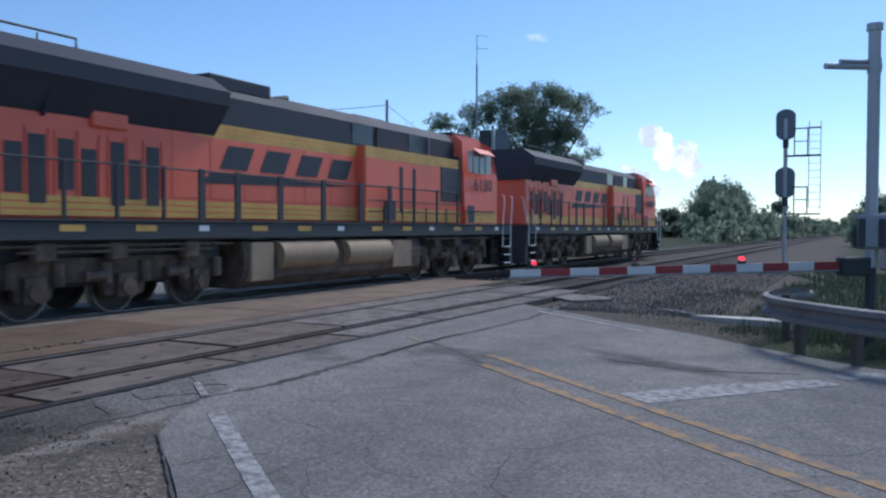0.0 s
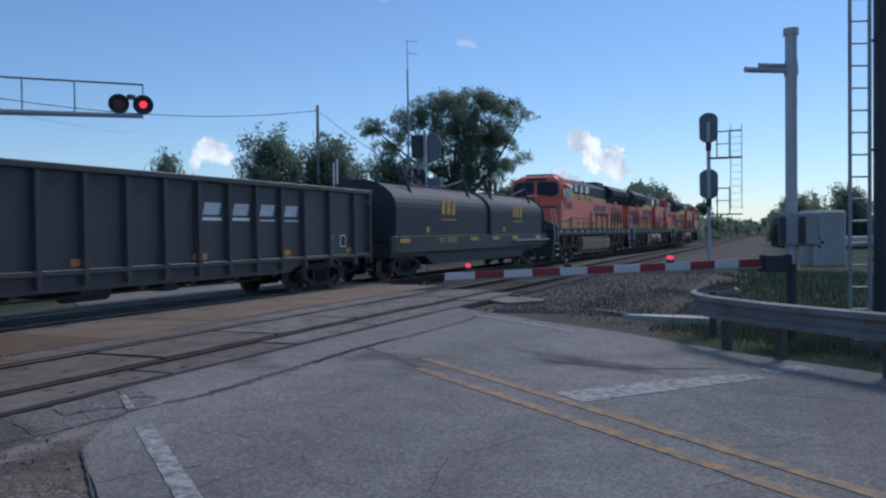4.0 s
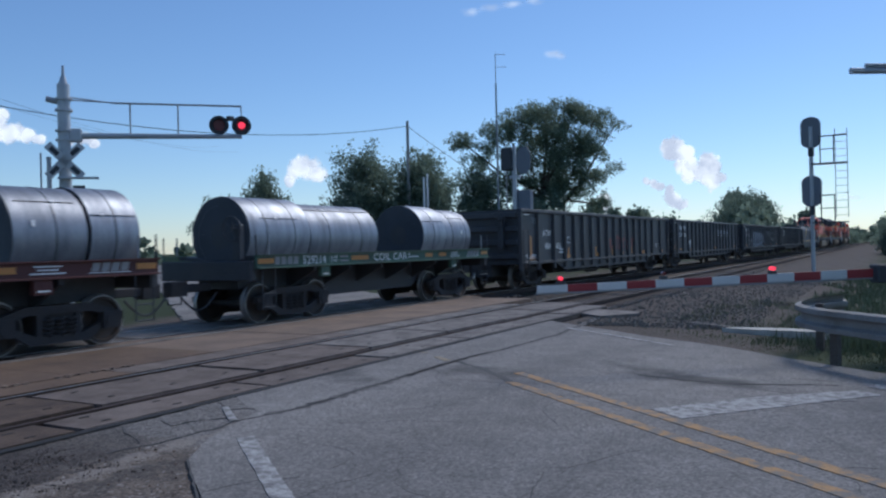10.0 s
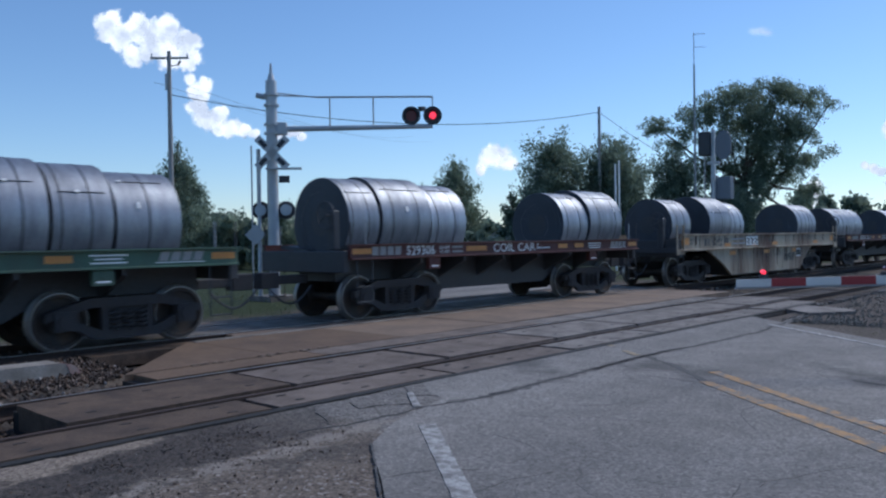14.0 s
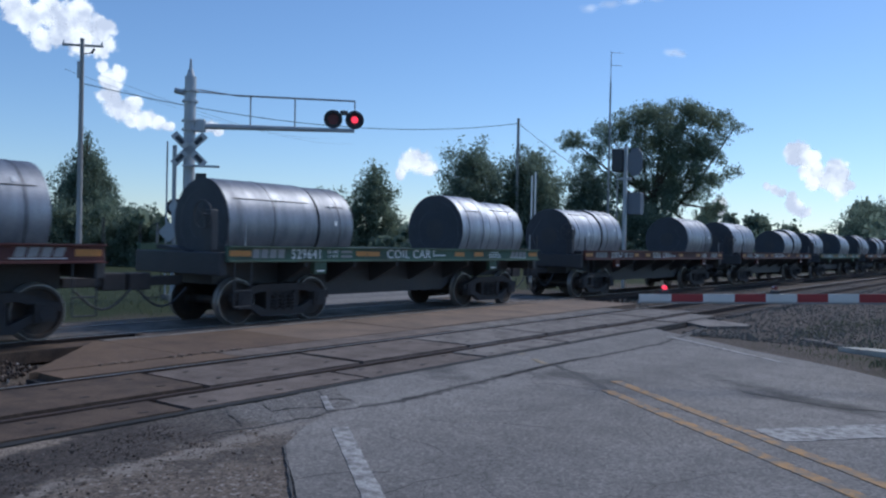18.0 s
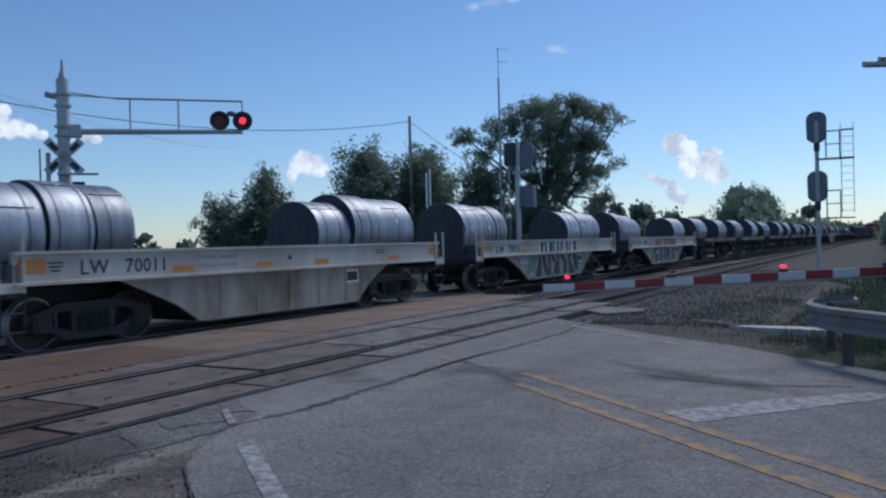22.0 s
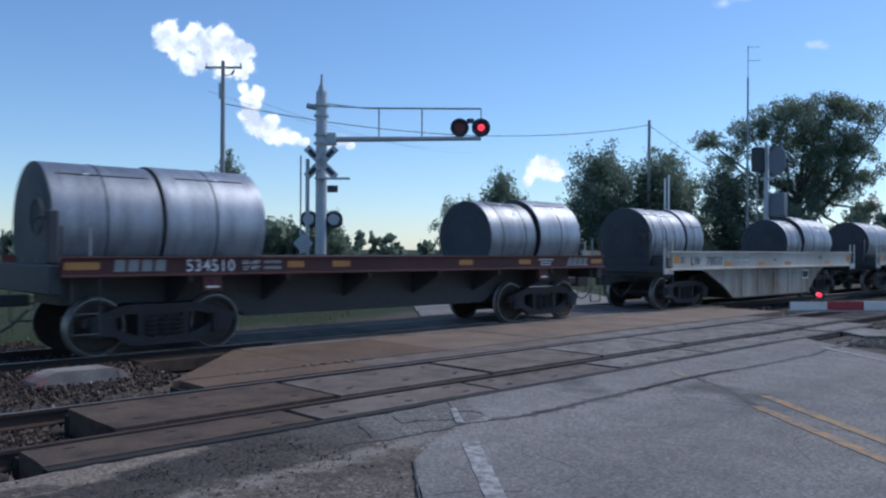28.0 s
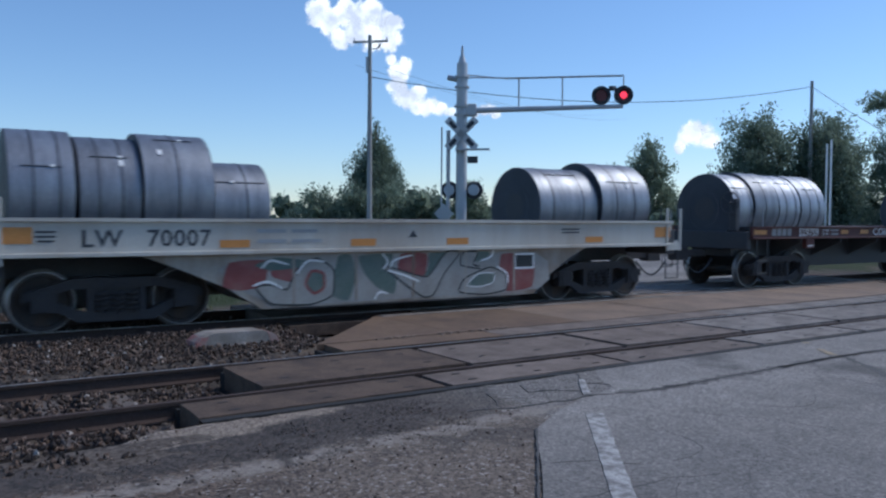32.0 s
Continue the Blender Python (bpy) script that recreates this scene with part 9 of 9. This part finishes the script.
for q in (-0.09, 0.09):
    bm = bmesh.new()
    add_rod(bm, (q * 0.77, q * 0.64, -0.3), (q * 0.77, q * 0.64, 5.35 + q), 0.05, 8)
    part("post", bm, WHITEP, wp)
an = thing("radio_mast", "tall thin radio mast with two small aerials", "mast", m=pose(-27.8, 58.6, 0))
bm = bmesh.new()
add_rod(bm, (0, 0, -0.5), (0, 0, 14.6), 0.1, 8, 0.07)
add_rod(bm, (0, 0, 14.5), (0, 0, 17.0), 0.03, 6)
part("mast", bm, GALV, an)
for z in (16.9, 15.9):
    bm = bmesh.new()
    add_rod(bm, (0, 0, z), (0.66, 0.55, z), 0.02, 6)
    part("aerial", bm, GALV, an)
bm = bmesh.new()
for q in (0.7, 1.2):
    add_rod(bm, (q * 0.77, q * 0.64, 0), (q * 0.77, q * 0.64, 8.5), 0.05, 6)
part("guy_pole", bm, GALV, an)

utility_pole(-41.8, 23.2, 12.3, True, "grey wooden utility pole with one crossarm", 45)
utility_pole(-34.5, 55.9, 11.9, False, "grey wooden utility pole among trees", 0)
wire((-41.8, 23.2, 9.9), (-34.5, 55.9, 11.5), 1.3, 0.025)
wire((-34.5, 55.9, 11.5), (-31.0, 60.0, 8.0), 0.1, 0.02)
wire((-42.4, 22.6, 10.6), (-92.0, 93.0, 18.2), 1.2, 0.009)
wire((-41.2, 23.9, 10.4), (-89.5, 95.0, 17.4), 1.2, 0.009)

GREENT = "dark green leafy tree beyond the tracks"
CONE, OVAL, FAN = (0.95, 1.0, 0.98, 0.88, 0.7, 0.45, 0.08), (0.85, 0.98, 1.0, 0.98, 0.92, 0.75, 0.35), (0.5, 0.8, 1.0, 1.0, 0.9, 0.7, 0.35)
big = [(-5.9, -4.6, 11.2, 1.5, 1.1), (-4.6, -3.6, 9.8, 1.5, 1.3), (-3.2, -2.4, 11.8, 1.9, 1.5), (-1.6, -1.2, 13.2, 2.0, 1.4), (0.4, 0.3, 14.0, 2.0, 1.2), (2.4, 1.8, 13.9, 1.9, 1.2), (4.0, 3.1, 13.3, 1.7, 1.1), (5.6, 4.4, 12.9, 1.2, 0.6), (0.9, 0.5, 11.2, 2.8, 2.2), (3.4, 2.6, 10.6, 2.2, 1.8), (4.4, 3.5, 8.4, 1.6, 1.3), (-1.4, -0.9, 9.6, 2.4, 2.2), (1.6, 1.2, 7.8, 2.6, 2.2), (-2.6, -2.0, 7.4, 1.6, 1.6), (0.2, 0.0, 5.6, 2.4, 2.0), (4.2, 3.4, 5.4, 1.3, 1.1), (3.2, 2.4, 3.6, 1.6, 1.3), (-1.8, -1.4, 4.2, 2.0, 1.6)]
tree(-28.6, 70.0, 15.2, 7.0, 1, 26000, 0.17, "tall spreading broadleaf tree with open limbs", blobs=big)
tree(-31.6, 63.0, 9.0, 3.4, 2, 9000, 0.20, GREENT, LEAF2, 0.0, n_blobs=24, outline=OVAL)
tree(-27.4, 66.0, 5.5, 3.2, 12, 6000, 0.20, GREENT, LEAF2, 0.0, n_blobs=18, outline=OVAL)
tree(-37.8, 54.5, 10.1, 4.4, 3, 16000, 0.20, GREENT, LEAF2, 0.0, n_blobs=34, outline=OVAL)
tree(-34.3, 57.8, 10.1, 4.4, 4, 16000, 0.20, GREENT, LEAF2, 0.0, n_blobs=34, outline=OVAL)
tree(-40.4, 52.2, 6.2, 1.6, 5, 2500, 0.18, GREENT, LEAF2, 0.0, n_blobs=18, outline=CONE)
tree(-44.0, 49.3, 8.2, 2.9, 6, 9000, 0.18, "small green tree with upright shoots beyond the tracks", LEAF, 0.0, n_blobs=30, outline=FAN)
tree(-46.4, 47.0, 6.0, 2.9, 7, 6000, 0.18, GREENT, LEAF2, 0.0, n_blobs=22, outline=OVAL)
tree(-49.7, 28.05, 8.7, 2.7, 8, 17000, 0.15, "dense dark evergreen tree beside a utility pole", LEAF2, 0.0, n_blobs=46, outline=CONE)
for q, (x, y, z, w) in enumerate(((-50.0, 24.0, 3.9, 2.4), (-47.4, 25.0, 3.8, 2.2), (-46.0, 26.8, 4.2, 2.2), (-44.5, 28.4, 3.9, 1.9), (-42.0, 30.6, 4.2, 1.8))):
    tree(x, y, z, w * 1.12, 60 + q, 5000, 0.16, "low leafy green shrub beyond the tracks", LEAF2 if q % 2 else LEAF, 0.0, name="bush", n_blobs=20, outline=OVAL)
tree(-29.3, 187.5, 12.2, 9.4, 14, 14000, 0.42, "rounded far tree beside the line", LEAF2, 0.0, n_blobs=34, outline=OVAL)
tree(1.0, 104.0, 6.6, 3.6, 15, 7000, 0.26, "rounded green tree near the verge", LEAF2, 0.0, n_blobs=26, outline=OVAL)
tree(6.0, 98.0, 7.0, 4.2, 16, 7000, 0.26, "rounded green tree near the verge", LEAF2, 0.0, n_blobs=26, outline=OVAL)
hedge("far_woods", "belt of dark green woods along the line", [(-66, 140), (-50, 150), (-44, 168), (-38, 190), (-28, 260)], 31, 26000, 0.5, LEAF2, 9.0, 13.0, 3)
hedge("line_scrub", "low green scrub along the railway", [(-19, 112), (-18, 170), (-17, 240), (-15, 380)], 32, 12000, 0.42, LEAF, 4.0, 7.5, 2)
hedge("far_hedge", "low hedge far along the line", [(4, 190), (0, 300), (-9, 430), (-30, 450), (60, 300), (120, 240)], 33, 9000, 0.7, LEAF2, 6, 10, 4)
hedge("near_hedge", "mixed shrubs beyond the tracks", [(-84, -6), (-74, 6), (-62, 18), (-52, 22), (-46, 26), (-42, 31)], 34, 14000, 0.24, LEAF, 2.6, 4.4, 1)
hedge("horizon_trees", "distant line of trees across the fields", [(-260, -60), (-210, 40), (-170, 90), (-120, 150), (-90, 190)], 35, 9000, 0.9, LEAF2, 4, 9, 5)
hedge("under_woods", "undergrowth below the tall trees", [(-42, 47), (-36, 51), (-32, 58), (-26, 66), (-18, 72)], 36, 5000, 0.28, LEAF2, 2.0, 4.2, 1.2)
grass()

W = "bright white heaped cloud"
LOWC, WISP = "small white cloud low in the sky", "thin wisp of white cloud"
cloud(W, [((-2092, 980, 593), 23), ((-2089, 986, 559), 24), ((-2081, 1004, 539), 24), ((-2071, 1023, 571), 24), ((-2061, 1044, 600), 16), ((-2058, 1050, 569), 23), ((-2043, 1079, 569), 23), ((-2032, 1100, 565), 27), ((-2017, 1126, 585), 24), ((-2020, 1121, 545), 31), ((-2000, 1155, 554), 23), ((-1997, 1162, 526), 21), ((-2045, 1074, 524), 29), ((-2066, 1033, 507), 23), ((-2024, 1113, 499), 24), ((-2001, 1155, 493), 19)], 1)
cloud(W, [((-1996, 1162, 446), 13), ((-1982, 1187, 438), 14), ((-1989, 1175, 413), 23), ((-1992, 1169, 381), 19), ((-1984, 1184, 350), 23), ((-1975, 1199, 327), 23), ((-1962, 1219, 335), 21), ((-1955, 1231, 360), 16), ((-1949, 1240, 322), 19), ((-1962, 1220, 305), 14), ((-1934, 1263, 316), 16), ((-1923, 1280, 314), 14), ((-1912, 1297, 302), 11)], 11)
cloud(LOWC, [((-1867, 1360, 301), 13), ((-1848, 1386, 304), 14), ((-1832, 1408, 299), 10)], 12)
cloud(W, [((-568, 2281, 281), 7), ((-547, 2286, 272), 20), ((-527, 2290, 271), 18), ((-513, 2294, 254), 18), ((-547, 2286, 242), 13), ((-508, 2295, 233), 20), ((-495, 2298, 218), 20), ((-482, 2300, 195), 23), ((-462, 2304, 195), 26), ((-449, 2307, 210), 20), ((-437, 2309, 194), 20), ((-429, 2311, 177), 13), ((-501, 2296, 181), 13)], 3)
cloud(LOWC, [((-616, 2268, 176), 10), ((-595, 2274, 168), 10), ((-573, 2279, 161), 10), ((-553, 2284, 143), 11), ((-547, 2286, 123), 18), ((-534, 2289, 112), 15), ((-521, 2292, 106), 11)], 4)
cloud(LOWC, [((-628, 1926, 109), 13), ((-631, 1924, 90), 19)], 7, swell=1.25)
cloud(LOWC, [((-1266, 1540, 202), 19), ((-1248, 1556, 212), 23), ((-1230, 1574, 194), 16), ((-1281, 1528, 178), 11)], 2, swell=1.1)
cloud(WISP, [((-921, 1824, 597), 13), ((-885, 1855, 609), 16), ((-843, 1892, 620), 18), ((-807, 1923, 629), 13)], 5, flat=0.55)
cloud(WISP, [((-766, 1969, 494), 14), ((-752, 1982, 492), 10)], 6, flat=0.6)
cloud(WISP, [((-149, 2173, 181), 9), ((-98, 2199, 97), 9), ((-119, 2188, 100), 8)], 8, flat=0.6)
make_panels()
make_ballast()


def motions():
    turn = -math.degrees(math.atan(LEAN_T))
    for ob, offset, z, extra, x in MOVERS:
        rows = []
        for i in range(9):
            t = 4.0 * i
            y = offset + SPEED * t
            rows.append((t, pose(train_x(y) + x, y, z, 0, 0, turn + extra)))
        walk(ob, rows)
    # the wheels roll: rows close enough that each turn stays well under a right angle; alike wheelsets share their keys
    done = {}
    for ob, a, r, back in SPINNERS:
        key = (a, r, back)
        if key in done:
            first = done[key].animation_data
            ob.rotation_mode = "QUATERNION"
            ob.animation_data_create()
            ob.animation_data.action = first.action
            ob.animation_data.action_slot = first.action_slot
            continue
        w = math.degrees(SPEED / r) * back
        walk(ob, [(0.04 * i, pose(0, a, r, -(w * 0.04 * i) % 360, 0, 0)) for i in range(801)])
        done[key] = ob


motions()
